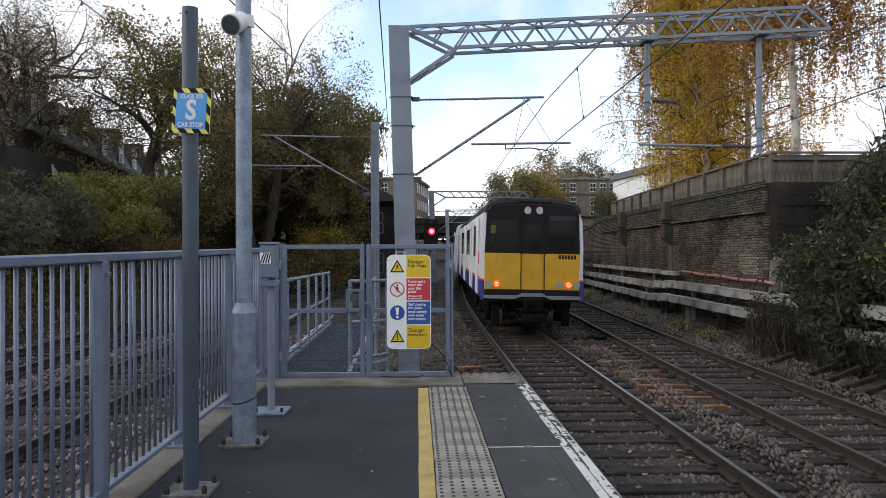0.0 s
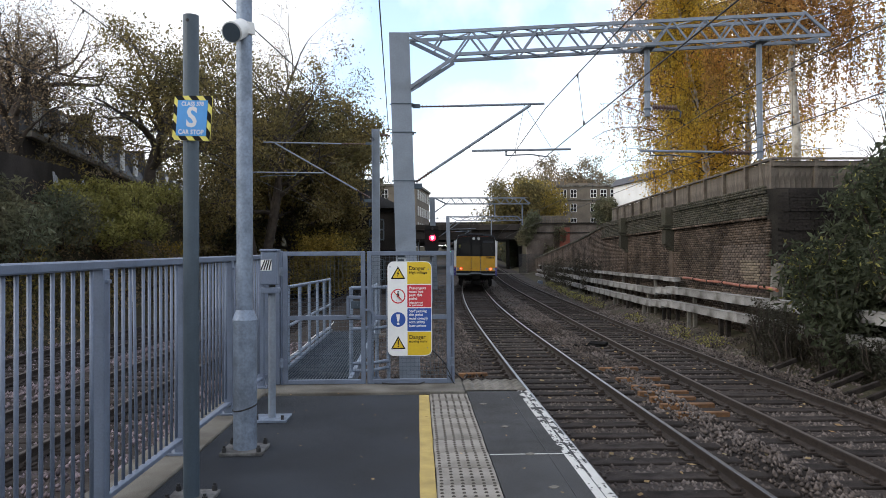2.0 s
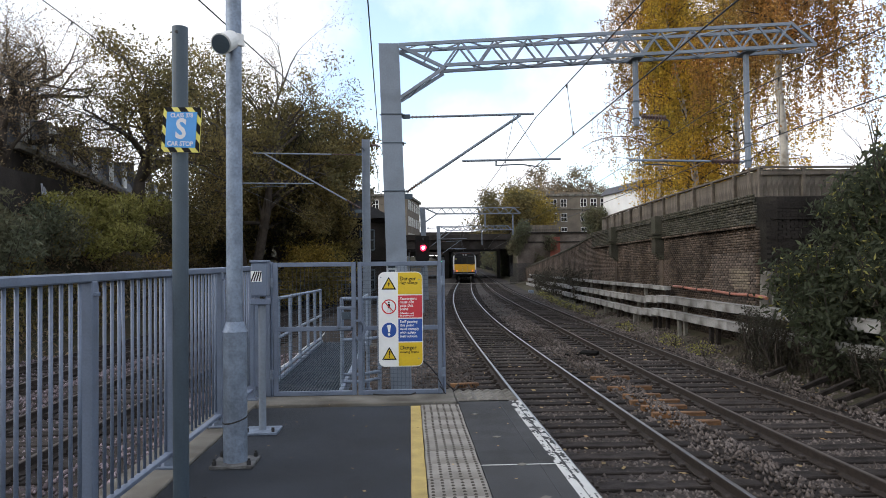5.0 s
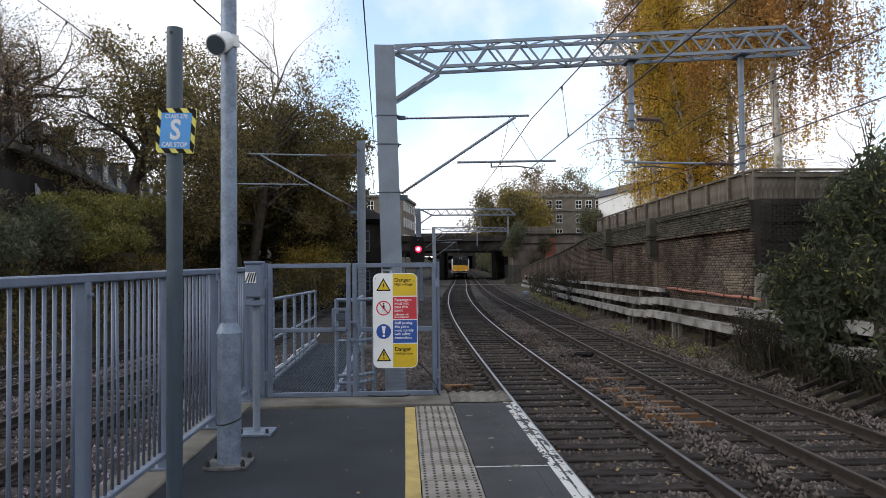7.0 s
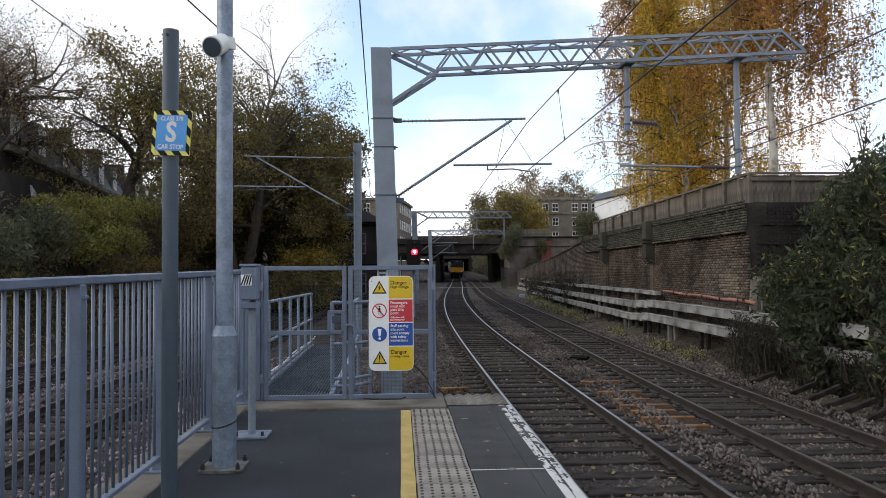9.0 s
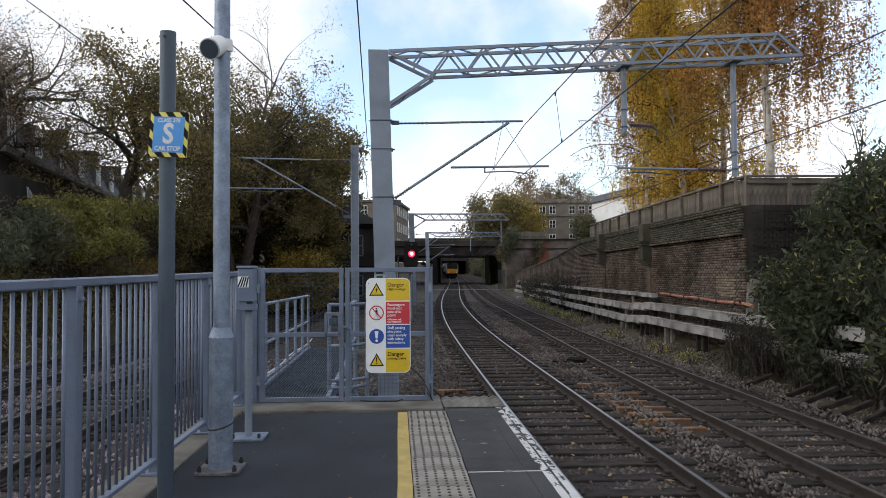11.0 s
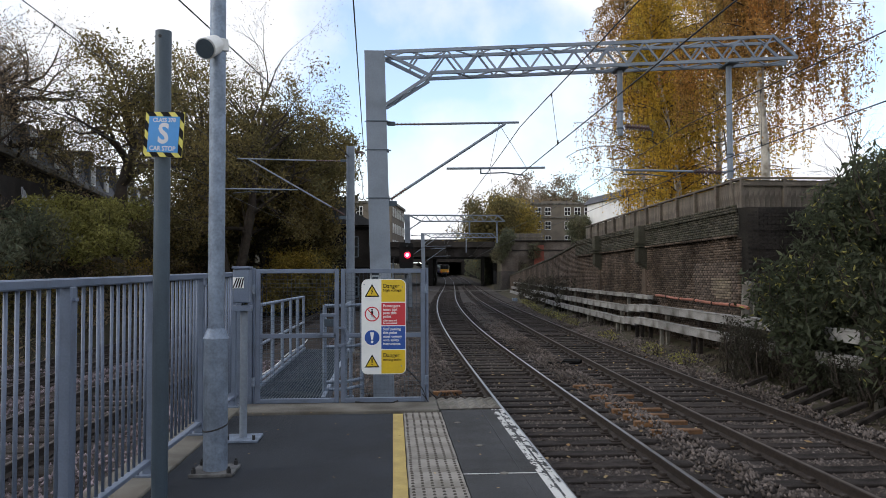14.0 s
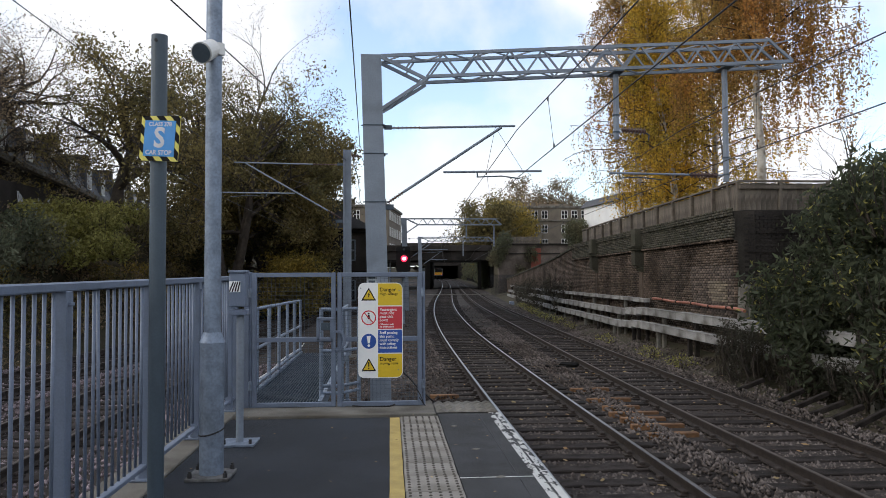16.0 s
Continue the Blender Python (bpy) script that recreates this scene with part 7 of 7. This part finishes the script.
def make_white_house():
    w = thing("white_house", "small white rendered house with a dark pitched roof", "house", pose(25.0, 78, 3.9, 0, 0, 8))
    b = bmesh.new()
    box(b, (0, 0, 2.6), (6, 9, 5.2), 0.03)
    part("wall", b, M_RENDER, w)
    b = bmesh.new()
    prism(b, [(-3.3, 5.2), (3.3, 5.2), (2.6, 6.0), (-2.6, 6.0)], -4.8, 4.8)
    part("roof", b, M_SLATE, w)
    b = bmesh.new()
    box(b, (-1.8, -2.0, 6.5), (1.1, 1.5, 1.7), 0.03)
    part("chimney", b, M_RENDER, w)
    b = bmesh.new()
    rod(b, (-2.4, -4.6, 0), (-2.4, -4.6, 5.2), 0.06, seg=6)
    part("downpipe", b, M_BLACK, w)


def make_terrace():
    """Mansard-roofed terrace above the left bank, behind a painted boundary wall."""
    def along(y, off=0.0):
        return -17.9 + off - 0.143 * (y - 45.5)

    ang = math.degrees(math.atan(0.143))
    w = thing("boundary_wall", "dark boundary wall with pale graffiti above the bank", "wall", kind="structure")
    for y0 in range(20, 96, 6):
        b = bmesh.new()
        tops = [5.2 + 0.042 * (y - 31.5) for y in (y0, y0 + 6)]
        lo = []
        for y, zt in zip((y0, y0 + 6), tops):
            x = along(y, 1.6)
            lo.append([b.verts.new(q) for q in ((x, y, 0.5), (x, y, zt), (x - 0.35, y, zt), (x - 0.35, y, 0.5))])
        for j in range(3):
            b.faces.new((lo[0][j], lo[1][j], lo[1][j + 1], lo[0][j + 1]))
        b.faces.new(lo[0])
        b.faces.new(lo[1][::-1])
        bmesh.ops.recalc_face_normals(b, faces=b.faces)
        part("brickwork", b, M_DARKBRICK, w)
    rng = random.Random(9)
    for k, y in enumerate((29.5, 31.2, 33.0, 34.6, 37.5, 74.0, 77.0, 80.0)):
        b = bmesh.new()
        prev = None
        for j in range(18):
            yy = y + 0.55 * math.cos(j * 1.7 + k) + 0.3 * rng.uniform(-1, 1)
            q = Vector((along(yy, 1.6) + 0.02, yy, 4.35 + 0.042 * (y - 31.5) + 0.42 * math.sin(j * 2.3 + k) + 0.15 * rng.uniform(-1, 1)))
            if prev:
                beam(b, prev, q, 0.02, 0.06)
            prev = q
        part("graffiti_stroke", b, M_GRAFFITI, w, "pale spray-painted scrawl")
    for i in range(8):
        y = 34 + i * 7.4
        h = thing("terraced_house", "dark-roofed terraced house with white dormer windows", "house", pose(along(y), y, 3.3, 0, 0, 90 + ang), "terrace above the bank")
        b = bmesh.new()
        box(b, (0, 4, 1.6), (7.4, 8, 3.2), 0.03)
        part("wall", b, M_DARKBRICK, h)
        b = bmesh.new()
        vs = []
        for z, ins in ((3.2, 0.0), (5.3, 0.9), (5.6, 2.4)):
            vs.append([b.verts.new(q) for q in ((-3.7, ins, z), (3.7, ins, z), (3.7, 8 - ins, z), (-3.7, 8 - ins, z))])
        for r0, r1 in zip(vs[:-1], vs[1:]):
            for j in range(4):
                b.faces.new((r0[j], r0[(j + 1) % 4], r1[(j + 1) % 4], r1[j]))
        b.faces.new(vs[-1])
        part("mansard_roof", b, M_SLATE, h)
        b = bmesh.new()
        box(b, (0, -0.1, 3.2), (7.4, 0.4, 0.25), 0.02)
        part("parapet", b, M_CONCRETE, h)
        for x2 in (-1.8, 1.8):
            b = bmesh.new()
            box(b, (x2, 0.7, 4.25), (1.35, 1.0, 1.7), 0.02)
            part("dormer", b, M_SLATE, h)
            sash(h, 0.7, 1.1, pose(x2, 0.17, 4.25))
        b = bmesh.new()
        box(b, (3.7, 3, 5.6), (0.6, 3.0, 2.0), 0.03)
        part("chimney", b, M_DARKBRICK, h)


def make_far_left():
    """Station buildings and tall terrace beside the bridge."""
    t = thing("tall_terrace", "tall pale brick terrace beyond the bridge", "building", pose(-8.2, 138, 4.5, 0, 0, -8))
    b = bmesh.new()
    box(b, (0, 9, 5.0), (16, 18, 10), 0.05)
    part("wall", b, M_FLATBRICK, t)
    for z in (2.6, 5.6, 8.6):
        for x in np.arange(-7, 8, 2.3):
            sash(t, 1.1, 1.6, pose(float(x), -0.02, z))
    for z in (2.6, 5.6, 8.6):
        for y in np.arange(2, 18, 2.6):
            sash(t, 1.1, 1.6, pose(8.02, float(y), z, 0, 0, 90))
    b = bmesh.new()
    box(b, (0, 9, 10.2), (16.6, 18.6, 0.5), 0.05)
    for x in (-6, 0, 6):
        box(b, (x, 6, 11.2), (1.2, 2.4, 1.8), 0.04)
    part("cornice", b, M_CONCRETE, t)
    s = thing("relay_building", "dark timber and brick lineside building by the signal", "building", pose(-3.3, 49, -1.1))
    b = bmesh.new()
    box(b, (0, 3, 2.9), (4.2, 6, 5.8), 0.03)
    part("wall", b, M_DARKBRICK, s)
    b = bmesh.new()
    prism(b, [(-2.4, 5.8), (2.4, 5.8), (0, 7.0)], -0.4, 6.4)
    part("roof", b, M_SLATE, s)
    for z in (1.8, 4.4):
        sash(s, 0.9, 1.3, pose(0.6, -0.02, z), paint=M_POLE)
        b = bmesh.new()
        box(b, (0, -0.1, z + 1.2), (4.3, 0.25, 0.15), 0.02)
        part("ledge", b, M_UNDER, s)
    p = thing("far_platform", "far station platform with a low canopy beyond the signal", "platform", pose(-1.2, 84, -1.1))
    b = bmesh.new()
    box(b, (0, 20, 0.45), (5.0, 40, 0.95), 0.02)
    part("platform_body", b, M_CONCRETE, p)
    b = bmesh.new()
    box(b, (0, 22, 4.6), (6.0, 34, 0.35), 0.03)
    part("canopy", b, M_UNDER, p)
    for y in range(6, 40, 6):
        b = bmesh.new()
        rod(b, (1.2, y, 0.9), (1.2, y, 4.5), 0.08, seg=8)
        part("canopy_column", b, M_MAST, p)


def make_lineside():
    # newer sleepers lying loose between the tracks
    for x, y, a, ln in ((4.37, 11.1, 1, 0.80), (4.37, 11.8, 0, 0.88), (4.33, 12.4, 0, 0.78), (4.35, 12.95, 1, 0.9), (4.32, 13.6, -1, 0.7), (4.35, 14.5, 0, 0.88), (4.33, 15.9, 1, 0.85), (1.12, 15.3, 2, 0.6)):
        t = thing("loose_timber", "orange-brown timber offcut lying in the ballast", "timber", pose(x, y, -1.02, 0, 0, a), "loose timbers")
        b = bmesh.new()
        box(b, (0, 0, 0.005), (ln, 0.13, 0.10), 0.012)
        part("plank", b, M_SLEEPER_NEW, t)
    for k, (x, y) in enumerate(((7.3, 15.6), (7.4, 14.1), (7.5, 13.5), (7.28, 12.7), (7.38, 12.2), (7.37, 11.5), (7.45, 10.8))):
        t = thing("cut_sleeper", "blackened cut sleeper with a raw yellow end on the bank", "timber", pose(x, y, ground_z(x, y) + 0.09, 0, -21 + 2 * math.sin(k * 2.2), 6 * math.sin(k * 1.7)), "cut sleepers on the bank")
        b = bmesh.new()
        box(b, (0.45, 0, 0), (0.82, 0.09, 0.09), 0.012)
        part("timber", b, M_SLEEPER, t)
        b = bmesh.new()
        box(b, (0.037, 0, 0), (0.012, 0.08, 0.08), 0.003)
        part("raw_end", b, M_SLEEPER_NEW, t, "raw yellow sawn end")
    d = thing("track_debris", "dark scrap metal between the tracks", "debris", pose(4.65, 20.2, -1.06))
    b = bmesh.new()
    box(b, (0, 0, 0.05), (0.9, 0.16, 0.08), 0.02, pose(0, 0, 0, 0, 4, 20))
    box(b, (0.3, 0.2, 0.08), (0.5, 0.3, 0.1), 0.02, pose(0, 0, 0, 8, 0, -30))
    part("scrap", b, M_UNDER, d)
    c = thing("white_conduit", "white cable conduit lying on the ballast", "cable")
    b = bmesh.new()
    wire(b, [(-3.25 + 0.05 * math.sin(y), y, -1.02) for y in np.arange(-4, 30, 1.0)], 0.022, 6)
    part("conduit", b, M_WHITE, c)
    k = thing("lineside_cable", "black cable crossing beside the platform end", "cable")
    b = bmesh.new()
    wire(b, [(0.5, 8.6, -0.25), (0.9, 9.2, -0.7), (1.3, 9.8, -1.0), (1.9, 10.6, -1.03)], 0.03, 6)
    wire(b, [(0.4, 9.6, -0.95), (1.0, 10.2, -1.0), (1.6, 10.9, -1.02)], 0.025, 6)
    part("cable", b, M_BLACK, k)
    for y in (17.4, 18.2):
        s = thing("marker_stake", "weathered white stake among the shrubs", "stake", pose(wall_x(y) - 0.35, y, -1.0, 0, 2, 0), "stakes by the wall")
        b = bmesh.new()
        box(b, (0, 0, 0.85), (0.08, 0.08, 1.7), 0.01)
        part("stake", b, M_CONCRETE, s)
    for y in (66,):
        s = thing("ground_box", "small grey lineside box beside the track", "equipment box", pose(wall_x(y) - 1.6, y, -1.1), "lineside boxes")
        b = bmesh.new()
        box(b, (0, 0, 0.25), (0.4, 0.5, 0.5), 0.03)
        part("case", b, M_GALV, s)


make_ground()
make_platform()
make_track("near_track", near_line, -20, 380, "running line with polished rails on dark timber sleepers", M_RAIL_TOP, lean=0.0)
make_track("far_track", far_line, -20, 380, "second line with dull rails on dark timber sleepers", M_RAIL_DULL)
make_track("left_track", left_line, -16, 120, "rusty rails left of the platform fence", M_RAIL_DULL)
make_track("outer_left_track", left_line_b, -16, 120, "rusty rails by the planted bank", M_RAIL_DULL)
make_wall()
make_low_wall()
make_bridge()
make_overhead()
make_fence()
make_gate()
make_sign()
make_car_stop()
make_lamp_column()
make_help_point()
make_ramp()
make_timber_fence()
make_troughs()
make_signal()
make_flats()
make_white_house()
make_terrace()
make_far_left()
make_lineside()
make_plants()
make_litter()
make_stones()
rear_car = make_car(True)
middle_car = make_car(False)
front_car = copy_thing(middle_car, pose(0, 0, 0))


def motions():
    times = [0.5 * i for i in range(33)]
    for i, car in enumerate((rear_car, middle_car, front_car)):
        walk(car, [(t, car_pose(TRAIN_START + TRAIN_SPEED * t + i * (CAR_L + 0.55))) for t in times])


motions()
